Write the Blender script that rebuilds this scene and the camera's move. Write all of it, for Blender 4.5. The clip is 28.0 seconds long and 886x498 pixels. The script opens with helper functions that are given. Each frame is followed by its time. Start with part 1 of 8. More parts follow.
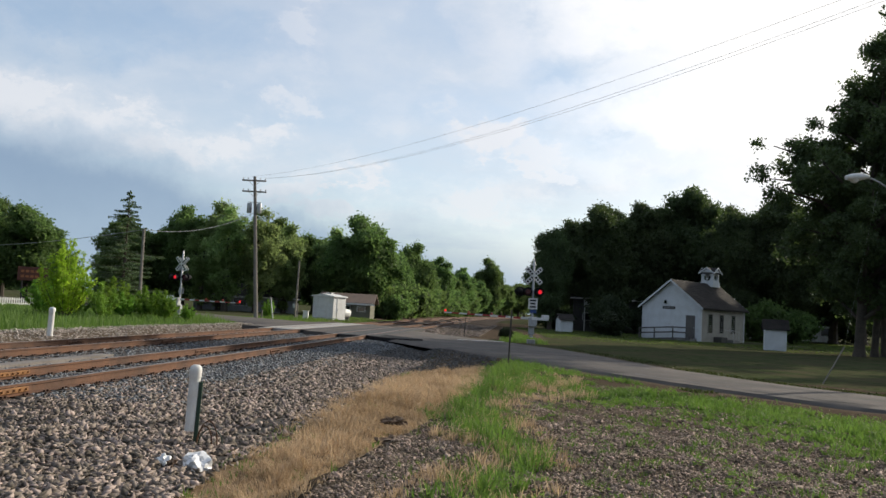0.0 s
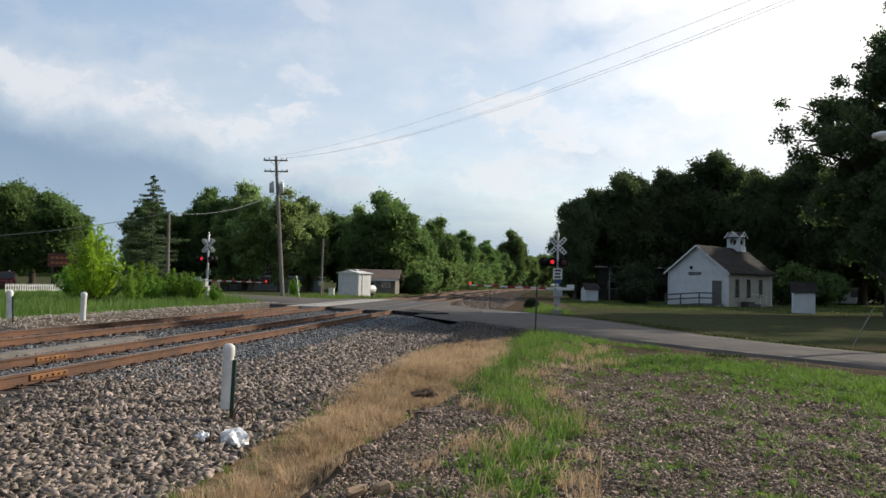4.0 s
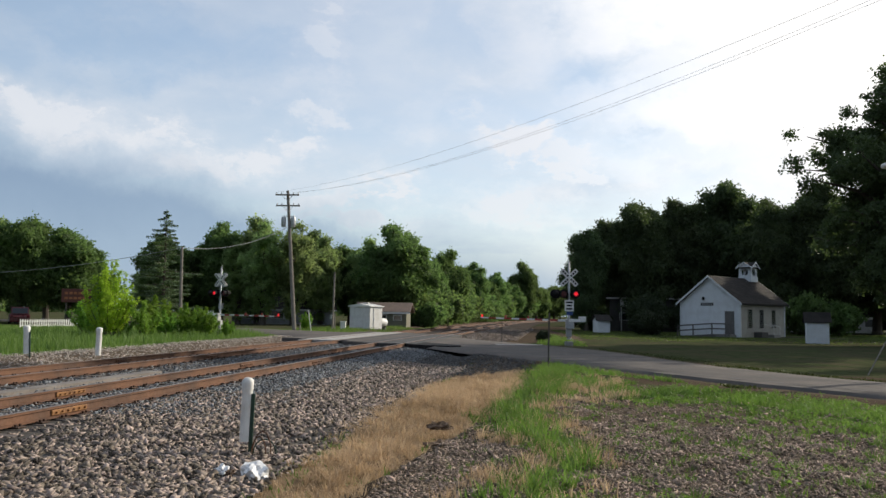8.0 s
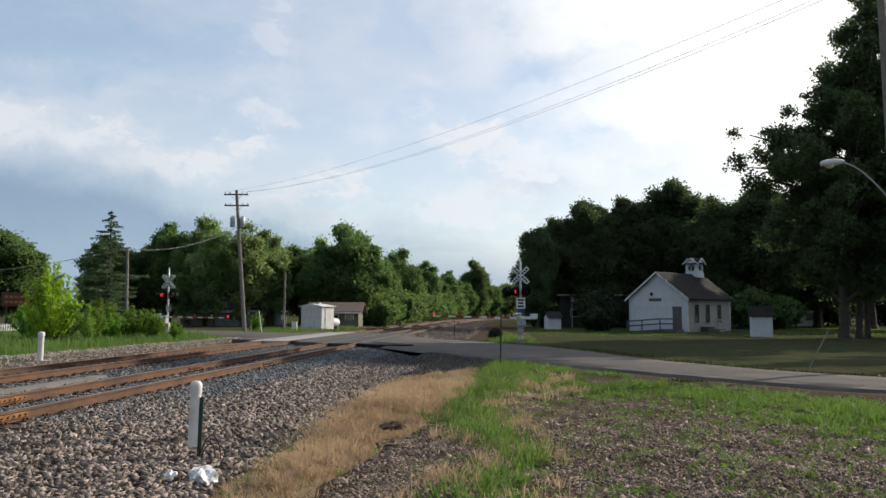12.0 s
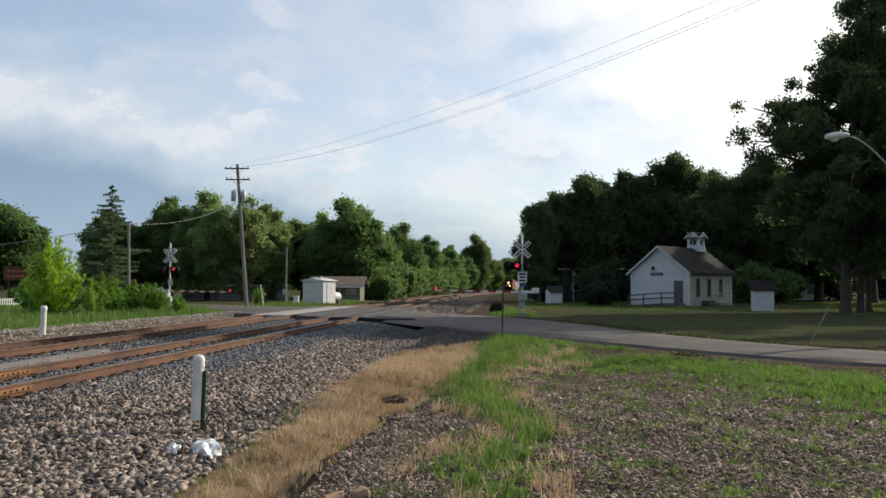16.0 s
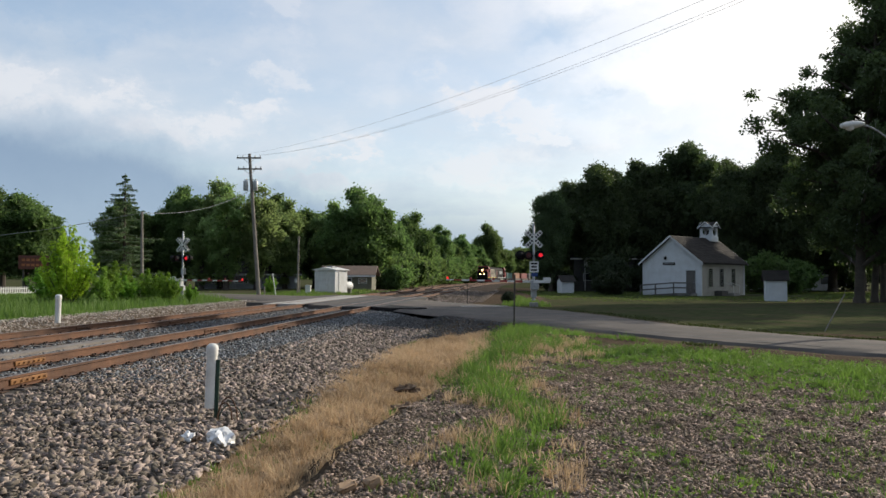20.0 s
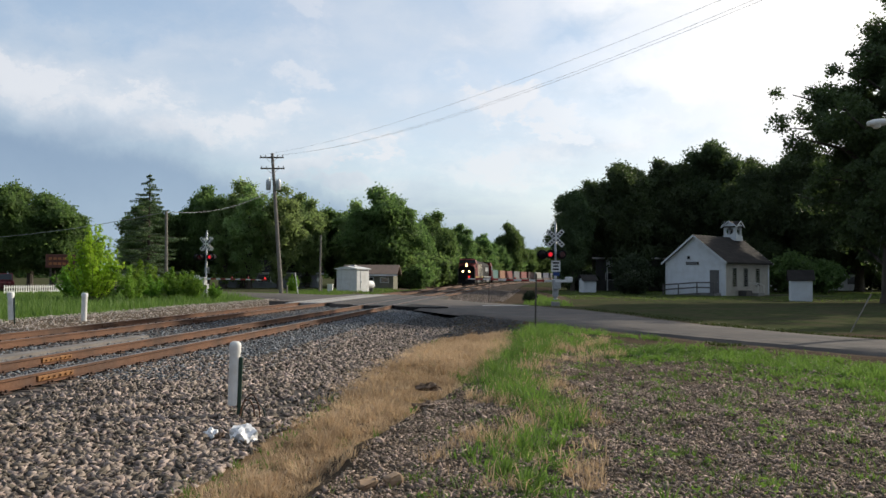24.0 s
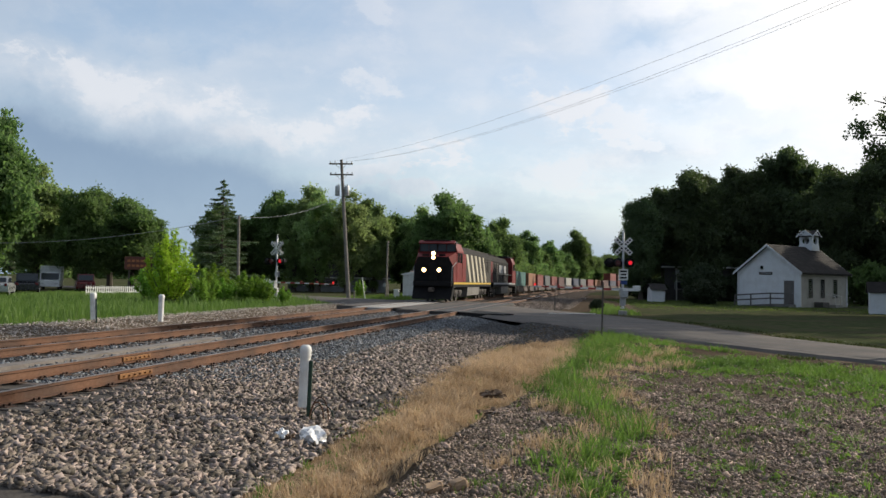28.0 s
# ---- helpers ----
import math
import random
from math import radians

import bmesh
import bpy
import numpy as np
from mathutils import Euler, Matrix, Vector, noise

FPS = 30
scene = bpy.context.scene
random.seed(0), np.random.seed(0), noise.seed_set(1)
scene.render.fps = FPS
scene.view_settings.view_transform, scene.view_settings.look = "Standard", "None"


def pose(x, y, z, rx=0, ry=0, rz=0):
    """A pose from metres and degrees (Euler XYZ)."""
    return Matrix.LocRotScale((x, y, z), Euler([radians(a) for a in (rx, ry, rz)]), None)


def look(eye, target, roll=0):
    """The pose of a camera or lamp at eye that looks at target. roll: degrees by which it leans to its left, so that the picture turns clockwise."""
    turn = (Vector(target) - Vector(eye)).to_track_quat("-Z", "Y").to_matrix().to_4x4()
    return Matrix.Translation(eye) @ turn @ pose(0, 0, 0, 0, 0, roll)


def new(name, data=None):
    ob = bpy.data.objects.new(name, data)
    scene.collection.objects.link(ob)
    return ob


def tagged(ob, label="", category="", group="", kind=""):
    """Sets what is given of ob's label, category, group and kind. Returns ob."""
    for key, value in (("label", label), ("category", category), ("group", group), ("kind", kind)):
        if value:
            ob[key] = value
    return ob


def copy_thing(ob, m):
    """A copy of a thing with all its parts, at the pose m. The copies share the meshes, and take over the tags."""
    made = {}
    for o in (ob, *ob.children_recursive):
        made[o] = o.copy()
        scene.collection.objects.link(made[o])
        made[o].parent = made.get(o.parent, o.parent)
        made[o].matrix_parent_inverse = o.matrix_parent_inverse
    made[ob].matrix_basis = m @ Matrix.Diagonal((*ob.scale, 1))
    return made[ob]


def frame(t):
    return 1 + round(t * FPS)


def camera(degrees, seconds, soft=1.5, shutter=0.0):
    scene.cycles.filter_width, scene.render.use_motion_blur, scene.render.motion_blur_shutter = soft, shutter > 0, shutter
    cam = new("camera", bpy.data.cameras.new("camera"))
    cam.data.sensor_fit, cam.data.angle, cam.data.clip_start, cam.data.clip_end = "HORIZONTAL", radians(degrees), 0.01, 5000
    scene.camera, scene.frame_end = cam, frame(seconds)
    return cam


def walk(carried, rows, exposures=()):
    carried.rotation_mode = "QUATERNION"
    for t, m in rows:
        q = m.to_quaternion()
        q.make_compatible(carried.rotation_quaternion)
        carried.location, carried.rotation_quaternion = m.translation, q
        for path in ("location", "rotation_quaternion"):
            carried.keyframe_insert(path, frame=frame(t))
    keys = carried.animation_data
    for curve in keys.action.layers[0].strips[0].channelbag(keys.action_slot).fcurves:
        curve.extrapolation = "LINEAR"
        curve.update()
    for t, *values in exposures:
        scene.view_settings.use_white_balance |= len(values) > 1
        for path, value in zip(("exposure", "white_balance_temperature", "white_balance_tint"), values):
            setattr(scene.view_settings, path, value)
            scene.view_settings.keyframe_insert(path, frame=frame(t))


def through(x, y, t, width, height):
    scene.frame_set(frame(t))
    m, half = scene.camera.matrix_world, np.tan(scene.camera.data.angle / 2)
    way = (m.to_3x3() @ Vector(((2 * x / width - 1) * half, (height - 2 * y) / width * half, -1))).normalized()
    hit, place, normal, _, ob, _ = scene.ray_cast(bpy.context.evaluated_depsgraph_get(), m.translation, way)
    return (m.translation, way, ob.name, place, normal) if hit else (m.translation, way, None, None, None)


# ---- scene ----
cam = camera(57.0, 28.0, soft=1.5)
PATH = [
    (0, (0.073, 0.193, 1.493), (0.057, 2.188, 1.641), 3.1),
    (0.5, (0.068, 0.225, 1.495), (0.007, 2.22, 1.612), 2.5),
    (1, (0.075, 0.19, 1.493), (-0.027, 2.184, 1.618), 2.0),
    (1.5, (0.081, 0.188, 1.49), (-0.042, 2.18, 1.627), 2.1),
    (2, (0.081, 0.175, 1.48), (-0.055, 2.166, 1.617), 1.4),
    (2.5, (0.089, 0.138, 1.486), (-0.085, 2.127, 1.613), 1.4),
    (4.5, (0.013, 0.127, 1.479), (-0.009, 2.126, 1.544), 1.3),
    (5, (-0.008, 0.098, 1.477), (0.001, 2.097, 1.531), 1.3),
    (5.5, (-0.005, 0.079, 1.485), (0.016, 2.077, 1.557), 1.3),
    (6, (-0.018, 0.077, 1.485), (0.036, 2.073, 1.591), 1.6),
    (6.5, (-0.024, 0.077, 1.487), (0.059, 2.071, 1.617), 1.1),
    (7, (-0.024, 0.07, 1.495), (0.08, 2.061, 1.652), 1.4),
    (7.5, (-0.034, 0.031, 1.491), (0.011, 2.024, 1.657), 1.2),
    (8, (-0.009, -0.067, 1.492), (-0.105, 1.924, 1.652), 0.9),
    (8.5, (0.018, -0.087, 1.499), (-0.084, 1.905, 1.658), 0.5),
    (9, (0.017, -0.036, 1.496), (-0.051, 1.956, 1.652), 0.2),
    (9.5, (0.019, -0.035, 1.492), (-0.031, 1.958, 1.649), 0.4),
    (10, (0.011, -0.04, 1.492), (-0.024, 1.954, 1.647), 0.4),
    (10.5, (0.006, -0.043, 1.488), (-0.01, 1.951, 1.644), 0.2),
    (11, (-0.001, -0.036, 1.496), (-0.002, 1.958, 1.651), 0.4),
    (11.5, (-0.004, -0.038, 1.496), (0.004, 1.955, 1.652), 0.3),
    (12, (-0.001, -0.03, 1.495), (0.021, 1.964, 1.653), 0.1),
    (12.5, (-0.007, -0.008, 1.499), (0.027, 1.985, 1.66), -0.2),
    (14.5, (-0.006, 0.016, 1.494), (0.014, 2.013, 1.61), -0.3),
    (15, (-0.009, 0.035, 1.493), (0.009, 2.032, 1.6), -0.3),
    (15.5, (-0.007, 0.028, 1.496), (0.008, 2.026, 1.596), 0.2),
    (16, (-0.019, 0.032, 1.493), (0.0, 2.03, 1.588), 0.1),
    (16.5, (-0.023, 0.045, 1.485), (-0.004, 2.043, 1.574), 0.2),
    (17, (-0.025, 0.042, 1.491), (-0.008, 2.04, 1.574), 0.2),
    (17.5, (-0.02, 0.038, 1.491), (-0.007, 2.036, 1.57), 0.3),
    (18, (-0.029, 0.037, 1.489), (-0.016, 2.035, 1.565), 0.3),
    (18.5, (-0.036, 0.016, 1.497), (-0.025, 2.015, 1.571), 0.7),
    (19, (-0.042, 0.036, 1.492), (-0.034, 2.035, 1.564), 0.7),
    (19.5, (-0.041, 0.03, 1.489), (-0.04, 2.029, 1.56), 0.5),
    (20, (-0.028, 0.026, 1.497), (-0.037, 2.025, 1.566), 0.2),
    (20.5, (-0.024, 0.029, 1.489), (-0.04, 2.028, 1.558), 0.1),
    (21, (-0.015, 0.019, 1.495), (-0.035, 2.018, 1.564), 0.2),
    (21.5, (-0.028, 0.027, 1.483), (-0.056, 2.026, 1.554), 0.3),
    (23.5, (-0.022, 0.023, 1.482), (-0.076, 2.021, 1.549), 0.2),
    (24, (-0.019, 0.003, 1.489), (-0.081, 2.001, 1.556), 0.3),
    (24.5, (-0.017, -0.039, 1.493), (-0.086, 1.958, 1.561), 0.5),
    (25, (-0.014, -0.048, 1.496), (-0.092, 1.949, 1.565), 0.6),
    (25.5, (-0.021, -0.065, 1.499), (-0.118, 1.932, 1.567), 0.8),
    (26, (-0.023, -0.085, 1.506), (-0.152, 1.909, 1.573), 0.6),
    (26.5, (-0.004, -0.099, 1.496), (-0.164, 1.893, 1.564), 0.5),
    (27, (-0.011, -0.09, 1.499), (-0.189, 1.901, 1.572), 0.5),
    (27.5, (-0.02, -0.08, 1.498), (-0.213, 1.909, 1.577), 0.8),
    (28, (-0.023, -0.127, 1.511), (-0.246, 1.859, 1.591), 1.1),
]
walk(cam, [(t, look(e, a, r)) for t, e, a, r in PATH])

# ---- world, sun, light ----
SUN_AZ, SUN_EL = 55.0, 24.6  # degrees to the right of +y, and above the horizon


def sky_dir(az, el):
    a, e = radians(az), radians(el)
    return Vector((math.sin(a) * math.cos(e), math.cos(a) * math.cos(e), math.sin(e)))


class Nodes:
    """Small helper to wire shader nodes."""

    def __init__(self, tree):
        self.t = tree
        tree.nodes.clear()

    def add(self, kind, **sets):
        n = self.t.nodes.new(kind)
        for k, v in sets.items():
            if k == "mode":
                n.operation = v
            elif k == "blend":
                n.blend_type = v
            elif k == "dims":
                n.noise_dimensions = v
        return n

    def link(self, a, b):
        self.t.links.new(a, b)

    def put(self, sock, v):
        if isinstance(v, bpy.types.NodeSocket):
            self.link(v, sock)
        else:
            sock.default_value = v

    def math(self, op, a, b=0.0, c=0.0, clamp=False):
        n = self.add("ShaderNodeMath", mode=op)
        n.use_clamp = clamp
        self.put(n.inputs[0], a)
        self.put(n.inputs[1], b)
        self.put(n.inputs[2], c)
        return n.outputs[0]

    def vmath(self, op, a, b=(0, 0, 0)):
        n = self.add("ShaderNodeVectorMath", mode=op)
        self.put(n.inputs[0], a)
        self.put(n.inputs[1], b)
        return n.outputs["Value"] if op in ("DOT_PRODUCT", "LENGTH", "DISTANCE") else n.outputs["Vector"]

    def noise(self, vec, scale, detail=4.0, rough=0.55, colour=False):
        n = self.add("ShaderNodeTexNoise")
        if vec is not None:
            self.link(vec, n.inputs["Vector"])
        n.inputs["Scale"].default_value = scale
        n.inputs["Detail"].default_value = detail
        n.inputs["Roughness"].default_value = rough
        return n.outputs["Color" if colour else "Fac"]

    def span(self, v, a, b, lo=0.0, hi=1.0, smooth=True):
        n = self.add("ShaderNodeMapRange")
        n.interpolation_type = "SMOOTHSTEP" if smooth else "LINEAR"
        self.put(n.inputs[0], v)
        for i, x in zip((1, 2, 3, 4), (a, b, lo, hi)):
            n.inputs[i].default_value = x
        return n.outputs[0]

    def mix(self, f, a, b, blend="MIX"):
        n = self.add("ShaderNodeMix")
        n.data_type, n.blend_type = "RGBA", blend
        n.clamp_factor = True
        self.put(n.inputs[0], f)
        self.put(n.inputs[6], a if isinstance(a, bpy.types.NodeSocket) else (*a[:3], 1))
        self.put(n.inputs[7], b if isinstance(b, bpy.types.NodeSocket) else (*b[:3], 1))
        return n.outputs[2]


def make_world():
    world = bpy.data.worlds.new("sky")
    scene.world = world
    world.use_nodes = True
    k = Nodes(world.node_tree)
    tc = k.add("ShaderNodeTexCoord")
    d = k.vmath("NORMALIZE", tc.outputs["Generated"])
    sep = k.add("ShaderNodeSeparateXYZ")
    k.link(d, sep.inputs[0])
    x, y, z = sep.outputs
    sky = k.add("ShaderNodeTexSky")
    sky.sky_type = "NISHITA"
    sky.sun_disc = False
    sky.sun_elevation, sky.sun_rotation = radians(SUN_EL), radians(SUN_AZ)
    sky.air_density, sky.dust_density, sky.ozone_density = 1.0, 1.2, 1.0
    clear = k.add("ShaderNodeBackground")
    k.link(sky.outputs[0], clear.inputs[0])
    clear.inputs[1].default_value = 0.16
    # azimuth to the right of +y (radians) and elevation (sine)
    az = k.math("ARCTAN2", x, y)
    warp = k.noise(d, 7.0, 6.0, 0.62, colour=True)
    off = k.vmath("SUBTRACT", warp, (0.5, 0.5, 0.5))
    sc = k.add("ShaderNodeVectorMath", mode="SCALE")
    k.link(off, sc.inputs[0])
    sc.inputs["Scale"].default_value = 0.11
    dw = k.vmath("ADD", d, sc.outputs[0])
    sw = k.add("ShaderNodeSeparateXYZ")
    k.link(dw, sw.inputs[0])
    zw = sw.outputs[2]
    azw = k.math("ARCTAN2", sw.outputs[0], sw.outputs[1])
    # cloud layer, squeezed towards the horizon
    zz = k.math("ADD", k.math("MAXIMUM", z, 0.0), 0.14)
    comb = k.add("ShaderNodeCombineXYZ")
    k.link(k.math("DIVIDE", x, zz), comb.inputs[0])
    k.link(k.math("DIVIDE", y, zz), comb.inputs[1])
    thin = k.noise(comb.outputs[0], 0.85, 8.0, 0.58)
    puff = k.noise(k.vmath("MULTIPLY", dw, (1, 1, 2.2)), 9.0, 7.0, 0.6)
    glow = k.vmath("DOT_PRODUCT", d, tuple(sky_dir(36, 25)))
    near_sun = k.span(glow, 0.82, 0.995)
    # veil: thin high cloud, thicker towards the sun
    veil = k.math("MULTIPLY_ADD", k.span(thin, 0.36, 0.68), 0.42, 0.42)
    veil = k.math("ADD", veil, k.math("MULTIPLY", k.span(glow, 0.84, 0.985), 0.62), clamp=True)
    # heaped clouds in a belt above the low grey bank
    belt = k.math("MULTIPLY", k.span(zw, 0.085, 0.125), k.span(zw, 0.285, 0.15))
    heap = k.math("MULTIPLY", belt, k.span(puff, 0.40, 0.60))
    crisp = k.noise(k.vmath("MULTIPLY", d, (1, 1, 2.0)), 34.0, 8.0, 0.62)
    ragged = k.math("ADD", puff, k.math("MULTIPLY", k.math("SUBTRACT", crisp, 0.5), 0.45))
    masks = None
    for a0, e0, ra, re, strong in SKY_HEAPS:
        u = k.math("DIVIDE", k.math("SUBTRACT", azw, radians(a0)), radians(ra))
        v = k.math("DIVIDE", k.math("SUBTRACT", zw, math.sin(radians(e0))), math.sin(radians(re)))
        r = k.math("SQRT", k.math("ADD", k.math("MULTIPLY", u, u), k.math("MULTIPLY", v, v)))
        m = k.span(k.math("ADD", r, k.math("MULTIPLY", k.math("SUBTRACT", 0.5, ragged), 3.0)), 1.15, 0.22, 0.0, 0.85 * strong)
        masks = m if masks is None else k.math("MAXIMUM", masks, m)
    for a0, e0, ra, re in SKY_PUFFS:
        u = k.math("DIVIDE", k.math("SUBTRACT", az, radians(a0)), radians(ra))
        v = k.math("DIVIDE", k.math("SUBTRACT", z, math.sin(radians(e0))), math.sin(radians(re)))
        r = k.math("SQRT", k.math("ADD", k.math("MULTIPLY", u, u), k.math("MULTIPLY", v, v)))
        m = k.span(k.math("ADD", r, k.math("MULTIPLY", k.math("SUBTRACT", 0.5, crisp), 6.0)), 1.05, 0.15, 0.0, 0.8)
        masks = k.math("MAXIMUM", masks, m)
    heap = k.math("MAXIMUM", k.math("MULTIPLY", heap, 0.35), masks)
    cover = k.math("MAXIMUM", veil, heap, clamp=True)
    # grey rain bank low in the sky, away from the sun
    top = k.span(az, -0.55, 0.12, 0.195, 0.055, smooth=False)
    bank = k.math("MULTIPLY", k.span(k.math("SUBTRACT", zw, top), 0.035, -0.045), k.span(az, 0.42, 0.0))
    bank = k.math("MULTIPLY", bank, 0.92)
    lit = k.mix(near_sun, (0.715, 0.768, 0.845), (1.22, 1.19, 1.16))
    low = k.math("MULTIPLY", k.span(z, 0.20, 0.04, 0.0, 0.75), k.span(glow, 0.93, 0.80))
    lit = k.mix(low, lit, (0.585, 0.665, 0.77))
    for a0, e0, ra, re, strong in SKY_GAPS:
        u = k.math("DIVIDE", k.math("SUBTRACT", azw, radians(a0)), radians(ra))
        v = k.math("DIVIDE", k.math("SUBTRACT", zw, math.sin(radians(e0))), math.sin(radians(re)))
        r = k.math("SQRT", k.math("ADD", k.math("MULTIPLY", u, u), k.math("MULTIPLY", v, v)))
        m = k.span(k.math("ADD", r, k.math("MULTIPLY", k.math("SUBTRACT", 0.5, puff), 2.4)), 1.3, 0.0, 0.0, strong)
        lit = k.mix(m, lit, k.mix(near_sun, (0.46, 0.595, 0.775), (0.56, 0.70, 0.84)))
    shade = k.span(k.noise(k.vmath("MULTIPLY", dw, (1, 1, 2.0)), 12.0, 5.0, 0.55), 0.35, 0.65)
    lit = k.mix(k.math("MULTIPLY", shade, 0.16), lit, (0.56, 0.66, 0.76))
    white = k.mix(near_sun, (0.93, 0.91, 0.92), (1.5, 1.46, 1.42))
    body = k.mix(k.math("MULTIPLY", masks, 0.8), lit, white)
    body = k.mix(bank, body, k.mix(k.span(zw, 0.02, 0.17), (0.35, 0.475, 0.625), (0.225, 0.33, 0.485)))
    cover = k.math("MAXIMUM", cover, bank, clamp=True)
    cover = k.math("MAXIMUM", cover, k.span(z, 0.16, 0.03, 0.0, 0.92), clamp=True)
    # the rain bank thickens away from the sun, added out of view to cut the fill
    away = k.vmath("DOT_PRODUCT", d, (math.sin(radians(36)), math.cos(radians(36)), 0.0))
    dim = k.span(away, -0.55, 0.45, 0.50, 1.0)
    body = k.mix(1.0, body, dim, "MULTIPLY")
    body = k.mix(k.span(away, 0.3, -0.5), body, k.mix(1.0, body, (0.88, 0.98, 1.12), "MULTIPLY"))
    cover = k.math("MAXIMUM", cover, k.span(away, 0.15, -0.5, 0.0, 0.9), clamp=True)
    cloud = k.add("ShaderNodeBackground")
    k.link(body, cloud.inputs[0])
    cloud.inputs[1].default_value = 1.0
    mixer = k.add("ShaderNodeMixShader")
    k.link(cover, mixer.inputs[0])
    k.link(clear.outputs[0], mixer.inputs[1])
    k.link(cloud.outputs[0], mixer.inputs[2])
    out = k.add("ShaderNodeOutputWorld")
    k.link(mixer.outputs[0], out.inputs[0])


# heaped clouds: azimuth, elevation, half width, half height in degrees
SKY_HEAPS = [(-30, 12.6, 8, 1.9, 0.95), (-24, 11.6, 8, 1.7, 0.95), (-17, 10.4, 7, 1.7, 0.95), (-7.5, 8.4, 4.0, 2.2, 1.0), (-11, 7.6, 6, 1.2, 0.9), (2.2, 11.4, 3.2, 2.0, 1.0), (5.5, 10.4, 4.5, 1.5, 0.9),
             (3.0, 18.3, 3.4, 3.0, 0.55), (8.5, 19.5, 5.0, 2.4, 0.7), (2.5, 7.6, 5.0, 1.7, 0.9), (-16, 14.2, 5.0, 1.3, 0.6), (-3.5, 14.2, 2.6, 1.8, 0.6), (13, 13.0, 5.0, 2.0, 0.8), (-11.5, 19.0, 2.8, 4.5, 0.75), (-11.5, 13.6, 5.0, 1.2, 0.8), (-4.5, 13.0, 3.0, 1.4, 0.7), (-1.0, 14.2, 3.0, 2.2, 0.7), (-9.0, 6.6, 7.0, 1.0, 0.9), (0.0, 6.6, 6.0, 0.9, 0.8), (8.0, 14.4, 4.5, 1.5, 0.6), (10.5, 9.6, 4.5, 1.5, 0.7)]
# small bright cauliflower heads, in the same terms
SKY_PUFFS = [(1.9, 11.4, 1.2, 1.0), (3.3, 10.9, 1.6, 0.8), (5.6, 10.2, 1.9, 0.9), (7.6, 9.4, 1.5, 0.6), (-6.3, 8.7, 1.5, 1.1), (-8.2, 8.2, 1.8, 0.8), (-10.6, 7.6, 2.2, 0.7)]
# blue rents in the thin cloud, in the same terms
SKY_GAPS = [(7.2, 17.0, 4.2, 1.7, 0.85), (11.4, 12.1, 2.6, 1.0, 0.7), (5.0, 20.3, 3.0, 1.0, 0.5), (8.5, 9.0, 3.0, 0.8, 0.5), (15.0, 9.5, 3.0, 0.8, 0.35), (12.0, 23.5, 4.0, 1.4, 0.5), (-3.5, 19.0, 5.0, 2.0, 0.5), (-20.0, 18.0, 8.0, 2.5, 0.85), (-29.0, 19.5, 9.0, 4.5, 0.9), (-24.0, 24.0, 8.0, 2.5, 0.7), (-30.0, 15.2, 6.0, 1.2, 0.6), (-12.0, 16.0, 4.0, 1.0, 0.4)]
make_world()
sun = new("sun", bpy.data.lights.new("sun", "SUN"))
sun.data.energy, sun.data.angle, sun.data.color = 4.7, radians(0.8), (1.0, 0.90, 0.74)
sun.matrix_world = look(sky_dir(SUN_AZ, SUN_EL) * 100, (0, 0, 0))

# ---- materials ----
MATS = {}


def mat(name, base, other=None, rough=0.7, metal=0.0, fine=30.0, coarse=2.5, bump=0.25, spread=0.35, island=0.0, gloss=0.5, world_space=False):
    """A surface with grain and larger stains: base colour, a second colour for the stains, bump in mm-scale relief."""
    if name in MATS:
        return MATS[name]
    m = bpy.data.materials.new(name)
    m.use_nodes = True
    k = Nodes(m.node_tree)
    if world_space:
        g = k.add("ShaderNodeNewGeometry").outputs["Position"]
    else:
        g = k.add("ShaderNodeTexCoord").outputs["Object"]
    if other is None:
        other = tuple(c * 0.6 for c in base)
    f1 = k.noise(g, fine, 6.0, 0.6)
    f2 = k.noise(g, coarse, 5.0, 0.6)
    col = k.mix(k.math("MULTIPLY", k.span(f2, 0.38, 0.70), 0.9), base, other)
    col = k.mix(k.math("MULTIPLY", k.span(f1, 0.30, 0.72), spread), col, tuple(c * 0.55 for c in base))
    if island:
        rnd = k.add("ShaderNodeNewGeometry").outputs["Random Per Island"]
        rnd2 = k.add("ShaderNodeObjectInfo").outputs["Random"]
        v = k.math("FRACT", k.math("ADD", rnd, rnd2))
        hsv = k.add("ShaderNodeHueSaturation")
        k.link(k.math("MULTIPLY_ADD", v, 2 * island, 1 - island), hsv.inputs["Value"])
        k.link(k.math("MULTIPLY_ADD", v, -0.04, 0.52), hsv.inputs["Hue"])
        k.link(col, hsv.inputs["Color"])
        col = hsv.outputs[0]
    p = k.add("ShaderNodeBsdfPrincipled")
    k.link(col, p.inputs["Base Color"])
    k.link(k.span(f1, 0.2, 0.8, max(rough - 0.12, 0.05), min(rough + 0.12, 1.0)), p.inputs["Roughness"])
    p.inputs["Metallic"].default_value = metal
    p.inputs["Specular IOR Level"].default_value = gloss
    if bump:
        b = k.add("ShaderNodeBump")
        b.inputs["Strength"].default_value = bump
        b.inputs["Distance"].default_value = 0.02
        k.link(k.math("MULTIPLY_ADD", f1, 0.5, f2), b.inputs["Height"])
        k.link(b.outputs[0], p.inputs["Normal"])
    o = k.add("ShaderNodeOutputMaterial")
    k.link(p.outputs[0], o.inputs[0])
    MATS[name] = m
    return m


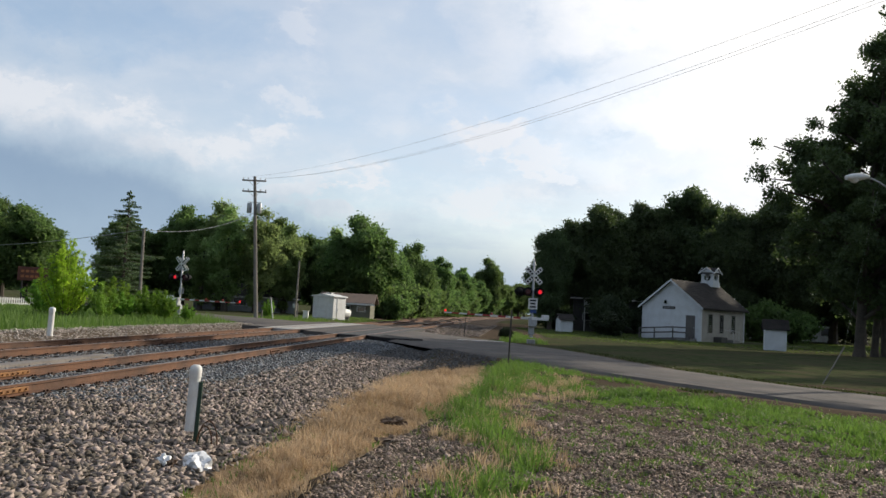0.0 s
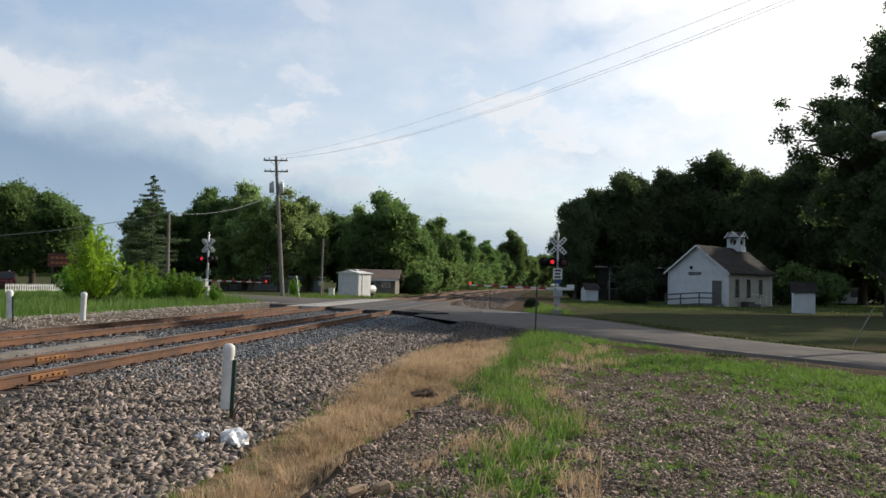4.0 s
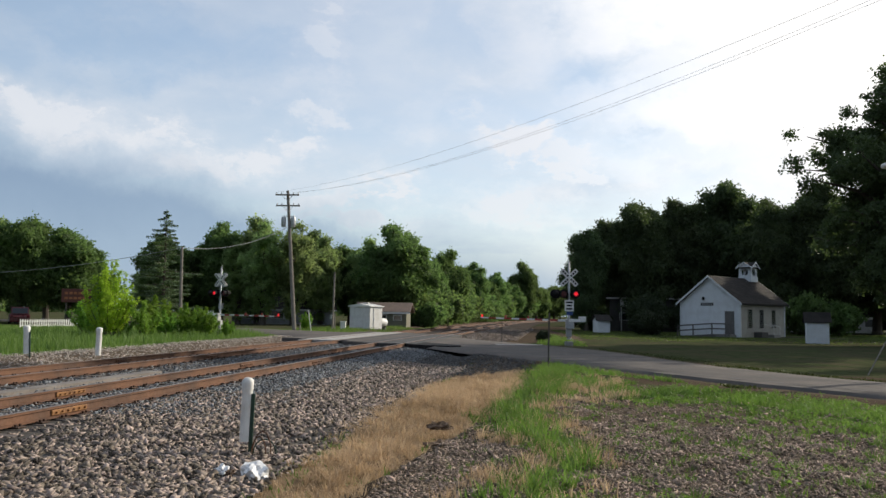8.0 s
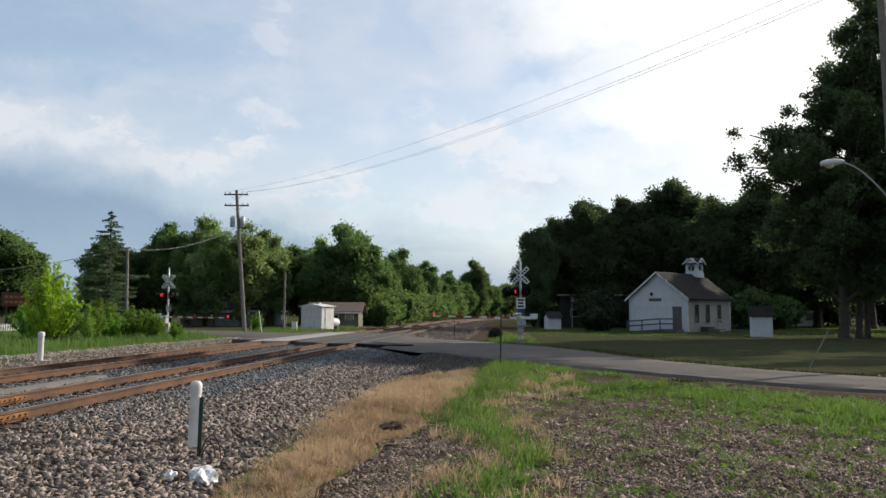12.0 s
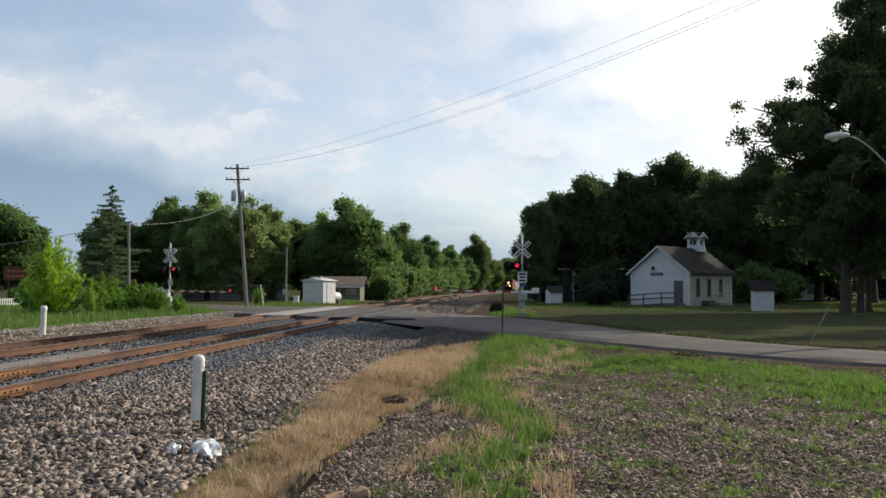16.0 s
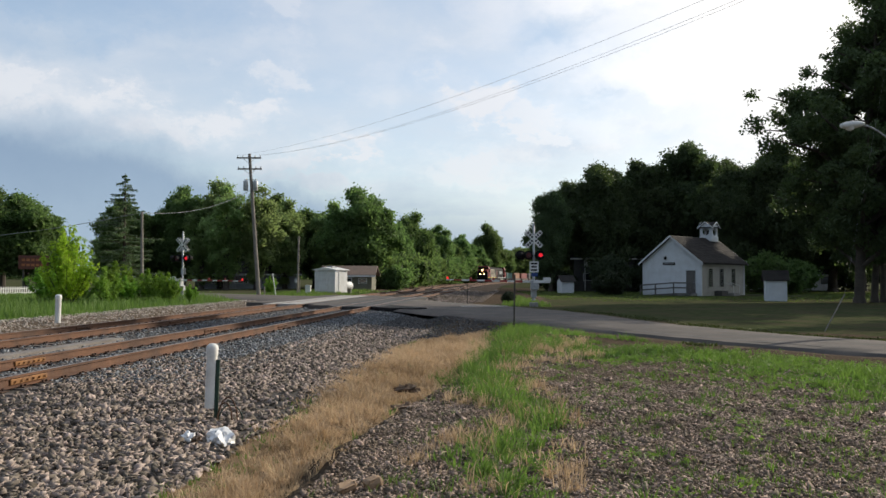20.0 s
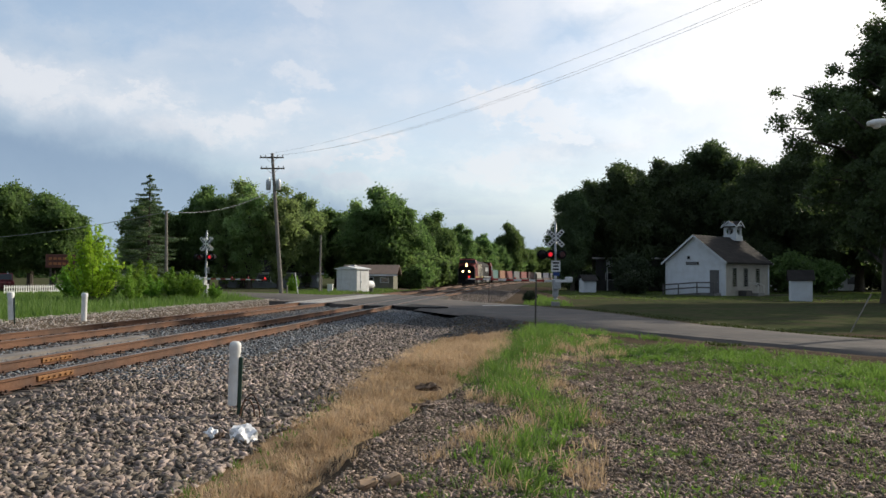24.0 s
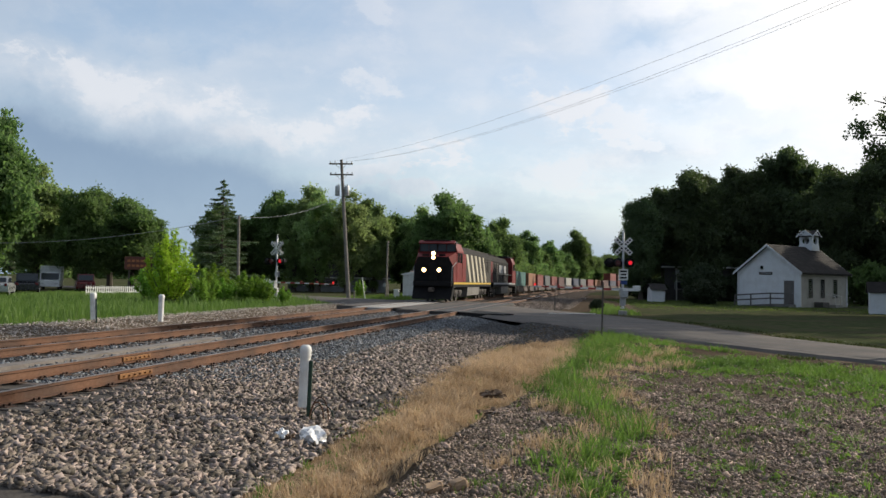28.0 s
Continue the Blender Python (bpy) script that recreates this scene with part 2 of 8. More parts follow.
def leaf_mat(name, dark, light, through=0.35, spread=0.35, tint=(1.5, 1.9, 0.6)):
    if name in MATS:
        return MATS[name]
    m = bpy.data.materials.new(name)
    m.use_nodes = True
    k = Nodes(m.node_tree)
    geo = k.add("ShaderNodeNewGeometry")
    info = k.add("ShaderNodeObjectInfo")
    n = k.noise(geo.outputs["Position"], 0.35, 4.0)
    f = k.math("ADD", k.math("MULTIPLY", geo.outputs["Random Per Island"], 0.55), k.math("MULTIPLY", k.span(n, 0.3, 0.7), 0.45))
    col = k.mix(f, dark, light)
    hsv = k.add("ShaderNodeHueSaturation")
    k.link(k.math("MULTIPLY_ADD", info.outputs["Random"], spread, 1 - spread / 2), hsv.inputs["Value"])
    k.link(k.math("MULTIPLY_ADD", info.outputs["Random"], 0.03, 0.485), hsv.inputs["Hue"])
    k.link(col, hsv.inputs["Color"])
    p = k.add("ShaderNodeBsdfPrincipled")
    k.link(hsv.outputs[0], p.inputs["Base Color"])
    p.inputs["Roughness"].default_value = 0.55
    p.inputs["Specular IOR Level"].default_value = 0.12
    t = k.add("ShaderNodeBsdfTranslucent")
    bright = k.mix(0.5, hsv.outputs[0], k.mix(1.0, hsv.outputs[0], tint, "MULTIPLY"))
    k.link(bright, t.inputs[0])
    mx = k.add("ShaderNodeMixShader")
    mx.inputs[0].default_value = through
    k.link(p.outputs[0], mx.inputs[1])
    k.link(t.outputs[0], mx.inputs[2])
    o = k.add("ShaderNodeOutputMaterial")
    k.link(mx.outputs[0], o.inputs[0])
    MATS[name] = m
    return m


def lamp_mat(name, colour, strength):
    m = bpy.data.materials.new(name)
    m.use_nodes = True
    k = Nodes(m.node_tree)
    e = k.add("ShaderNodeEmission")
    e.inputs[0].default_value = (*colour, 1)
    e.inputs[1].default_value = strength
    o = k.add("ShaderNodeOutputMaterial")
    k.link(e.outputs[0], o.inputs[0])
    MATS[name] = m
    return m


def glass_mat():
    m = bpy.data.materials.new("window_glass")
    m.use_nodes = True
    k = Nodes(m.node_tree)
    p = k.add("ShaderNodeBsdfPrincipled")
    p.inputs["Base Color"].default_value = (0.02, 0.025, 0.03, 1)
    p.inputs["Roughness"].default_value = 0.06
    o = k.add("ShaderNodeOutputMaterial")
    k.link(p.outputs[0], o.inputs[0])
    MATS["glass"] = m
    return m


def ground_mat():
    """Soil, gravel, dry grass and green grass, laid out by the sheet's own attributes."""
    m = bpy.data.materials.new("ground")
    m.use_nodes = True
    k = Nodes(m.node_tree)
    pos = k.add("ShaderNodeNewGeometry").outputs["Position"]

    def attr(n):
        a = k.add("ShaderNodeAttribute")
        a.attribute_name = n
        return a.outputs["Fac"]
    fine = k.noise(pos, 28.0, 6.0, 0.65)
    mid = k.noise(pos, 3.0, 6.0, 0.62)
    big = k.noise(pos, 0.42, 6.0, 0.65)
    vor = k.add("ShaderNodeTexVoronoi")
    k.link(pos, vor.inputs["Vector"])
    vor.inputs["Scale"].default_value = 32.0
    vcol = k.add("ShaderNodeSeparateColor")
    k.link(vor.outputs["Color"], vcol.inputs[0])
    lawn = k.mix(k.span(mid, 0.3, 0.7), (0.038, 0.050, 0.024), (0.090, 0.101, 0.050))
    lawn = k.mix(k.math("MULTIPLY", k.span(big, 0.40, 0.62), 0.8), lawn, (0.092, 0.078, 0.052))
    lawn = k.mix(k.math("MULTIPLY", k.span(fine, 0.35, 0.7), 0.5), lawn, (0.036, 0.044, 0.018))
    gravel = k.mix(vcol.outputs[0], (0.072, 0.056, 0.043), (0.175, 0.136, 0.102))
    gravel = k.mix(k.math("MULTIPLY", k.span(mid, 0.4, 0.7), 0.55), gravel, (0.085, 0.064, 0.046))
    dry = k.mix(k.span(fine, 0.3, 0.7), (0.13, 0.092, 0.056), (0.27, 0.19, 0.115))
    soil = k.mix(k.span(fine, 0.3, 0.7), (0.05, 0.038, 0.028), (0.12, 0.092, 0.066))
    green = k.mix(k.span(fine, 0.3, 0.7), (0.06, 0.10, 0.02), (0.11, 0.17, 0.04))
    col = lawn
    for n, c in (("gravel", gravel), ("dry", dry), ("green", green), ("soil", soil)):
        w = k.span(k.math("ADD", attr(n), k.math("MULTIPLY", k.math("SUBTRACT", mid, 0.5), 0.9)), 0.35, 0.62)
        col = k.mix(k.math("MULTIPLY", w, k.span(attr(n), 0.02, 0.1)), col, c)
    p = k.add("ShaderNodeBsdfPrincipled")
    k.link(col, p.inputs["Base Color"])
    p.inputs["Roughness"].default_value = 1.0
    p.inputs["Specular IOR Level"].default_value = 0.0
    b = k.add("ShaderNodeBump")
    b.inputs["Strength"].default_value = 0.6
    b.inputs["Distance"].default_value = 0.03
    k.link(k.math("ADD", fine, k.math("MULTIPLY", mid, 1.5)), b.inputs["Height"])
    k.link(b.outputs[0], p.inputs["Normal"])
    o = k.add("ShaderNodeOutputMaterial")
    k.link(p.outputs[0], o.inputs[0])
    return m


ASPHALT = mat("worn_asphalt", (0.108, 0.098, 0.091), (0.168, 0.144, 0.126), 0.95, gloss=0.12, fine=60, coarse=0.6, bump=0.3, world_space=True)
PATCH = mat("tar_seam", (0.035, 0.034, 0.034), None, 0.6, fine=40)
LINE = mat("road_paint", (0.62, 0.62, 0.60), (0.35, 0.34, 0.33), 0.7, fine=40, coarse=5)
BALLAST_NEW = mat("grey_ballast", (0.151, 0.162, 0.174), (0.241, 0.246, 0.252), 0.85, fine=25, coarse=3, bump=0.5, island=0.55, world_space=True, gloss=0.15)
SHOULDER = mat("pale_shoulder_stone", (0.46, 0.41, 0.36), (0.30, 0.26, 0.22), 0.9, fine=25, coarse=3, bump=0.5, island=0.5, gloss=0.15, world_space=True)
BALLAST_OLD = mat("pinkish_ballast", (0.285, 0.236, 0.196), (0.150, 0.122, 0.102), 0.9, fine=25, coarse=3, bump=0.5, island=0.72, world_space=True, gloss=0.15)
GRAVEL = mat("pale_gravel", (0.31, 0.245, 0.192), (0.155, 0.117, 0.087), 0.9, fine=40, coarse=3, bump=0.4, island=0.72, world_space=True, gloss=0.15)
RUST = mat("rusty_rail_steel", (0.150, 0.070, 0.036), (0.058, 0.032, 0.022), 0.75, 0.2, fine=18, coarse=0.9, world_space=True)
RUST_YELLOW = mat("orange_rust", (0.27, 0.125, 0.04), (0.13, 0.065, 0.035), 0.8, 0.1, fine=20, coarse=4)
RAILHEAD = mat("polished_rail_head", (0.32, 0.27, 0.23), (0.20, 0.14, 0.105), 0.48, 0.8, fine=15, coarse=1.0, bump=0.05, world_space=True)
TIE = mat("creosoted_timber", (0.075, 0.06, 0.05), (0.13, 0.11, 0.095), 0.9, fine=30, coarse=5, island=0.35)
CONCRETE = mat("weathered_concrete", (0.30, 0.295, 0.28), (0.22, 0.21, 0.195), 0.9, fine=35, coarse=2)
RUBBER = mat("black_crossing_panel", (0.035, 0.033, 0.032), (0.07, 0.066, 0.06), 0.8, fine=35, coarse=3)
PVC = mat("white_pvc", (0.74, 0.73, 0.70), (0.60, 0.57, 0.52), 0.45, fine=25, coarse=4, bump=0.05, spread=0.12)
WHITE = mat("white_paint", (0.72, 0.72, 0.70), (0.60, 0.59, 0.56), 0.6, fine=25, coarse=2.0, bump=0.1, spread=0.15)
# Cool skylight is put into the white, shade into the duller side-wall cream.
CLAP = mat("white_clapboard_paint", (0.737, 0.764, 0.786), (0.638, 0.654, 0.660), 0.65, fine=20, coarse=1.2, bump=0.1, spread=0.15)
CREAM_SHADED = mat("shaded_cream_wall_paint", (0.406, 0.390, 0.343), (0.328, 0.312, 0.273), 0.7, fine=20, coarse=1.5, bump=0.1, spread=0.2)
ALU = mat("dull_aluminium", (0.46, 0.47, 0.48), (0.36, 0.36, 0.36), 0.5, 0.6, fine=20, coarse=4, bump=0.05, spread=0.2)
GALV = mat("galvanised_steel", (0.50, 0.51, 0.52), (0.38, 0.38, 0.38), 0.5, 0.5, fine=20, coarse=4, bump=0.05, spread=0.2)
BLACK = mat("black_paint", (0.009, 0.009, 0.010), (0.016, 0.015, 0.015), 0.85, fine=25, coarse=3, bump=0.08, gloss=0.2)
DARKSTEEL = mat("grimy_steel", (0.055, 0.05, 0.046), (0.10, 0.085, 0.07), 0.7, 0.2, fine=15, coarse=2)
GREENMETAL = mat("dark_green_post_paint", (0.015, 0.05, 0.03), None, 0.5)
POLE = mat("grey_weathered_pole", (0.248, 0.220, 0.192), (0.176, 0.152, 0.132), 0.9, fine=14, coarse=3, bump=0.4)
BARK = mat("bark", (0.085, 0.068, 0.052), (0.05, 0.042, 0.034), 0.95, fine=9, coarse=2, bump=0.7)
SHINGLE = mat("dark_roof_shingle", (0.038, 0.035, 0.033), (0.060, 0.053, 0.049), 0.95, fine=20, coarse=1.5, gloss=0.1)
BROWNROOF = mat("brown_roof_shingle", (0.17, 0.12, 0.095), (0.12, 0.09, 0.075), 0.95, fine=20, coarse=1.5)
REDROOF = mat("red_roof_metal", (0.34, 0.10, 0.055), (0.24, 0.075, 0.045), 0.7, fine=20, coarse=1.5)
GREYWALL = mat("grey_siding", (0.34, 0.35, 0.36), (0.27, 0.275, 0.28), 0.8, fine=20, coarse=1.5)
DARKWALL = mat("dark_siding", (0.09, 0.085, 0.08), (0.06, 0.057, 0.054), 0.85, fine=20, coarse=1.5)
TANWALL = mat("olive_tan_siding", (0.17, 0.165, 0.12), (0.13, 0.125, 0.09), 0.8, fine=20, coarse=1.5)
DOOR = mat("grey_brown_door", (0.15, 0.14, 0.13), (0.10, 0.095, 0.09), 0.7)
RAILWOOD = mat("grey_deck_timber", (0.15, 0.14, 0.13), (0.10, 0.09, 0.085), 0.85)
REDPAINT = mat("red_reflective", (0.32, 0.03, 0.026), (0.22, 0.025, 0.022), 0.5, bump=0.03, spread=0.15)
REDLENS = mat("unlit_red_lens", (0.10, 0.006, 0.008), None, 0.2, bump=0)
BLUE = mat("blue_sign", (0.02, 0.06, 0.22), None, 0.5, bump=0.03)
SIGNRED = mat("dull_red_signboard", (0.12, 0.03, 0.018), (0.08, 0.025, 0.02), 0.6)
SIGNORANGE = mat("orange_lettering", (0.42, 0.14, 0.05), None, 0.6, bump=0)
BAG = mat("white_plastic_film", (0.86, 0.85, 0.84), (0.74, 0.73, 0.72), 0.3, fine=12, coarse=6, bump=0.2, spread=0.12)
WOOD = mat("broken_wood", (0.34, 0.23, 0.14), (0.22, 0.14, 0.085), 0.85, fine=18, coarse=4)
CLOD = mat("dark_turf_clod", (0.12, 0.078, 0.05), (0.18, 0.12, 0.08), 0.98, fine=30, coarse=7, bump=0.8)
LOCORED = mat("locomotive_red", (0.17, 0.015, 0.015), (0.11, 0.013, 0.012), 0.6, fine=10, coarse=0.8, bump=0.05, spread=0.2, gloss=0.25)
LOCODARK = mat("locomotive_olive_grey", (0.042, 0.039, 0.033), (0.028, 0.027, 0.024), 0.75, fine=10, coarse=0.8, bump=0.05, gloss=0.25)
LOCOCREAM = mat("locomotive_cream_stripe", (0.54, 0.49, 0.38), (0.42, 0.38, 0.30), 0.55, fine=10, coarse=0.8, bump=0.03, spread=0.2)
LOCOYELLOW = mat("yellow_sill_stripe", (0.62, 0.42, 0.03), (0.48, 0.32, 0.03), 0.55, fine=10, coarse=1, bump=0.03, spread=0.2)
LOCOROOF = mat("sooty_roof", (0.022, 0.02, 0.019), (0.045, 0.04, 0.036), 0.9, fine=10, coarse=0.8, gloss=0.15)
TANKGREY = mat("grimy_grey_tank", (0.20, 0.19, 0.175), (0.13, 0.12, 0.11), 0.7, fine=10, coarse=1)
LEAF = leaf_mat("summer_leaves", (0.084, 0.132, 0.050), (0.172, 0.240, 0.098), 0.58, tint=(1.25, 1.5, 0.75))
# Haze and sun through the leaves are put into this paler colour.
LEAF_HAZE = leaf_mat("haze_pale_willow_leaves", (0.185, 0.245, 0.115), (0.32, 0.40, 0.185), 0.68, tint=(1.25, 1.45, 0.8))
# Shade beneath the trees is put into this near-black leaf colour.
LEAF_SHRUB = leaf_mat("shade_dark_shrub_leaves", (0.026, 0.036, 0.020), (0.05, 0.066, 0.034), 0.15)
LEAF_DARK = leaf_mat("dark_leaves", (0.058, 0.082, 0.045), (0.116, 0.153, 0.076), 0.34)
LEAF_BRIGHT = leaf_mat("fresh_yellow_green_leaves", (0.235, 0.37, 0.040), (0.42, 0.57, 0.085), 0.55)
LEAF_PINE = leaf_mat("blue_green_needles", (0.087, 0.131, 0.075), (0.174, 0.239, 0.131), 0.25)
GRASS = leaf_mat("green_grass_blades", (0.072, 0.115, 0.030), (0.17, 0.24, 0.075), 0.42, 0.1)
WEED = leaf_mat("rough_weeds", (0.090, 0.140, 0.040), (0.180, 0.235, 0.078), 0.38, 0.1)
STRAW = leaf_mat("dry_straw", (0.286, 0.207, 0.111), (0.763, 0.609, 0.398), 0.42, 0.1, (1.05, 1.02, 0.85))
GLASS = glass_mat()
HEADLIGHT = lamp_mat("warm_headlight", (1.0, 0.62, 0.26), 9.0)
REDGLOW = lamp_mat("red_signal_glow", (1.0, 0.03, 0.05), 0.75)
GATEGLOW = lamp_mat("red_gate_glow", (1.0, 0.05, 0.05), 0.9)
GROUND = ground_mat()

# ---- building helpers ----


class Geo:
    """Collects vertices and faces of one mesh."""

    def __init__(self):
        self.v, self.f = [], []

    def poly(self, pts, faces):
        n = len(self.v)
        self.v += [tuple(p) for p in pts]
        self.f += [tuple(i + n for i in f) for f in faces]
        return self

    def box(self, c, s, m=None, top=1.0, bev=0.0):
        """Box of centre c and sizes s, its top scaled, edges chamfered by bev, turned by m."""
        hx, hy, hz = s[0] / 2, s[1] / 2, s[2] / 2
        if bev <= 0:
            pts = [Vector((c[0] + i * hx * (top if k > 0 else 1), c[1] + j * hy * (top if k > 0 else 1), c[2] + k * hz)) for k in (-1, 1) for j in (-1, 1) for i in (-1, 1)]
            fs = [(0, 2, 3, 1), (4, 5, 7, 6), (0, 1, 5, 4), (2, 6, 7, 3), (0, 4, 6, 2), (1, 3, 7, 5)]
        else:
            b = min(bev, 0.45 * min(s))
            ring = []
            for z, inset in ((-hz, b), (-hz + b, 0), (hz - b, 0), (hz, b)):
                w, d = hx - inset, hy - inset
                cb = b if inset == 0 else b * 0.4
                for x, y in ((w, -d + cb), (w, d - cb), (w - cb, d), (-w + cb, d), (-w, d - cb), (-w, -d + cb), (-w + cb, -d), (w - cb, -d)):
                    t = top if z > 0 else 1.0
                    ring.append(Vector((c[0] + x * t, c[1] + y * t, c[2] + z)))
            pts, fs = ring, [tuple(range(7, -1, -1)), tuple(range(24, 32))]
            for r in range(3):
                for i in range(8):
                    j = (i + 1) % 8
                    fs.append((r * 8 + i, r * 8 + j, r * 8 + 8 + j, r * 8 + 8 + i))
        if m is not None:
            pts = [m @ p for p in pts]
        return self.poly(pts, fs)

    def tube(self, a, b, r0, r1=None, n=10, caps=True):
        a, b = Vector(a), Vector(b)
        r1 = r0 if r1 is None else r1
        q = (b - a).to_track_quat("Z", "Y")
        pts = []
        for p, r in ((a, r0), (b, r1)):
            pts += [p + q @ Vector((r * math.cos(t), r * math.sin(t), 0)) for t in [2 * math.pi * i / n for i in range(n)]]
        fs = [(i, (i + 1) % n, n + (i + 1) % n, n + i) for i in range(n)]
        if caps:
            fs += [tuple(range(n - 1, -1, -1)), tuple(range(n, 2 * n))]
        return self.poly(pts, fs)

    def lathe(self, profile, n=16, m=None):
        """Turns (radius, height) pairs round z."""
        pts, fs = [], []
        for r, z in profile:
            pts += [Vector((r * math.cos(2 * math.pi * i / n), r * math.sin(2 * math.pi * i / n), z)) for i in range(n)]
        for k in range(len(profile) - 1):
            for i in range(n):
                j = (i + 1) % n
                fs.append((k * n + i, k * n + j, k * n + n + j, k * n + n + i))
        fs += [tuple(range(n - 1, -1, -1)), tuple(range((len(profile) - 1) * n, len(profile) * n))]
        if m is not None:
            pts = [m @ p for p in pts]
        return self.poly(pts, fs)

    def prism(self, outline, axis, a, b):
        """Extrudes a closed outline (pairs) along an axis from a to b."""
        n = len(outline)

        def at(p, w):
            return {"x": (w, p[0], p[1]), "y": (p[0], w, p[1]), "z": (p[0], p[1], w)}[axis]
        pts = [at(p, a) for p in outline] + [at(p, b) for p in outline]
        fs = [(i, (i + 1) % n, n + (i + 1) % n, n + i) for i in range(n)] + [tuple(range(n - 1, -1, -1)), tuple(range(n, 2 * n))]
        return self.poly(pts, fs)

    def mesh(self, name, material, smooth=False):
        me = bpy.data.meshes.new(name)
        me.from_pydata(self.v, [], self.f)
        bm = bmesh.new()
        bm.from_mesh(me)
        bmesh.ops.recalc_face_normals(bm, faces=bm.faces)
        bm.to_mesh(me)
        bm.free()
        me.materials.append(material)
        if smooth:
            me.polygons.foreach_set("use_smooth", [True] * len(me.polygons))
            me.set_sharp_from_angle(angle=radians(38))
        return me


def part(name, g, material, parent, label="", at=None, smooth=False):
    me = g if isinstance(g, bpy.types.Mesh) else g.mesh(name, material, smooth)
    ob = new(name, me)
    ob.parent = parent
    if at is not None:
        ob.matrix_basis = at
    return tagged(ob, label)


def thing(name, label, category, m=None, group="", kind=""):
    ob = new(name)
    ob.empty_display_size = 0.2
    if m is not None:
        ob.matrix_basis = m
    return tagged(ob, label, category, group, kind)


def setting(name, g, material, label, category, smooth=False):
    me = g if isinstance(g, bpy.types.Mesh) else g.mesh(name, material, smooth)
    return tagged(new(name, me), label, category, "", "structure")


def raw_mesh(name, verts, faces, material, smooth=False):
    """Mesh from numpy arrays: verts (n,3), faces (m,3) or (m,4)."""
    me = bpy.data.meshes.new(name)
    verts, faces = np.asarray(verts, dtype=np.float32), np.asarray(faces, dtype=np.int32)
    w = faces.shape[1]
    me.vertices.add(len(verts))
    me.vertices.foreach_set("co", verts.ravel())
    me.loops.add(faces.size)
    me.loops.foreach_set("vertex_index", faces.ravel())
    me.polygons.add(len(faces))
    me.polygons.foreach_set("loop_start", np.arange(0, faces.size, w, dtype=np.int32))
    if smooth:
        me.polygons.foreach_set("use_smooth", np.ones(len(faces), dtype=bool))
    me.materials.append(material)
    me.update(calc_edges=True)
    me.validate()
    return me


# ---- the lie of the land ----
TURN = math.tan(radians(5.0))          # the tracks run 5 degrees to the right of +y
NEAR_Q, FAR_Q = -8.35, -12.65          # track centres, metres to the right of the eye's line
CURVE_Y, CURVE_R = 150.0, 900.0


def track(s, q):
    """Place and heading on a line q beside the eye's line, s metres along it; it bends right past CURVE_Y."""
    if s <= CURVE_Y:
        return q + s * TURN, s, radians(5.0)
    a0 = radians(5.0)
    u = s - CURVE_Y
    a1 = a0 + u / CURVE_R
    x = q + CURVE_Y * TURN + CURVE_R * (math.cos(a0) - math.cos(a1))
    y = CURVE_Y + CURVE_R * (math.sin(a1) - math.sin(a0))
    return x, y, a1


ROAD = [(40, 3), (26, 10.5), (18.5, 14.6), (13.5, 16.8), (10.3, 19.2), (8.0, 22.6), (6.1, 26.8), (4.6, 31), (2.8, 37), (-0.6, 44.5), (-5, 52), (-10.5, 60), (-17, 67.5), (-28, 78), (-45, 92), (-75, 112), (-140, 150)]
ROAD_HALF = [2.2, 2.1, 2.1, 2.1, 2.1, 2.0, 2.2, 2.75, 3.5, 4.3, 4.6, 4.5, 3.8, 3.2, 3.0, 3.0, 3.0]


def road_line(n=160):
    """Even points on a smooth road axis with its half width and left normal."""
    pts, out = [Vector(p) for p in ROAD], []
    for i in range(len(pts) - 1):
        p0, p1, p2, p3 = pts[max(i - 1, 0)], pts[i], pts[i + 1], pts[min(i + 2, len(pts) - 1)]
        for k in range(12):
            t = k / 12
            c = 0.5 * ((2 * p1) + (p2 - p0) * t + (2 * p0 - 5 * p1 + 4 * p2 - p3) * t * t + (3 * p1 - p0 - 3 * p2 + p3) * t ** 3)
            out.append((c, ROAD_HALF[i] * (1 - t) + ROAD_HALF[i + 1] * t))
    res = []
    for i in range(len(out)):
        d = (out[min(i + 1, len(out) - 1)][0] - out[max(i - 1, 0)][0]).normalized()
        res.append((out[i][0], out[i][1], Vector((-d.y, d.x)), d))
    return res


ROADPTS = road_line()
_rc = np.array([(p[0].x, p[0].y) for p in ROADPTS])
_rh = np.array([p[1] for p in ROADPTS])


def road_gap(x, y):
    """Distance from the road's edge (negative on the road)."""
    x, y = np.asarray(x, dtype=float), np.asarray(y, dtype=float)
    best = np.full(x.shape, 1e9)
    for (cx, cy), h in zip(_rc, _rh):
        best = np.minimum(best, np.hypot(x - cx, y - cy) - h)
    return best


def lane_q(x, y):
    """Lateral place beside the tracks, following their bend."""
    x, y = np.asarray(x, dtype=float), np.asarray(y, dtype=float)
    u = np.maximum(y - CURVE_Y, 0)
    return x - y * TURN - u * u / (2 * CURVE_R)


def step(v, a, b):
    t = np.clip((v - a) / (b - a), 0, 1)
    return t * t * (3 - 2 * t)


def rough(x, y, s):
    return (np.sin(x * 1.7 * s + 1.3) * np.sin(y * 1.3 * s + 0.4) + 0.6 * np.sin(x * 3.9 * s + y * 2.1 * s) + 0.4 * np.sin(y * 5.3 * s - x * 4.1 * s + 2.0)) / 2.0


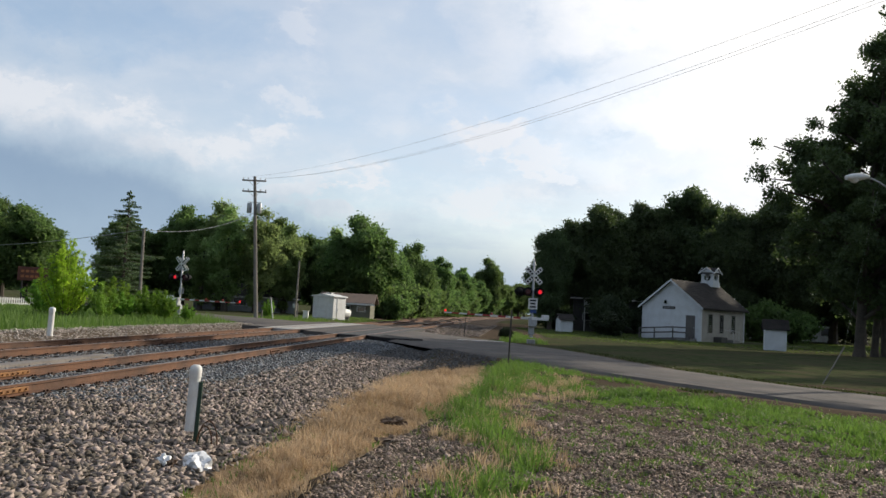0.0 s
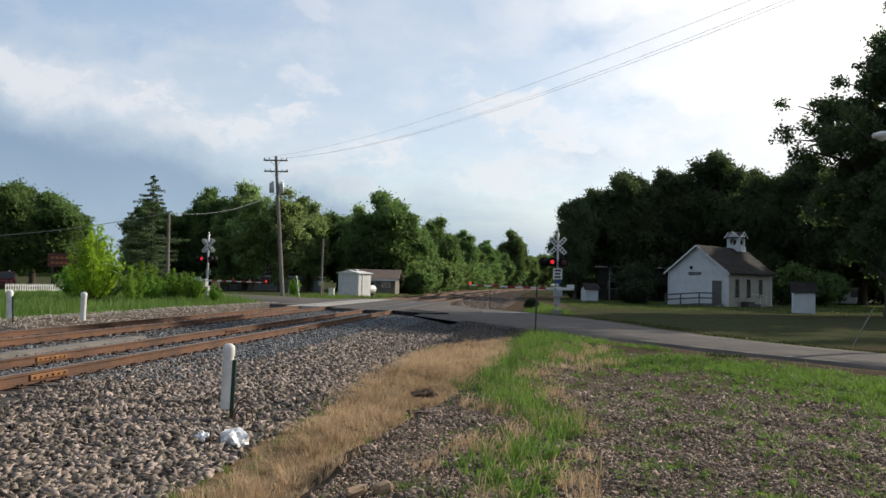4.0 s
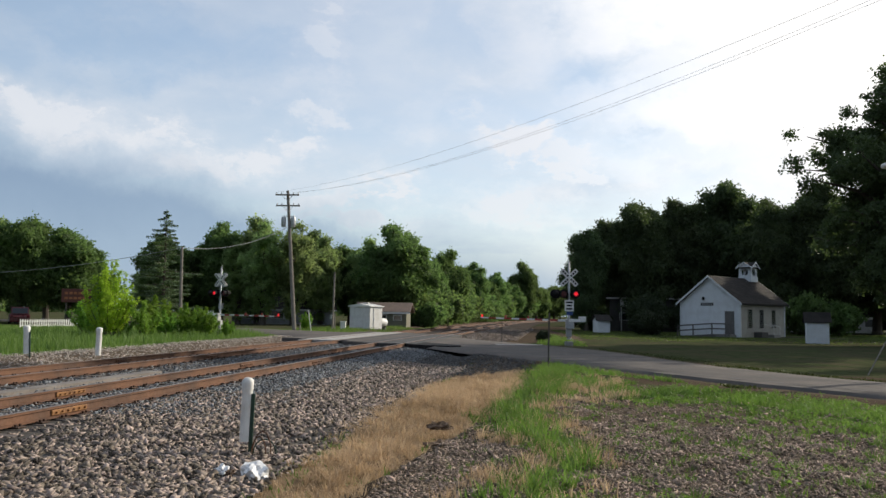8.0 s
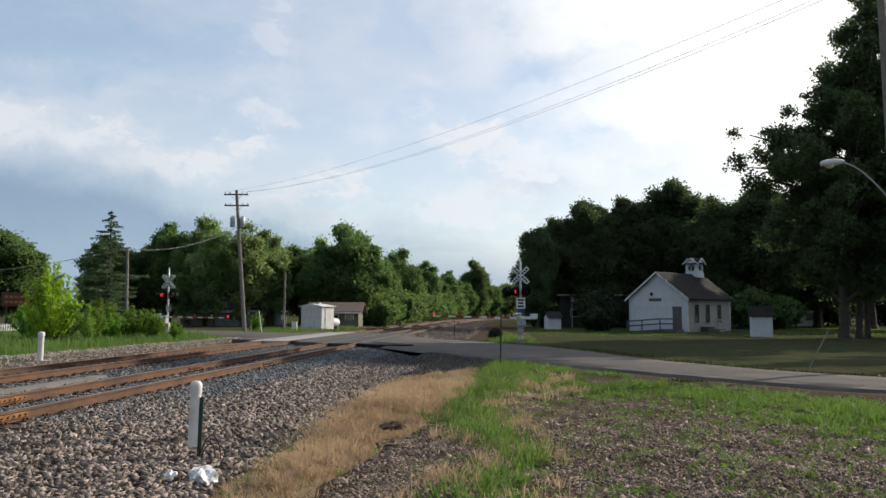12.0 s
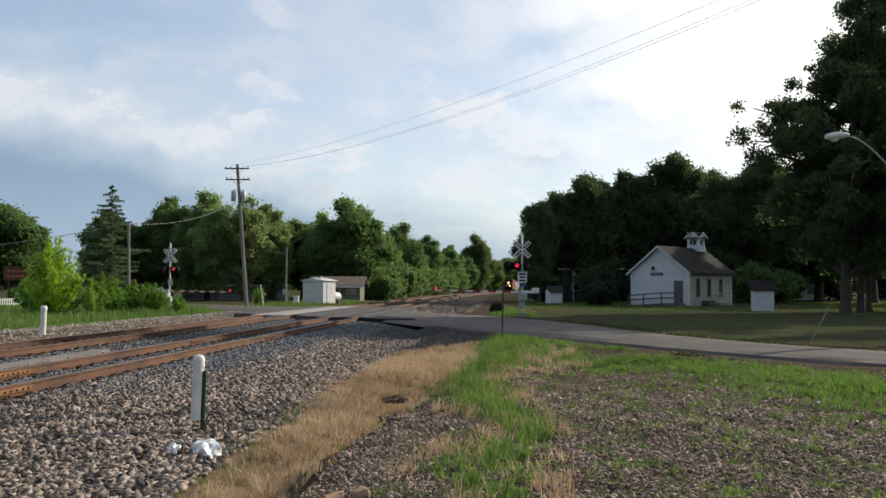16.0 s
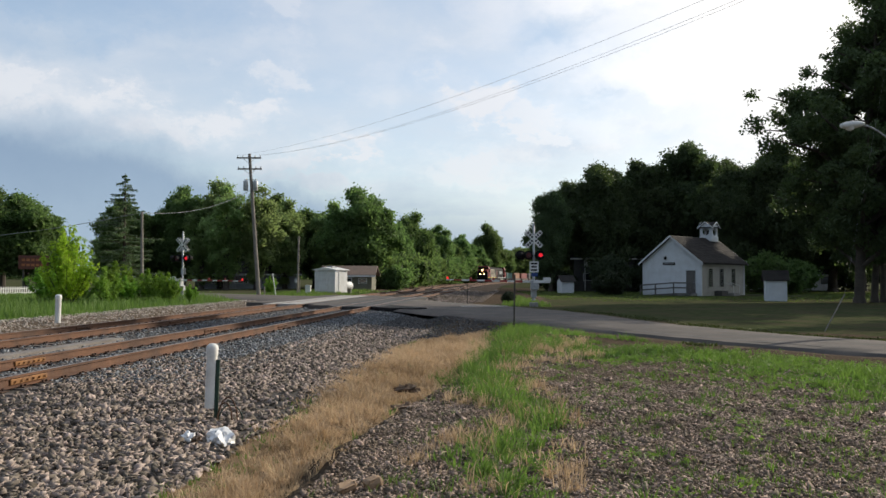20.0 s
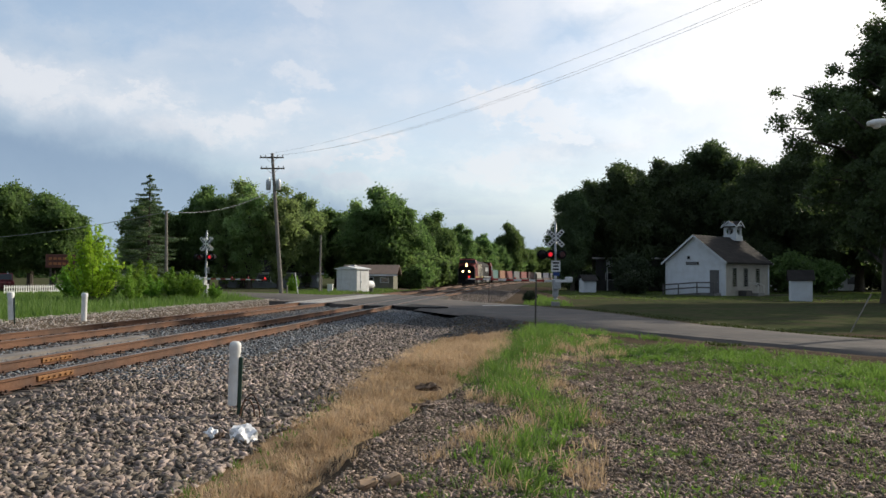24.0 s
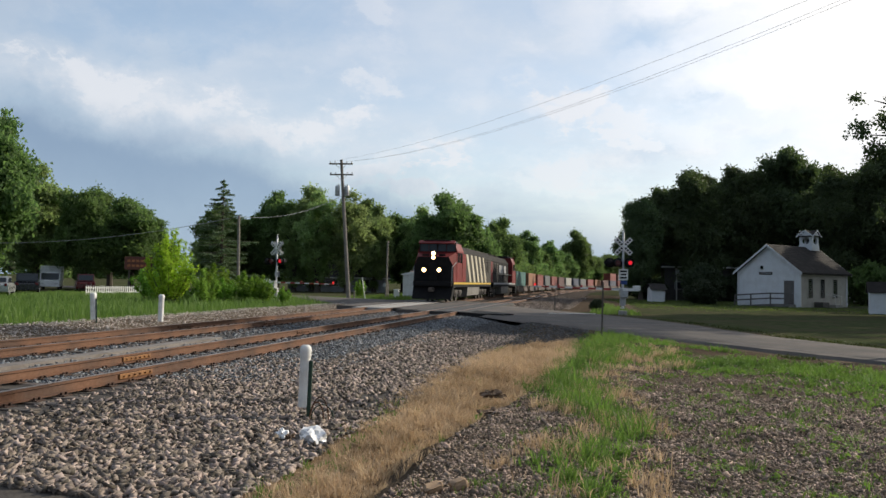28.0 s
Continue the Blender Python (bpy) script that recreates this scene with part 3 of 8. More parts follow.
def ground_z(x, y):
    """Height of the ground: track bed, ditch with dry grass, gravel lot, verges."""
    q, gap = lane_q(x, y), road_gap(x, y)
    z = -0.17 + 0.03 * rough(x, y, 0.25)
    # shoulder and ditch on the near side
    bed = step(q, -3.1, -6.2) * step(q, -19.0, -15.2)
    lip = np.interp(y, [6, 9, 12, 14, 19, 30], [-1.85, -1.8, -1.35, -0.85, -0.45, -0.4]) + 0.12 * rough(x, y, 1.9)
    ditch = step(q, -5.5, -3.6) * step(q, lip + 0.12, lip - 0.22) * step(y, 40, 30)
    z = z - 0.26 * ditch + 0.06 * step(q, -1.6, -0.4) * step(q, 9, 2) * step(y, 26, 12)
    z = z * (1 - bed) + bed * -0.20
    under = np.interp(q, [-19, -17, -16.6, -15.4, -14.8, -6.6, -6.1, -5.4, -4.6, -3.9, -3.3, -3.0], [0.0, -0.35, -0.53, -0.34, -0.29, -0.29, -0.305, -0.37, -0.44, -0.49, -0.50, 0.0])
    z = np.where(under < 0, np.minimum(z, under), z)
    lump = 0.035 * rough(x, y, 1.6) * step(gap, 0.3, 1.5) * (1 - bed) * step(y, 45, 15)
    z = z + lump
    k = step(gap, 1.6, 0.0)
    flush = step(q, -4.4, -3.0)
    edge = road_z(x, y) - 0.05
    k2 = step(gap, 3.4, 0.0) * flush * step(y, 24, 29) * step(y, 48, 44)
    z = z * (1 - k2) + k2 * np.maximum(edge, z)
    return z * (1 - k) + k * np.minimum(edge, z)


GREEN_BANDS = [
    # x, y and half width along each strip of tufts, then how thick it stands
    (((1.9, 25.5), (1.7, 20.5), (0.85, 16.4), (0.35, 14.0), (0.62, 11.8), (0.78, 10.3), (1.0, 9.2)), (1.05, 1.1, 0.95, 0.75, 0.6, 0.45, 0.4), 0.9),
    (((1.1, 9.3), (0.95, 8.7)), (0.26, 0.22), 1.0),
    (((0.62, 8.2), (0.42, 7.2), (0.35, 6.2)), (0.46, 0.5, 0.42), 1.0),
    (((2.2, 27.6), (3.2, 25.2), (4.2, 23.2), (5.0, 21.5)), (0.75, 0.8, 0.65, 0.4), 1.0),
    (((2.0, 22.0), (3.0, 19.0), (3.6, 16.6)), (1.1, 1.4, 1.3), 0.7),
    (((4.3, 18.4), (5.7, 16.4), (6.6, 13.8), (6.9, 11.0), (6.8, 8.0)), (1.3, 1.9, 2.0, 1.8, 1.5), 0.95),
    (((9.0, 12.6), (13.5, 11.6), (20.0, 8.5)), (1.8, 2.0, 2.4), 0.8),
]


def band_depth(x, y, pts, wid):
    """1 on the middle of a strip, 0 at its edge, below 0 outside."""
    x, y = np.asarray(x, dtype=float), np.asarray(y, dtype=float)
    best = np.full(x.shape, -9.0)
    for (a, b, wa, wb) in zip(pts[:-1], pts[1:], wid[:-1], wid[1:]):
        dx, dy = b[0] - a[0], b[1] - a[1]
        t = np.clip(((x - a[0]) * dx + (y - a[1]) * dy) / (dx * dx + dy * dy), 0, 1)
        d = np.hypot(x - a[0] - t * dx, y - a[1] - t * dy)
        best = np.maximum(best, 1 - d / (wa + (wb - wa) * t))
    return best


def green_depth(x, y):
    best = np.full(np.shape(x), -9.0)
    for pts, wid, thick in GREEN_BANDS:
        best = np.maximum(best, np.minimum(band_depth(x, y, pts, wid), 1.0) - (1 - thick) * 0.5)
    return best


def road_z(x, y):
    q = lane_q(x, y)
    return -0.10 + 0.055 * step(q, -3.5, -6.5) * step(q, -18.5, -14.5)


def build_ground():
    def spread(lo, hi, fine_lo, fine_hi, fine, grow):
        mids = list(np.arange(fine_lo, fine_hi + 1e-6, fine))
        a, stepw = fine_hi, fine
        while a < hi:
            stepw *= grow
            a += stepw
            mids.append(min(a, hi))
        a, stepw = fine_lo, fine
        while a > lo:
            stepw *= grow
            a -= stepw
            mids.insert(0, max(a, lo))
        return np.array(mids)
    xs = spread(-2500, 2500, -22, 14, 0.2, 1.12)
    ys = spread(-600, 3500, 4, 46, 0.2, 1.09)
    X, Y = np.meshgrid(xs, ys)
    Z = ground_z(X, Y)
    n, m = X.shape
    verts = np.stack([X, Y, Z], -1).reshape(-1, 3)
    i = np.arange(n * m).reshape(n, m)
    faces = np.stack([i[:-1, :-1], i[:-1, 1:], i[1:, 1:], i[1:, :-1]], -1).reshape(-1, 4)
    me = raw_mesh("ground", verts, faces, GROUND, True)
    q, gap = lane_q(X, Y), road_gap(X, Y)
    near = step(Y, 46, 36)
    wob = 0.35 * rough(X, Y, 0.9)
    zone = {
        "gravel": np.maximum(np.maximum(step(q, -5.0, -3.5) * step(q, 3.0 + wob, 1.0 + wob) * step(Y, 48, 54) * step(Y, 150, 110), step(q, -3.2, -4.0) * step(Y, 30, 34) * step(Y, 44, 41)), np.maximum(step(q, -1.9, -1.3) * step(q, 14, 9) * step(Y, 24, 16) * step(gap + wob, 1.0, 3.0) * step(X, 16, 12),
                             np.maximum(step(gap, 0.9, 0.2) * 0.75, step(q, -20.4, -18.9) * step(q, -14.0, -15.5)))),
        "dry": step(q + wob * 0.6, -4.1, -3.3) * step(q + wob * 0.5 - np.interp(Y, [6, 9, 12, 14, 19, 30], [-1.85, -1.8, -1.35, -0.85, -0.45, -0.4]), 0.2, -0.2) * step(Y, 30, 23),
        "green": np.maximum(step(green_depth(X, Y) + 0.4 * wob, -0.15, 0.5) * 0.62, step(q, -18.6, -19.6) * step(q, -60, -48) * step(Y, 90, 70)),
        "soil": np.maximum(step(gap, 0.1, 0.5) * step(gap + 2 * wob, 3.4, 1.6) * step(X, 3.0, 4.5) * step(Y, 27, 24) * step(Y, 12, 16) * 0.9, np.maximum(np.maximum(step(q, -5.5, -4.0) * step(q, 2.5 + wob, 0.5 + wob) * step(Y, 48, 54) * step(Y, 150, 110) * 0.8, step(q, -3.6, -2.6) * step(q, 0.5, -0.8) * step(Y, 23, 28) * step(Y, 44, 40) * 0.8), np.maximum(step(q, -3.0, -3.4) * step(q, -6.8, -5.8) * step(Y, 60, 46) * 0.8, step(np.abs(q - np.interp(Y, [6, 9, 12, 14, 19, 30], [-1.85, -1.8, -1.35, -0.85, -0.45, -0.4]) - 0.12 * rough(X, Y, 1.9)), 0.42, 0.16) * step(Y, 18, 13)))),
    }
    for name, vals in zone.items():
        a = me.attributes.new(name, "FLOAT", "POINT")
        a.data.foreach_set("value", np.clip(vals, 0, 1).astype(np.float32).ravel())
    return setting("ground", me, GROUND, "grass, gravel and bare soil beside the railway", "ground")


def build_road():
    g = Geo()
    n = len(ROADPTS)
    cols = (-1.0, -0.93, -0.4, 0.0, 0.4, 0.93, 1.0)
    pts, fs = [], []
    for c, h, nrm, d in ROADPTS:
        for w in cols:
            e = 0.10 * rough(c.x * 2 + w, c.y * 2, 1.0) if abs(w) > 0.9 else 0.0
            p = c + nrm * (w * h + e)
            z = float(road_z(p.x, p.y)) + 0.03 * (1 - w * w)
            if abs(w) == 1.0:
                z -= 0.12
            pts.append((p.x, p.y, z))
    k = len(cols)
    for i in range(n - 1):
        for j in range(k - 1):
            fs.append((i * k + j, i * k + j + 1, (i + 1) * k + j + 1, (i + 1) * k + j))
    g.poly(pts, fs)
    road = setting("road", g, ASPHALT, "worn grey asphalt country road over the tracks", "road", True)
    # stop line and long tar seams
    s = Geo()
    for a, b, w in (((0.75, 43.9), (3.3, 44.5), 0.55),):
        s.poly([(a[0], a[1] - w / 2, -0.058 + 0.0), (b[0], b[1] - w / 2, -0.058 + 0.0), (b[0], b[1] + w / 2, -0.058 + 0.0), (a[0], a[1] + w / 2, -0.058 + 0.0)], [(0, 1, 2, 3)])
    part("stop_line", s, LINE, road, "faded white stop line")
    for side, wid in ((0.62, 0.06), (-0.35, 0.05), (0.1, 0.04)):
        t = Geo()
        pts, fs = [], []
        for i, (c, h, nrm, d) in enumerate(ROADPTS[:112]):
            o = side * h + 0.07 * math.sin(i * 1.3 + side * 9)
            for w in (-wid, wid):
                p = c + nrm * (o + w * (0.6 + 0.4 * math.sin(i * 2.1)))
                pts.append((p.x, p.y, float(road_z(p.x, p.y)) + 0.03 * (1 - side * side) + 0.005))
        fs = [(2 * i, 2 * i + 1, 2 * i + 3, 2 * i + 2) for i in range(111)]
        t.poly(pts, fs)
        part("tar_seam", t, PATCH, road)
    return road


build_ground()
build_road()


# ---- railway ----
RAIL_PROFILE = [(-0.07, -0.172), (0.07, -0.172), (0.07, -0.160), (0.012, -0.140), (0.009, -0.048), (0.036, -0.038), (0.036, -0.006), (0.028, 0.0), (-0.028, 0.0), (-0.036, -0.006), (-0.036, -0.038), (-0.009, -0.048), (-0.012, -0.140), (-0.07, -0.160)]


def build_rail(q, label):
    rail = thing("rail", label, "rail", group="rails")
    stations = [-30 + 6 * i for i in range(31)] + [160 + 12 * i for i in range(40)]
    n = len(RAIL_PROFILE)
    for name, material, idx, lift in (("web", RUST, list(range(n)), 0.0), ("running_surface", RAILHEAD, [6, 7, 8, 9], 0.003)):
        pts, fs = [], []
        m = len(idx)
        for s in stations:
            x, y, a = track(s, q)
            for k in idx:
                u, w = RAIL_PROFILE[k]
                if lift and k in (6, 9):
                    w += 0.004
                pts.append((x + u * math.cos(a) * (1.02 if lift else 1), y - u * math.sin(a), w + lift))
        for i in range(len(stations) - 1):
            for j in range(m if not lift else m - 1):
                k = (j + 1) % m
                fs.append((i * m + j, i * m + k, (i + 1) * m + k, (i + 1) * m + j))
        part(name, Geo().poly(pts, fs), material, rail)
    return rail


def joint_bar(rail, q, s, rusty):
    """Bolted joint bar against the rail's near side."""
    x, y, a = track(s, q)
    m = pose(x, y, 0, 0, 0, -math.degrees(a))
    bar = part("joint_bar", Geo().box((0.028, 0, -0.092), (0.03, 0.95, 0.085), bev=0.01), RUST_YELLOW if rusty else RUST, rail, "orange-rusted joint bar" if rusty else "", at=m)
    for i in range(6):
        b = Geo().tube((0.04, -0.38 + 0.152 * i, -0.09), (0.075, -0.38 + 0.152 * i, -0.09), 0.017, n=6)
        part("bolt", b, RUST_YELLOW if rusty else RUST, bar)


def build_tracks():
    for c, lab in ((NEAR_Q, "near"), (FAR_Q, "far")):
        for dq in (0.7525, -0.7525):
            r = build_rail(c + dq, "rust-brown steel rail with a worn bright head")
            if c == NEAR_Q:
                joint_bar(r, c + dq, 12.65 if dq > 0 else 15.2, True)
                joint_bar(r, c + dq, 26.2 if dq > 0 else 24.1, False)
            else:
                joint_bar(r, c + dq, 28.3 if dq > 0 else 25.2, False)


build_tracks()

# road panels of the crossing, between and beside the rails
# Black of the crossing's near edge: shade on its upright side, put into colour.
EDGE_SHADE = mat("shaded_edge_black", (0.016, 0.016, 0.017), (0.028, 0.027, 0.027), 0.85, fine=30, coarse=2, gloss=0.15, world_space=True)
PALEPANEL = mat("pale_concrete_panel", (0.40, 0.38, 0.35), (0.27, 0.25, 0.225), 0.9, fine=30, coarse=2)


def build_crossing():
    cross = thing("crossing_surface", "dark timber and rubber panels of the level crossing", "crossing", kind="structure")
    a = radians(5.0)
    for c in (NEAR_Q, FAR_Q):
        lo, hi = (41.6, 62.0) if c == NEAR_Q else (45.0, 66.0)
        for q0, q1, mt in ((c - 0.66, c + 0.66, RUBBER if c == NEAR_Q else PALEPANEL), (c + 0.86, c + 1.45, RUBBER), (c - 1.45, c - 0.86, RUBBER if c == NEAR_Q else PALEPANEL)):
            k = int((hi - lo) / 2.44)
            w = (hi - lo) / k
            for i in range(k):
                x, y, _ = track(lo + (i + 0.5) * w, (q0 + q1) / 2)
                part("panel", Geo().box((0, 0, -0.105), (q1 - q0, w - 0.03, 0.20), bev=0.015), mt, cross, at=pose(x, y, 0, 0, 0, -5.0))
    # asphalt infill between and beside the tracks
    for q0, q1, lo, hi in ((FAR_Q + 1.47, NEAR_Q - 1.47, 43.4, 64.0), (FAR_Q - 3.2, FAR_Q - 1.47, 47.6, 67.0)):
        pts = []
        for q, s in ((q0, lo), (q1, lo - 0.2), (q1, hi), (q0, hi)):
            x, y, _ = track(s, q)
            pts.append((x, y))
        part("infill", Geo().prism(pts, "z", -0.24, -0.012), ASPHALT, cross)
    x0, y0, _ = track(41.4, NEAR_Q + 1.47)
    x1, y1, _ = track(58.0, NEAR_Q + 1.47)
    part("infill", Geo().prism([(x0, y0), (-2.6, 40.6), (-1.6, 40.2), (-1.2, 44.0), (-2.4, 50.0), (x1, y1)], "z", -0.42, -0.075), ASPHALT, cross)
    part("tar_apron", Geo().prism([(-4.35, 43.2), (-3.6, 40.9), (-2.7, 39.7), (-1.5, 39.3), (-1.0, 40.1), (-1.5, 41.5), (-2.2, 42.7), (-3.1, 44.2)], "z", -0.42, -0.006), EDGE_SHADE, cross, "black block along the near edge, shade put into its colour")



build_crossing()


def stones(name, pts, sizes, material, seed, flat=0.7):
    """Many angular stones in one mesh: points (n,3) on the ground, sizes (n,)."""
    rng = np.random.default_rng(seed)
    n = len(pts)
    base = np.array([(1, 0, 0), (-0.5, 0.86, 0), (-0.5, -0.86, 0), (0.5, 0.86, 0.75), (-1, 0, 0.75), (0.5, -0.86, 0.75)])
    faces = np.array([(3, 4, 5), (0, 1, 3), (1, 4, 3), (1, 2, 4), (2, 5, 4), (2, 0, 5), (0, 3, 5)])
    v = base[None] * (1 + rng.uniform(-0.55, 0.55, (n, 6, 3))) + rng.normal(0, 0.10, (n, 6, 3))
    v[..., 2] *= flat
    a = rng.uniform(0, 2 * np.pi, n)
    t = rng.uniform(-1.1, 1.1, n)
    ca, sa = np.cos(a)[:, None], np.sin(a)[:, None]
    x, y, z = v[..., 0] * 1.2, v[..., 1] * rng.uniform(0.35, 0.95, n)[:, None], v[..., 2]
    z = z + x * np.sin(t)[:, None] * 0.6
    w = np.stack([x * ca - y * sa, x * sa + y * ca, z], -1) * (sizes[:, None, None] * 0.5)
    w += pts[:, None, :]
    f = faces[None] + (np.arange(n) * 6)[:, None, None]
    return raw_mesh(name, w.reshape(-1, 3), f.reshape(-1, 3), material)


def scatter(n, q0, q1, y0, y1, seed, power=1.0):
    rng = np.random.default_rng(seed)
    q = rng.uniform(q0, q1, n)
    y = y0 + (y1 - y0) * rng.uniform(0, 1, n) ** power
    return q + y * TURN, y, q, rng


# Darkest stones, by the road: soot plus tree shade put into the colour.
BALLAST_DARK = mat("sooty_shaded_ballast", (0.075, 0.078, 0.082), (0.125, 0.115, 0.105), 0.9, fine=25, coarse=3, bump=0.5, island=0.5, world_space=True)


def bare_earth(x, y):
    """1 on the trodden patches of soil between the marker post and the dry grass, 0 outside."""
    x, y = np.asarray(x, dtype=float), np.asarray(y, dtype=float)
    a = 1 - np.hypot((x + 2.35) / 0.62, (y - 12.4) / 1.7)
    b = 1 - np.hypot((x + 2.45) / 0.40, (y - 9.6) / 0.9)
    return np.clip(2.2 * (np.maximum(a, b) + 0.25 * rough(x, y, 3.1)), 0, 1)


def build_ballast():
    bed = thing("ballast", "crushed-stone ballast shoulder under the rails", "ballast", kind="stuff")
    # sheet under the stones
    qs = np.array([-16.6, -15.4, -14.8, -6.6, -6.1, -5.4, -4.6, -3.9, -3.3, -3.0])
    zs = np.array([-0.45, -0.26, -0.21, -0.21, -0.225, -0.29, -0.36, -0.41, -0.45, -0.50])
    st = np.concatenate([np.arange(-12, 150, 1.5), np.arange(150, 480, 10)])
    pts = []
    for s in st:
        for q, z in zip(qs, zs):
            x, y, a = track(float(s), float(q))
            pts.append((x, y, z))
    n, m = len(st), len(qs)
    i = np.arange(n * m).reshape(n, m)
    faces = np.stack([i[:-1, :-1], i[:-1, 1:], i[1:, 1:], i[1:, :-1]], -1).reshape(-1, 4)
    cut = 50 * (m - 1)
    part("stone_bed", raw_mesh("stone_bed", pts, faces[:cut], BALLAST_BED, False), None, bed)
    part("brown_bed", raw_mesh("brown_bed", pts, faces[cut:], BROWN_BED, False), None, bed)

    def height(q):
        return np.interp(q, qs, zs)
    for name, n, q0, q1, y0, y1, mt, lo, hi, seed, pw in (
            ("grey_stones", 8500, -7.55, -5.2, 13, 42, BALLAST_NEW, 0.045, 0.085, 1, 1.2),
            ("brown_stones", 21000, -5.9, -3.1, 6.5, 30, BALLAST_OLD, 0.045, 0.115, 2, 1.3),
            ("brown_stones", 4600, -7.3, -5.4, 7, 17, BALLAST_OLD, 0.045, 0.095, 3, 1.0),
            ("crib_stones", 4500, -9.05, -7.65, 12, 45, BALLAST_NEW, 0.05, 0.08, 4, 1.3),
            ("crib_stones", 5000, -11.85, -9.15, 14, 60, BALLAST_NEW, 0.05, 0.09, 5, 1.3),
            ("crib_stones", 3000, -13.35, -11.95, 16, 60, BALLAST_NEW, 0.05, 0.09, 6, 1.3),
            ("dark_stones", 9000, -5.3, -0.6, 24, 41, BALLAST_DARK, 0.045, 0.085, 8, 0.9),
            ("brown_stones", 5000, -7.3, -2.4, 55, 110, BALLAST_OLD, 0.06, 0.12, 10, 1.3),
            ("shoulder_stones", 7000, -16.2, -13.5, 16, 70, BALLAST_OLD, 0.05, 0.09, 7, 1.3),
            ("shoulder_stones", 9000, -19.4, -15.6, 18, 62, SHOULDER, 0.05, 0.09, 17, 1.2)):
        x, y, q, rng = scatter(n, q0, q1, y0, y1, seed, pw)
        keep = (y < 41.2 + (-5 - q) * 0.35) | (q < -7.6) | (y > 55)
        keep &= (road_gap(x, y) > 0.1) | (q < -7)
        keep &= (y > 12.2) | (q < -7.6) | (q > -6.75) | (rng.uniform(0, 1, len(x)) < 0.25)
        keep &= (bare_earth(x, y) < 0.25) | (rng.uniform(0, 1, len(x)) > 0.80)
        x, y, q = x[keep], y[keep], q[keep]
        z = np.maximum(ground_z(x, y), np.where(q > -3.1, -9, height(q))) + rng.uniform(-0.015, 0.02, len(q))
        me = stones(name, np.stack([x, y, z], -1), rng.uniform(lo, hi, len(q)), mt, seed + 40, 0.8)
        tagged(part(name, me, None, bed), kind="stuff")
    # the stones nearest the marker post, one by one
    shapes = [stones("stone", np.zeros((1, 3)), np.array([1.0]), BALLAST_OLD, 200 + i, 0.9) for i in range(8)]
    x, y, q, rng = scatter(260, -4.7, -3.15, 7.2, 12.5, 77)
    for i in range(len(x)):
        s = rng.uniform(0.06, 0.115)
        o = part("stone", shapes[i % 8], None, bed)
        o.matrix_basis = Matrix.LocRotScale((x[i], y[i], float(height(q[i])) + 0.005), Euler((rng.uniform(-0.4, 0.4), rng.uniform(-0.4, 0.4), rng.uniform(0, 6.28))), (s, s, s))
    # gravel of the lot
    lot = thing("gravel", "loose pale gravel on the lot beside the ditch", "gravel", kind="stuff")
    for n, q1, y1, lo, hi, seed in ((62000, 5.6, 12.5, 0.012, 0.038, 9), (42000, 10.0, 20.0, 0.018, 0.045, 19), (5200, 8.0, 17.0, 0.04, 0.075, 29)):
        x, y, q, rng = scatter(n, -1.75, q1, 4.8, y1, seed, 1.25)
        gap = road_gap(x, y)
        keep = (gap > 0.6 + 5.5 * rng.uniform(0, 1, len(x))) & (x < 11) & (q > np.interp(y, [6, 9, 12, 14, 19], [-1.7, -1.65, -1.25, -0.75, -0.35]))
        x, y = x[keep], y[keep]
        z = ground_z(x, y) + rng.uniform(-0.006, 0.008, len(x))
        tagged(part("pebbles", stones("pebbles", np.stack([x, y, z], -1), rng.uniform(lo, hi, len(x)), GRAVEL, seed + 51, 0.75), None, lot), kind="stuff")


BROWN_BED = mat("brown_earthy_bed", (0.062, 0.046, 0.035), (0.10, 0.075, 0.056), 0.95, fine=20, coarse=0.5, bump=0.9, spread=0.8, gloss=0.05, world_space=True)
BALLAST_BED = mat("dark_stone_bed", (0.085, 0.078, 0.072), (0.13, 0.115, 0.10), 0.95, fine=22, coarse=4, bump=0.9, spread=0.8, gloss=0.05, world_space=True)
build_ballast()


WALKWAY = mat("weathered_grey_plank", (0.225, 0.20, 0.178), (0.14, 0.12, 0.105), 0.9, fine=14, coarse=1.1, bump=0.5, spread=0.6, world_space=True)


def build_slab():
    g = Geo()
    pts = []
    for q, s in ((-10.78, -10), (-10.42, -10), (-10.42, 21.6), (-10.78, 21.6)):
        x, y, _ = track(s, q)
        pts.append((x, y))
    g.prism(pts, "z", -0.25, -0.13)
    tagged(new("walkway", g.mesh("walkway", WALKWAY)), "narrow weathered grey strip between the two tracks", "walkway", "", "structure")


build_slab()

# ---- plants ----


def leaf_quads(centres, normals, size, rng, aspect=0.75):
    """Small folded leaves (two triangles) round given centres."""
    n = len(centres)
    nrm = normals + rng.normal(0, 0.55, (n, 3))
    nrm /= np.linalg.norm(nrm, axis=1)[:, None]
    r = rng.normal(0, 1, (n, 3))
    u = np.cross(nrm, r)
    u /= np.linalg.norm(u, axis=1)[:, None] + 1e-9
    w = np.cross(nrm, u)
    s = size * rng.uniform(0.6, 1.3, n)[:, None]
    c = centres
    v = np.stack([c - u * s, c + w * s * aspect - nrm * s * 0.15, c + u * s, c - w * s * aspect - nrm * s * 0.15], 1)
    return v.reshape(-1, 3)


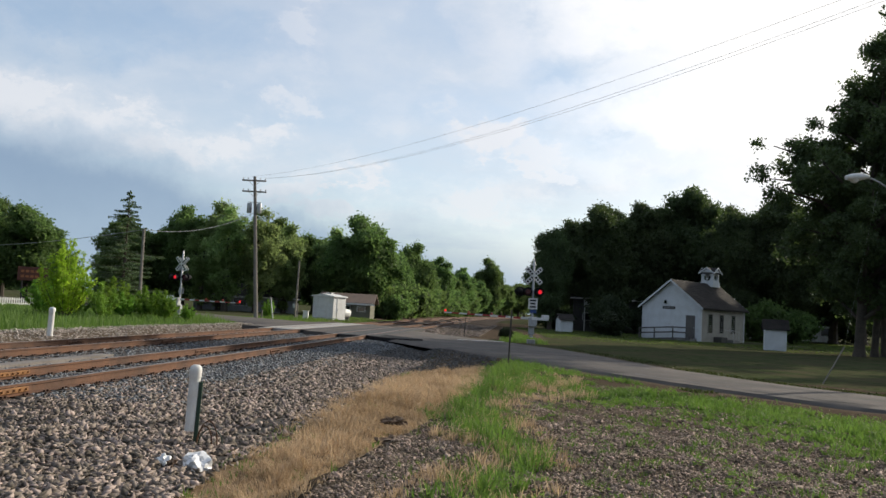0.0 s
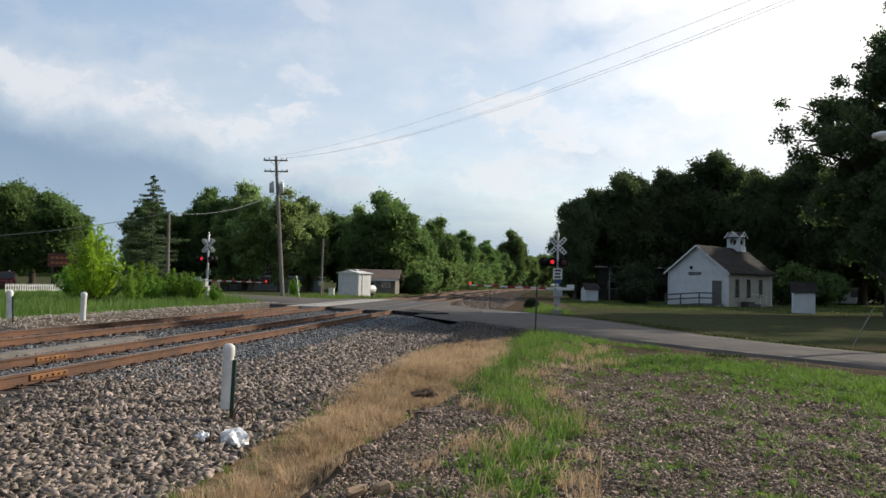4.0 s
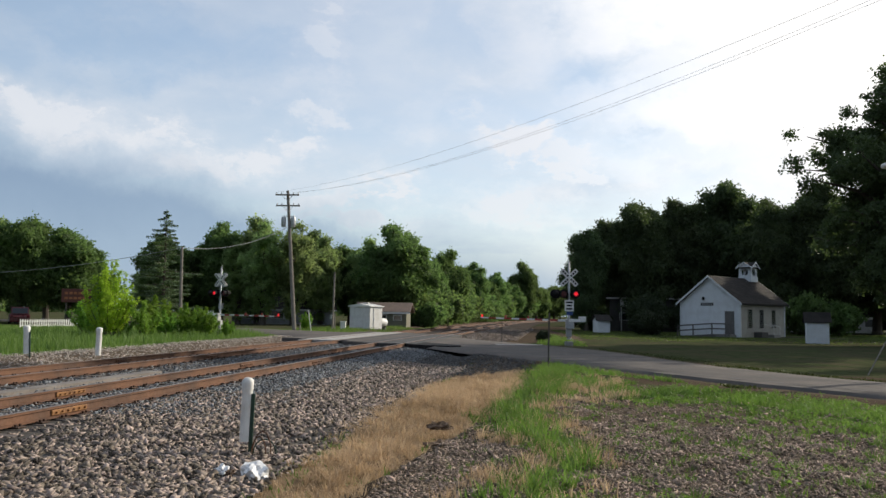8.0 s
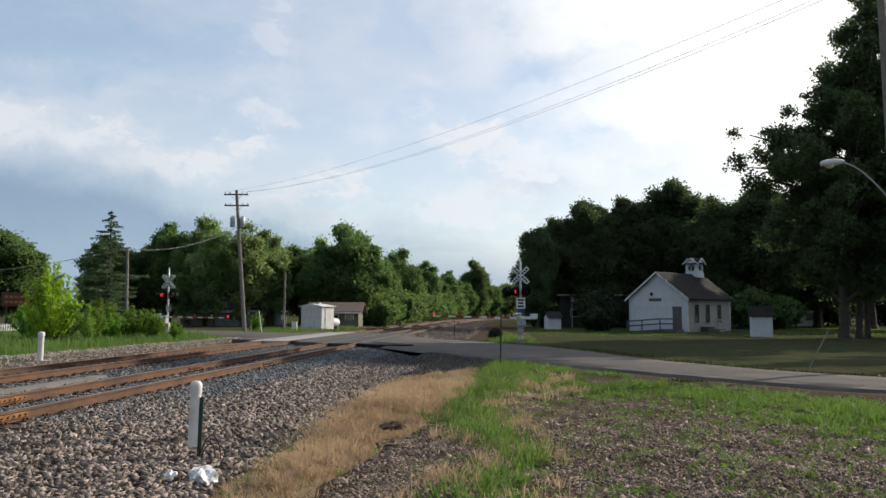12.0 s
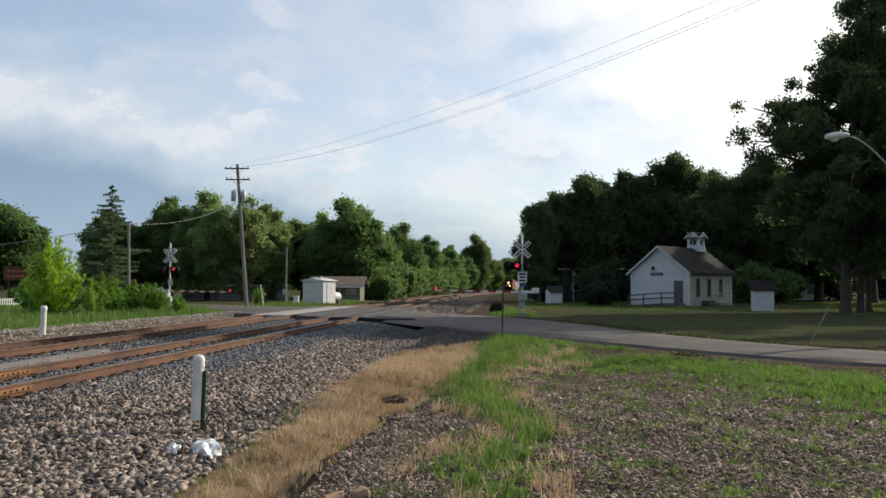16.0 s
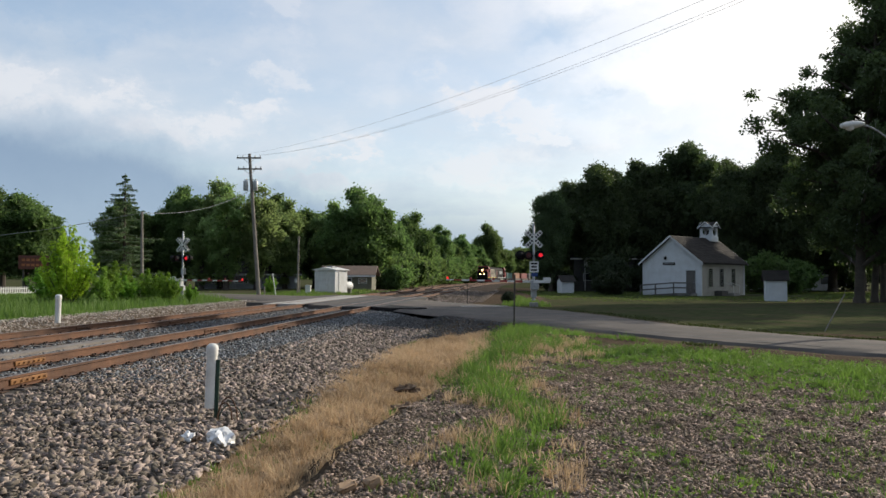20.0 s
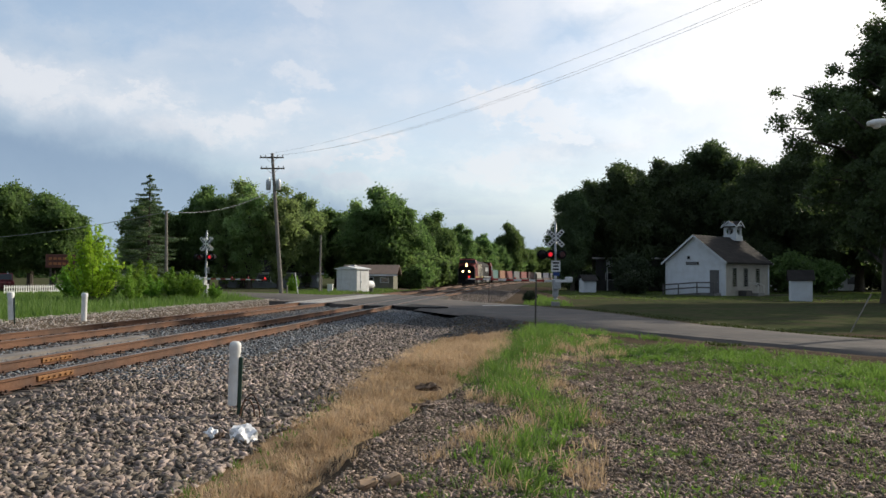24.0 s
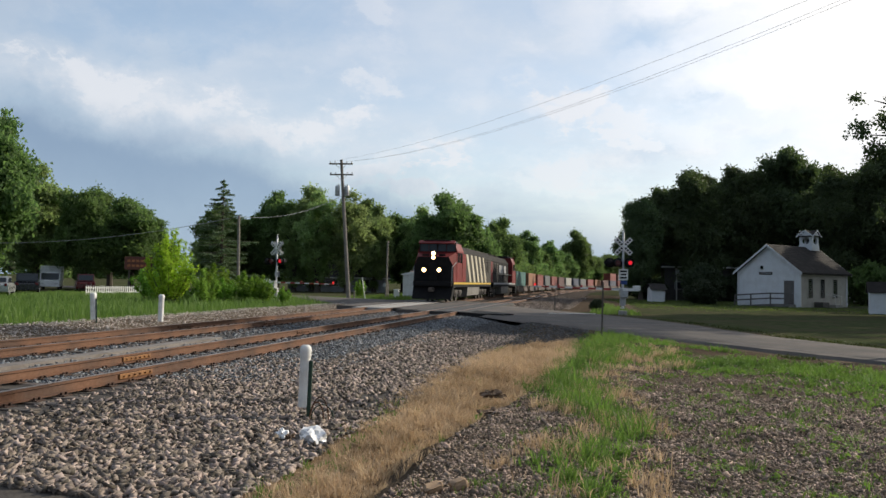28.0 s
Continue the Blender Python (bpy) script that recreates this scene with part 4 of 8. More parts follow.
def crown_mesh(name, lobes, per, size, material, seed, droop=0.0, tight=False):
    """lobes: (n,4) centre and radius. Leaves hang in small flat sprays, thick in the middle of a lobe and loose at its rim."""
    rng = np.random.default_rng(seed)
    vs = []
    for cx, cy, cz, r in lobes:
        k = max(18, int(per * r * r))
        m = k // 9 + 1
        e = rng.normal(0, 1, (m, 3))
        e /= np.linalg.norm(e, axis=1)[:, None]
        far = r * (0.25 + 0.95 * rng.uniform(0, 1, m) ** 0.7) * np.where(rng.uniform(0, 1, m) < 0.18, 1.22, 1.0)
        if tight:
            far = r * 0.95 * rng.uniform(0, 1, m) ** 0.5
        mid = np.array([cx, cy, cz]) + e * far[:, None] * np.array([1, 1, 0.8])
        tilt = 0.35 * e + rng.normal(0, 0.55, (m, 3)) + np.array([0, 0, 0.55])
        tilt /= np.linalg.norm(tilt, axis=1)[:, None]
        i = np.repeat(np.arange(m), 9)[:k]
        off = rng.normal(0, 1, (k, 3)) * (0.11 * r + 1.3 * size)
        off -= tilt[i] * (np.sum(off * tilt[i], axis=1) * 0.75)[:, None]
        # outer sprays trail along their twig
        twig = np.where(far > 0.95 * r, rng.uniform(0.2, 0.5, m) * r, 0.0) * (not tight)
        c = mid[i] + off + e[i] * (twig[i] * rng.uniform(-0.6, 1.0, k))[:, None]
        c[:, 2] -= droop * rng.uniform(0, 1, k) ** 2 * r
        vs.append(leaf_quads(c, tilt[i], size, rng))
    v = np.concatenate(vs)
    f = np.arange(len(v)).reshape(-1, 4)
    return raw_mesh(name, v, f, material)


def lobes_for(seed, n, height, radius, base, lean=0.0, spread=1.0):
    """Lobes of an uneven crown between base and height: boughs of several sizes, deep bays between them."""
    rng = np.random.default_rng(seed)
    out = []
    hh = (height - base) / 2
    ph = rng.uniform(0, 6.28, 4)

    def swell(d):
        a = math.atan2(d[1], d[0])
        return 1 + 0.14 * math.sin(2 * a + ph[0]) + 0.12 * math.sin(5 * a + 3 * d[2] + ph[1]) + 0.10 * math.sin(7 * d[2] + 3 * a + ph[2])
    for i in range(n * 3):
        d = rng.normal(0, 1, 3)
        d /= np.linalg.norm(d)
        k = rng.uniform(0.40, 0.86) * swell(d)
        r = radius * rng.uniform(0.12, 0.25)
        z = base + hh + d[2] * (hh - r * 0.7) * min(1.05, k + 0.15)
        narrow = 0.78 + 0.22 * math.sin(math.pi * min(1.0, max(0.0, (z - base) / (2 * hh))) ** 0.8)
        out.append((d[0] * radius * k * spread * narrow, d[1] * radius * k * spread * narrow, z, r))
    for i in range(max(3, n // 5)):
        out.append((rng.uniform(-0.3, 0.3) * radius, rng.uniform(-0.3, 0.3) * radius, base + hh * rng.uniform(0.6, 1.3), radius * 0.42))
    return np.array(out)


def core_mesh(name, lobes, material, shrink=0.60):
    """Added dark solids, the crown's inner shade put into colour, that stop light from passing straight through."""
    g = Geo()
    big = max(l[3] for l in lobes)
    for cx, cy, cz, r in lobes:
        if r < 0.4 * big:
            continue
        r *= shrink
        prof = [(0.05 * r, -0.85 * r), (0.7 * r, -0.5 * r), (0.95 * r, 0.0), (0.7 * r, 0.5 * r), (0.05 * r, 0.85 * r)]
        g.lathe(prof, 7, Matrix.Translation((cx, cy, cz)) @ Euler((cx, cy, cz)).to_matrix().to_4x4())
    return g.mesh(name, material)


def trunk_mesh(height, r, lobes, seed, limbs=7):
    rng = random.Random(seed)
    g = Geo()
    lean = Vector((rng.uniform(-0.03, 0.03), rng.uniform(-0.03, 0.03), 1))
    pts = [Vector((0, 0, -0.25)), Vector((0, 0, 0.4)), lean * (height * 0.35), lean * (height * 0.7)]
    rad = [r * 1.5, r, r * 0.75, r * 0.3]
    for i in range(3):
        g.tube(pts[i], pts[i + 1], rad[i], rad[i + 1], 9)
    lobes = [l for l in lobes if l[3] > 0.4 * max(m[3] for m in lobes)]
    picks = sorted(range(len(lobes)), key=lambda i: lobes[i][2])[:: max(1, len(lobes) // limbs)]
    for i in picks[:limbs]:
        c = Vector(lobes[i][:3])
        z0 = max(height * 0.16, min(c.z * 0.6, height * 0.6))
        p = lean * z0
        mid = p.lerp(c, 0.5) + Vector((0, 0, 0.05 * height))
        g.tube(p, mid, r * 0.45, r * 0.26, 6)
        g.tube(mid, c, r * 0.26, r * 0.08, 6)
    return g.mesh("trunk", BARK, True)


def broadleaf(seed, height, radius, base, leaf, material, per, n=26, label="", place=(0, 0), name="tree", category="tree", turn=0.0, trunk=0.03, spread=1.0, group="", core=True):
    lob = lobes_for(seed, n, height, radius, base, spread=spread)
    x, y = place
    t = thing(name, label, category, pose(x, y, float(ground_z(x, y)), 0, 0, turn), group)
    part("trunk", trunk_mesh(height, max(0.05, height * trunk), lob, seed), None, t)
    part("crown", crown_mesh("crown", lob, per, leaf, material, seed), None, t)
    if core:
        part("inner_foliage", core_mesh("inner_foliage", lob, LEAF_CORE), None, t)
    return t


def big_oak(seed, label, place, height, reach, trunk, lean=(0, 0), boughs=52, per=620):
    """An old oak: boughs that leave the trunk at every height, each carrying layered clumps of leaves, with gaps between.
    reach: pairs of height and radius; lean: how far the crown's middle drifts at the top."""
    rng = np.random.default_rng(seed)
    zs, rs = [p[0] for p in reach], [p[1] for p in reach]
    lob, g = [], Geo()
    axis = lambda z: Vector((lean[0] * (z / height) ** 1.4, lean[1] * (z / height) ** 1.4, z))
    stations = [-0.25, 0.5, 2.0, 5.0, 9.0, 13.0, height * 0.62, height * 0.8, height * 0.95]
    for i in range(len(stations) - 1):
        ra, rb = (trunk * (1.45 if z < 0 else 1.0 - 0.9 * z / height) for z in stations[i:i + 2])
        g.tube(axis(max(stations[i], 0.0)) + Vector((0, 0, min(stations[i], 0.0))), axis(stations[i + 1]), ra, rb, 10)
    for i in range(boughs):
        z = zs[0] + (zs[-1] - zs[0]) * (i + rng.uniform(0, 1)) / boughs
        a = i * 2.4 + rng.uniform(-0.5, 0.5)
        r = float(np.interp(z, zs, rs)) * rng.uniform(0.78, 1.02)
        root = axis(max(2.4, z - 0.32 * r - rng.uniform(0.3, 1.2)))
        tip = axis(z) + Vector((math.cos(a) * r, math.sin(a) * r, -0.05 * r if z < 9 else 0.0))
        mid = root.lerp(tip, 0.5) + Vector((0, 0, 0.10 * r))
        thick = trunk * 0.10 + 0.012 * r
        g.tube(root, mid, thick * 1.6, thick, 6)
        g.tube(mid, tip, thick, thick * 0.25, 6)
        n = 3 + int(r * 0.9)
        for k in range(n):
            u = 0.30 + 0.66 * (k + rng.uniform(0, 1)) / n
            p = (root.lerp(mid, u * 2) if u < 0.5 else mid.lerp(tip, u * 2 - 1)) + Vector((rng.normal(0, 0.13 * r * u), rng.normal(0, 0.13 * r * u), rng.normal(0.2, 0.45)))
            lob.append((p.x, p.y, p.z, rng.uniform(0.45, 1.0) * (0.75 + 0.04 * r)))
    x, y = place
    t = thing("tree", label, "tree", pose(x, y, float(ground_z(x, y))))
    part("trunk", g.mesh("trunk", BARK, True), None, t)
    part("crown", crown_mesh("crown", np.array(lob), per, 0.105, LEAF_DARK, seed, tight=True), None, t)
    return t


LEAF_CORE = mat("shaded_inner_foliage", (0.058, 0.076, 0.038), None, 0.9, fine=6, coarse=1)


def replant(src, x, y, height, src_height, wide=1.0, turn=0.0, label=""):
    s = height / src_height
    m = Matrix.LocRotScale((x, y, float(ground_z(x, y))), Euler((0, 0, radians(turn))), (s * wide, s * wide, s))
    return tagged(copy_thing(src, m), label)


LEAF_MID = leaf_mat("mid_green_leaves", (0.120, 0.210, 0.036), (0.240, 0.360, 0.072), 0.42)
LAB_WOOD = "leafy green deciduous tree in the tree line behind the crossing"
LAB_YARD = "full-crowned green tree beside the yard"
LAB_GROVE = "tall dark deciduous tree in the grove behind the schoolhouse"


def build_trees():
    # models for the belt of trees; 12 m high, 4.6 m in radius
    a = broadleaf(11, 12, 4.6, 1.6, 0.15, LEAF, 1350, 30, LAB_WOOD, (-11.4, 112), turn=20)
    b = broadleaf(12, 12, 4.0, 1.2, 0.15, LEAF, 1350, 26, LAB_WOOD, (-24.5, 115), turn=70)
    c = broadleaf(13, 12, 4.4, 0.6, 0.15, LEAF, 1300, 30, LAB_WOOD, (-19.6, 121), turn=140)
    d = broadleaf(14, 12, 3.6, 0.8, 0.15, LEAF_HAZE, 1350, 24, LAB_YARD, (-29.2, 105), turn=200)
    g = broadleaf(15, 16, 5.0, 1.8, 0.14, LEAF_DARK, 1500, 34, LAB_GROVE, (30.9, 104), turn=15)
    h = broadleaf(16, 16, 4.6, 1.4, 0.14, LEAF_DARK, 1500, 30, LAB_GROVE, (19.2, 100), turn=80)
    a.scale, b.scale, c.scale, d.scale = (1.2, 1.2, 1.13), (1.15, 1.15, 1.08), (0.98, 0.98, 1.0), (1.0, 1.0, 1.13)
    g.scale, h.scale = (1.1, 1.1, 1.18), (1.0, 1.0, 1.0)

    def put(src, rows, h0, lab):
        sc = src.scale.copy()
        src.scale = (1, 1, 1)
        for x, y, hgt, wide, turn in rows:
            replant(src, x, y, hgt, h0, wide, turn, lab)
        src.scale = sc
    put(a, ((-55.5, 76, 19.0, 0.75, 10), (-46.5, 90, 10.4, 1.2, 50), (-6.9, 151, 13.3, 0.95, 200), (14.9, 288, 20.0, 0.8, 30), (-60, 110, 13, 1.1, 3)), 12, LAB_YARD)
    put(b, ((-34.2, 106, 13.0, 0.85, 130), (-2.4, 186, 13.2, 0.95, 10), (4.2, 232, 13.4, 1.0, 85), (-41, 103, 11.0, 0.9, 250), (-15.5, 126, 11.5, 1.0, 180), (-70, 95, 12, 1.1, 180)), 12, LAB_WOOD)
    put(c, ((-50, 86, 11.8, 0.8, 20), (-38.2, 108, 10.6, 0.95, 20), (-5.0, 172, 10.5, 1.1, 220), (0.5, 212, 11, 1.1, 40), (9.0, 262, 11.5, 1.2, 300), (-28, 122, 11.5, 1.1, 15), (22, 330, 14, 1.3, 90), (31, 352, 15, 1.2, 40), (25, 347, 14, 1.2, 130), (37, 388, 16, 1.2, 250), (-9, 138, 11, 0.9, 8), (48, 114, 11, 1.2, 8), (56, 118, 11, 1.2, 98), (41, 116, 11, 1.2, 198)), 12, LAB_WOOD)
    airy = broadleaf(17, 13, 3.3, 1.0, 0.13, LEAF_HAZE, 800, 22, "tall feathery tree with an open tufted top", (-27.3, 101), turn=40, core=False, spread=1.0)
    replant(airy, -23.4, 100.5, 12.9, 13, 0.95, 150)
    replant(airy, -31.0, 103, 10.5, 13, 1.1, 250)
    put(d, ((-22, 111, 11.8, 0.9, 10), (-57, 88, 14.0, 1.0, 100), (-44, 110, 10.0, 1.2, 60), (-16.5, 116, 12.0, 0.9, 310)), 12, LAB_YARD)
    # The last two trees are added behind the oaks only to shade the schoolhouse.
    put(g, ((24.8, 103, 16.3, 0.9, 120), (38.9, 96, 17.2, 0.95, 220), (36.5, 106, 17.0, 0.9, 20), (28, 112, 17, 1.0, 270), (49, 104, 17, 1.1, 45), (57, 112, 15, 1.0, 145), (50, 93, 20, 1.0, 245), (54, 87, 19, 0.9, 95)), 16, LAB_GROVE)
    put(h, ((12.2, 96, 12.2, 0.72, 10), (16.0, 104, 14.2, 0.9, 140), (33.5, 96, 15.0, 0.9, 200), (22.0, 110, 16.0, 1.0, 260), (41, 104, 17, 1.0, 40), (15.5, 120, 13.0, 1.0, 77), (17.6, 141, 12.5, 0.9, 17), (20.5, 166, 13, 0.9, 97), (24, 192, 13.5, 0.9, 177), (30, 232, 14, 1.0, 257), (38, 285, 15, 1.0, 27), (44, 330, 16, 1.0, 127)), 16, LAB_GROVE)
    # old oaks on the school lawn
    big_oak(21, "huge dark old oak spreading over the school lawn", (28.2, 56.0), 22, ((4.2, 4.5), (7, 7.0), (10, 7.9), (12.6, 8.0), (14.6, 6.9), (17.5, 3.4), (20, 2.2), (22, 0.8)), 0.36, (2.0, 0.5), 46)
    tall = big_oak(22, "tall dark old oak with an open crown beside the road", (29.75, 57.0), 29, ((4.4, 4.6), (8, 7.2), (12, 7.2), (16, 6.0), (19, 4.8), (21.6, 3.7), (25, 2.6), (28, 1.0)), 0.25, (4.6, 1.0), 50)
    slim = big_oak(23, "slender dark oak between the two old ones", (30.9, 58.0), 20, ((5, 3.0), (9, 5.0), (13, 5.0), (17, 3.4), (20, 1.0)), 0.20, (0.5, 2.0), 28)
    # Two added oaks, outside or hidden from the view, only to cast shade.
    replant(tall, 45.5, 63.5, 28, 29, 1.1, 300, "unseen tall oak added to shade the crossing and lawn")
    replant(tall, 46.0, 47.0, 20, 29, 1.2, 90, "unseen broad oak added to shade the lawn beside the road")
    # undergrowth along the wood
    s = broadleaf(31, 3.4, 2.4, 0.1, 0.16, LEAF, 900, 16, "rounded green bush at the edge of the wood", (-7.2, 112), "bush", "bush", trunk=0.02, group="bushes at the wood's edge")
    rr = random.Random(12)
    for i in range(27):
        y = 113 + 5.2 * i
        x = -18.2 - rr.uniform(0, 2.5) + y * TURN + max(y - CURVE_Y, 0) ** 2 / (2 * CURVE_R)
        h, wide = rr.uniform(2.0, 4.2) + 0.012 * y, rr.uniform(0.8, 1.1)
        replant(s, x - max(0.0, h * wide * 0.75 - 3.0), y, h, 3.4, wide, rr.uniform(0, 360))
    for x, y, hgt, wide, tn in ((-8, 118, 4.5, 1.0, 60), (-6.8, 132, 5.0, 1.0, 130), (-6.4, 146, 6.0, 1.0, 190), (-5.4, 160, 6.2, 1.0, 80), (-4.2, 178, 6.4, 1.1, 33), (-1.4, 205, 7.5, 1.1, 10), (3.0, 240, 8.5, 1.2, 10), (12.0, 290, 9.5, 1.3, 10), (19, 135, 4.5, 1.2, 55), (-12, 124, 5, 1.2, 9)):
        replant(s, x, y, hgt, 3.4, wide, tn)
    dark = broadleaf(32, 3.6, 2.6, 0.0, 0.12, LEAF_SHRUB, 1500, 18, "dense dark rounded shrub on the school lawn", (24.5, 99.0), "shrub", "shrub", trunk=0.02)
    replant(dark, 15.8, 79, 2.3, 3.6, 1.15, 70, "dense dark rounded shrub on the school lawn")
    replant(dark, 18.6, 91.5, 4.2, 3.6, 0.8, 20)
    replant(s, 34.0, 88, 4.4, 3.4, 0.8, 70, "sunlit green bush behind the outhouse")
    replant(s, 38.0, 89, 3.6, 3.4, 0.9, 170, "sunlit green bush behind the outhouse")
    for x, y, hgt, tn in ((50, 123, 6.5, 20), (59, 124, 7.0, 80), (68, 122, 7.0, 150), (77, 118, 7.0, 33)):
        replant(dark, x, y, hgt, 3.6, 1.1, tn, "dark shrub at the back of the lawn")
    replant(dark, 13.0, 99, 2.6, 3.6, 1.2, 170)
    # bright young trees and bushes beyond the tracks
    stem_tree(41, "bright yellow-green young tree in the weeds", (-21.9, 47), 5.2, 1.75, 26, 0.062, LEAF_BRIGHT, "young_tree", "tree")
    stem_tree(42, "small bright green sapling in the weeds", (-19.4, 46.5), 2.9, 1.0, 12, 0.06, LEAF_MID, "young_tree", "tree")
    bush = stem_tree(43, "low green bush in the weeds beyond the tracks", (-18.6, 51.0), 2.3, 1.25, 17, 0.062, LEAF_MID, "bush", "bush")
    for x, y, hgt, wide, tn in ((-20.6, 50.5, 2.8, 1.0, 40), (-17.4, 50.4, 2.1, 0.9, 100), (-24.3, 50.0, 2.6, 1.1, 160), (-22.3, 49.5, 2.0, 1.2, 220), (-19.5, 49.6, 1.8, 1.1, 10), (-16.6, 52.4, 1.3, 1.0, 70)):
        replant(bush, x, y, hgt, 2.3, wide, tn)
    replant(dark, 3.9, 51.5, 0.8, 3.6, 0.9, 50, "low dark bush behind the crossing signal")
    replant(bush, -16.9, 78, 1.9, 2.3, 0.9, 10, "round green bush beside the road")


def stem_tree(seed, label, place, height, radius, stems, leaf, material, name, category):
    """A young tree or bush of many thin stems that fan upwards, feathered with leaves, with a ragged spiky outline."""
    rng = np.random.default_rng(seed)
    g, cs, ns = Geo(), [], []
    for i in range(stems):
        a = rng.uniform(0, 6.283)
        out = radius * math.sqrt(rng.uniform(0.0, 1.0))
        top = height * (1.0 - 0.50 * (out / radius) ** 1.6) * rng.uniform(0.72, 1.0)
        root = np.array([math.cos(a), math.sin(a), 0]) * 0.12 * radius * rng.uniform(0, 1) + np.array([0, 0, -0.1])
        tip = np.array([math.cos(a) * out, math.sin(a) * out, top])
        bend = np.array([math.cos(a) * out * 0.75, math.sin(a) * out * 0.75, top * 0.5])
        line = [(1 - u) ** 2 * root + 2 * u * (1 - u) * bend + u * u * tip for u in np.linspace(0, 1, 9)]
        for p, q, k in zip(line[:-1], line[1:], range(8)):
            g.tube(tuple(p), tuple(q), 0.028 * (1 - k / 9) * height / 4, 0.028 * (1 - (k + 1) / 9) * height / 4, 5, False)
        twigs = int(15 + 8 * top)
        for k in range(twigs):
            u = 0.12 + 0.88 * rng.uniform(0, 1) ** 0.8
            base = (1 - u) ** 2 * root + 2 * u * (1 - u) * bend + u * u * tip
            b = rng.uniform(0, 6.283)
            ln = (0.10 + 0.26 * (1 - u)) * radius * rng.uniform(0.5, 1.2)
            d = np.array([math.cos(b), math.sin(b), rng.uniform(0.3, 1.3)])
            n = int(10 + 26 * ln)
            w = rng.uniform(0, 1, (n, 1))
            cs.append(base + d * ln * w + rng.normal(0, 0.045, (n, 3)))
            ns.append(np.tile(d * 0.4 + np.array([0, 0, 0.5]), (n, 1)))
    x, y = place
    t = thing(name, label, category, pose(x, y, float(ground_z(x, y))))
    part("trunk", g.mesh("trunk", BARK), None, t)
    v = leaf_quads(np.concatenate(cs), np.concatenate(ns), leaf, rng, 0.55)
    part("foliage", raw_mesh("foliage", v, np.arange(len(v)).reshape(-1, 4), material), None, t)
    return t


def conifer():
    t = thing("spruce", "tall ragged dark spruce in the yard", "tree", pose(-33.7, 85, -0.17))
    rng = np.random.default_rng(5)
    H = 12.6
    g = Geo().tube((0, 0, -0.2), (0, 0, H * 0.5), 0.22, 0.13, 8).tube((0, 0, H * 0.5), (0, 0, H - 0.2), 0.13, 0.02, 8)
    vs = []
    z = 2.2
    while z < H - 0.15:
        for j in range(5 if z < H - 2 else 4):
            zz = z + rng.uniform(-0.2, 0.2)
            r = min(3.1, 0.22 + 0.46 * (H - zz)) * rng.choice([0.45, 0.75, 0.95, 1.15, 1.3], p=[0.15, 0.25, 0.3, 0.2, 0.1])
            a = rng.uniform(0, 6.283)
            d = np.array([math.cos(a), math.sin(a), 0.0])
            side = np.array([-d[1], d[0], 0.0])
            dip = rng.uniform(0.02, 0.28)
            line = [np.array([0, 0, zz]) + d * r * u + np.array([0, 0, -dip * r * u + 0.32 * r * u * u * dip * 2]) for u in (0, 0.35, 0.7, 1.0)]
            for p, q, k in zip(line[:-1], line[1:], range(3)):
                g.tube(tuple(p), tuple(q), 0.034 - 0.009 * k, 0.025 - 0.009 * k, 5, False)
            n = int(14 + 66 * r)
            u = rng.uniform(0.10, 1.0, n) ** 0.75
            w = rng.uniform(-1, 1, n) * (0.16 + 0.17 * r) * (1.1 - u)
            c = np.array([0, 0, zz]) + d[None] * (r * u)[:, None] + side[None] * w[:, None]
            c[:, 2] += -dip * r * u + 0.64 * dip * r * u * u - np.abs(rng.normal(0, 0.10, n)) - 0.25 * np.abs(w)
            vs.append(leaf_quads(c, np.tile(np.array([[0, 0, 1.0]]), (n, 1)), 0.115, rng, 0.32))
        z += 0.40
    part("trunk", g, BARK, t)
    v = np.concatenate(vs)
    part("needles", raw_mesh("needles", v, np.arange(len(v)).reshape(-1, 4), LEAF_PINE), None, t)


def blades(name, x, y, z, h, w, material, seed, bend=0.35, lean=None):
    """Grass blades: thin bent strips of two pieces."""
    rng = np.random.default_rng(seed)
    n = len(x)
    a = rng.uniform(0, 2 * np.pi, n)
    d = rng.uniform(0, 2 * np.pi, n) if lean is None else lean + rng.normal(0, 0.5, n)
    ux, uy = np.cos(a) * w, np.sin(a) * w
    reach = h * bend * rng.uniform(0.2, 1.2, n)
    lx, ly = np.cos(d) * reach, np.sin(d) * reach
    p = np.stack([x, y, z], -1)
    o = np.stack([ux, uy, 0 * ux], -1)
    mid = p + np.stack([lx * 0.35, ly * 0.35, h * 0.6], -1)
    tip = p + np.stack([lx, ly, h * rng.uniform(0.7, 1.0, n)], -1)
    v = np.stack([p - o, p + o, mid + o * 0.8, mid - o * 0.8, tip], 1).reshape(-1, 3)
    i = (np.arange(n) * 5)[:, None]
    f = np.concatenate([i + np.array([[0, 1, 2]]), i + np.array([[0, 2, 3]]), i + np.array([[3, 2, 4]])])
    return raw_mesh(name, v, f, material)


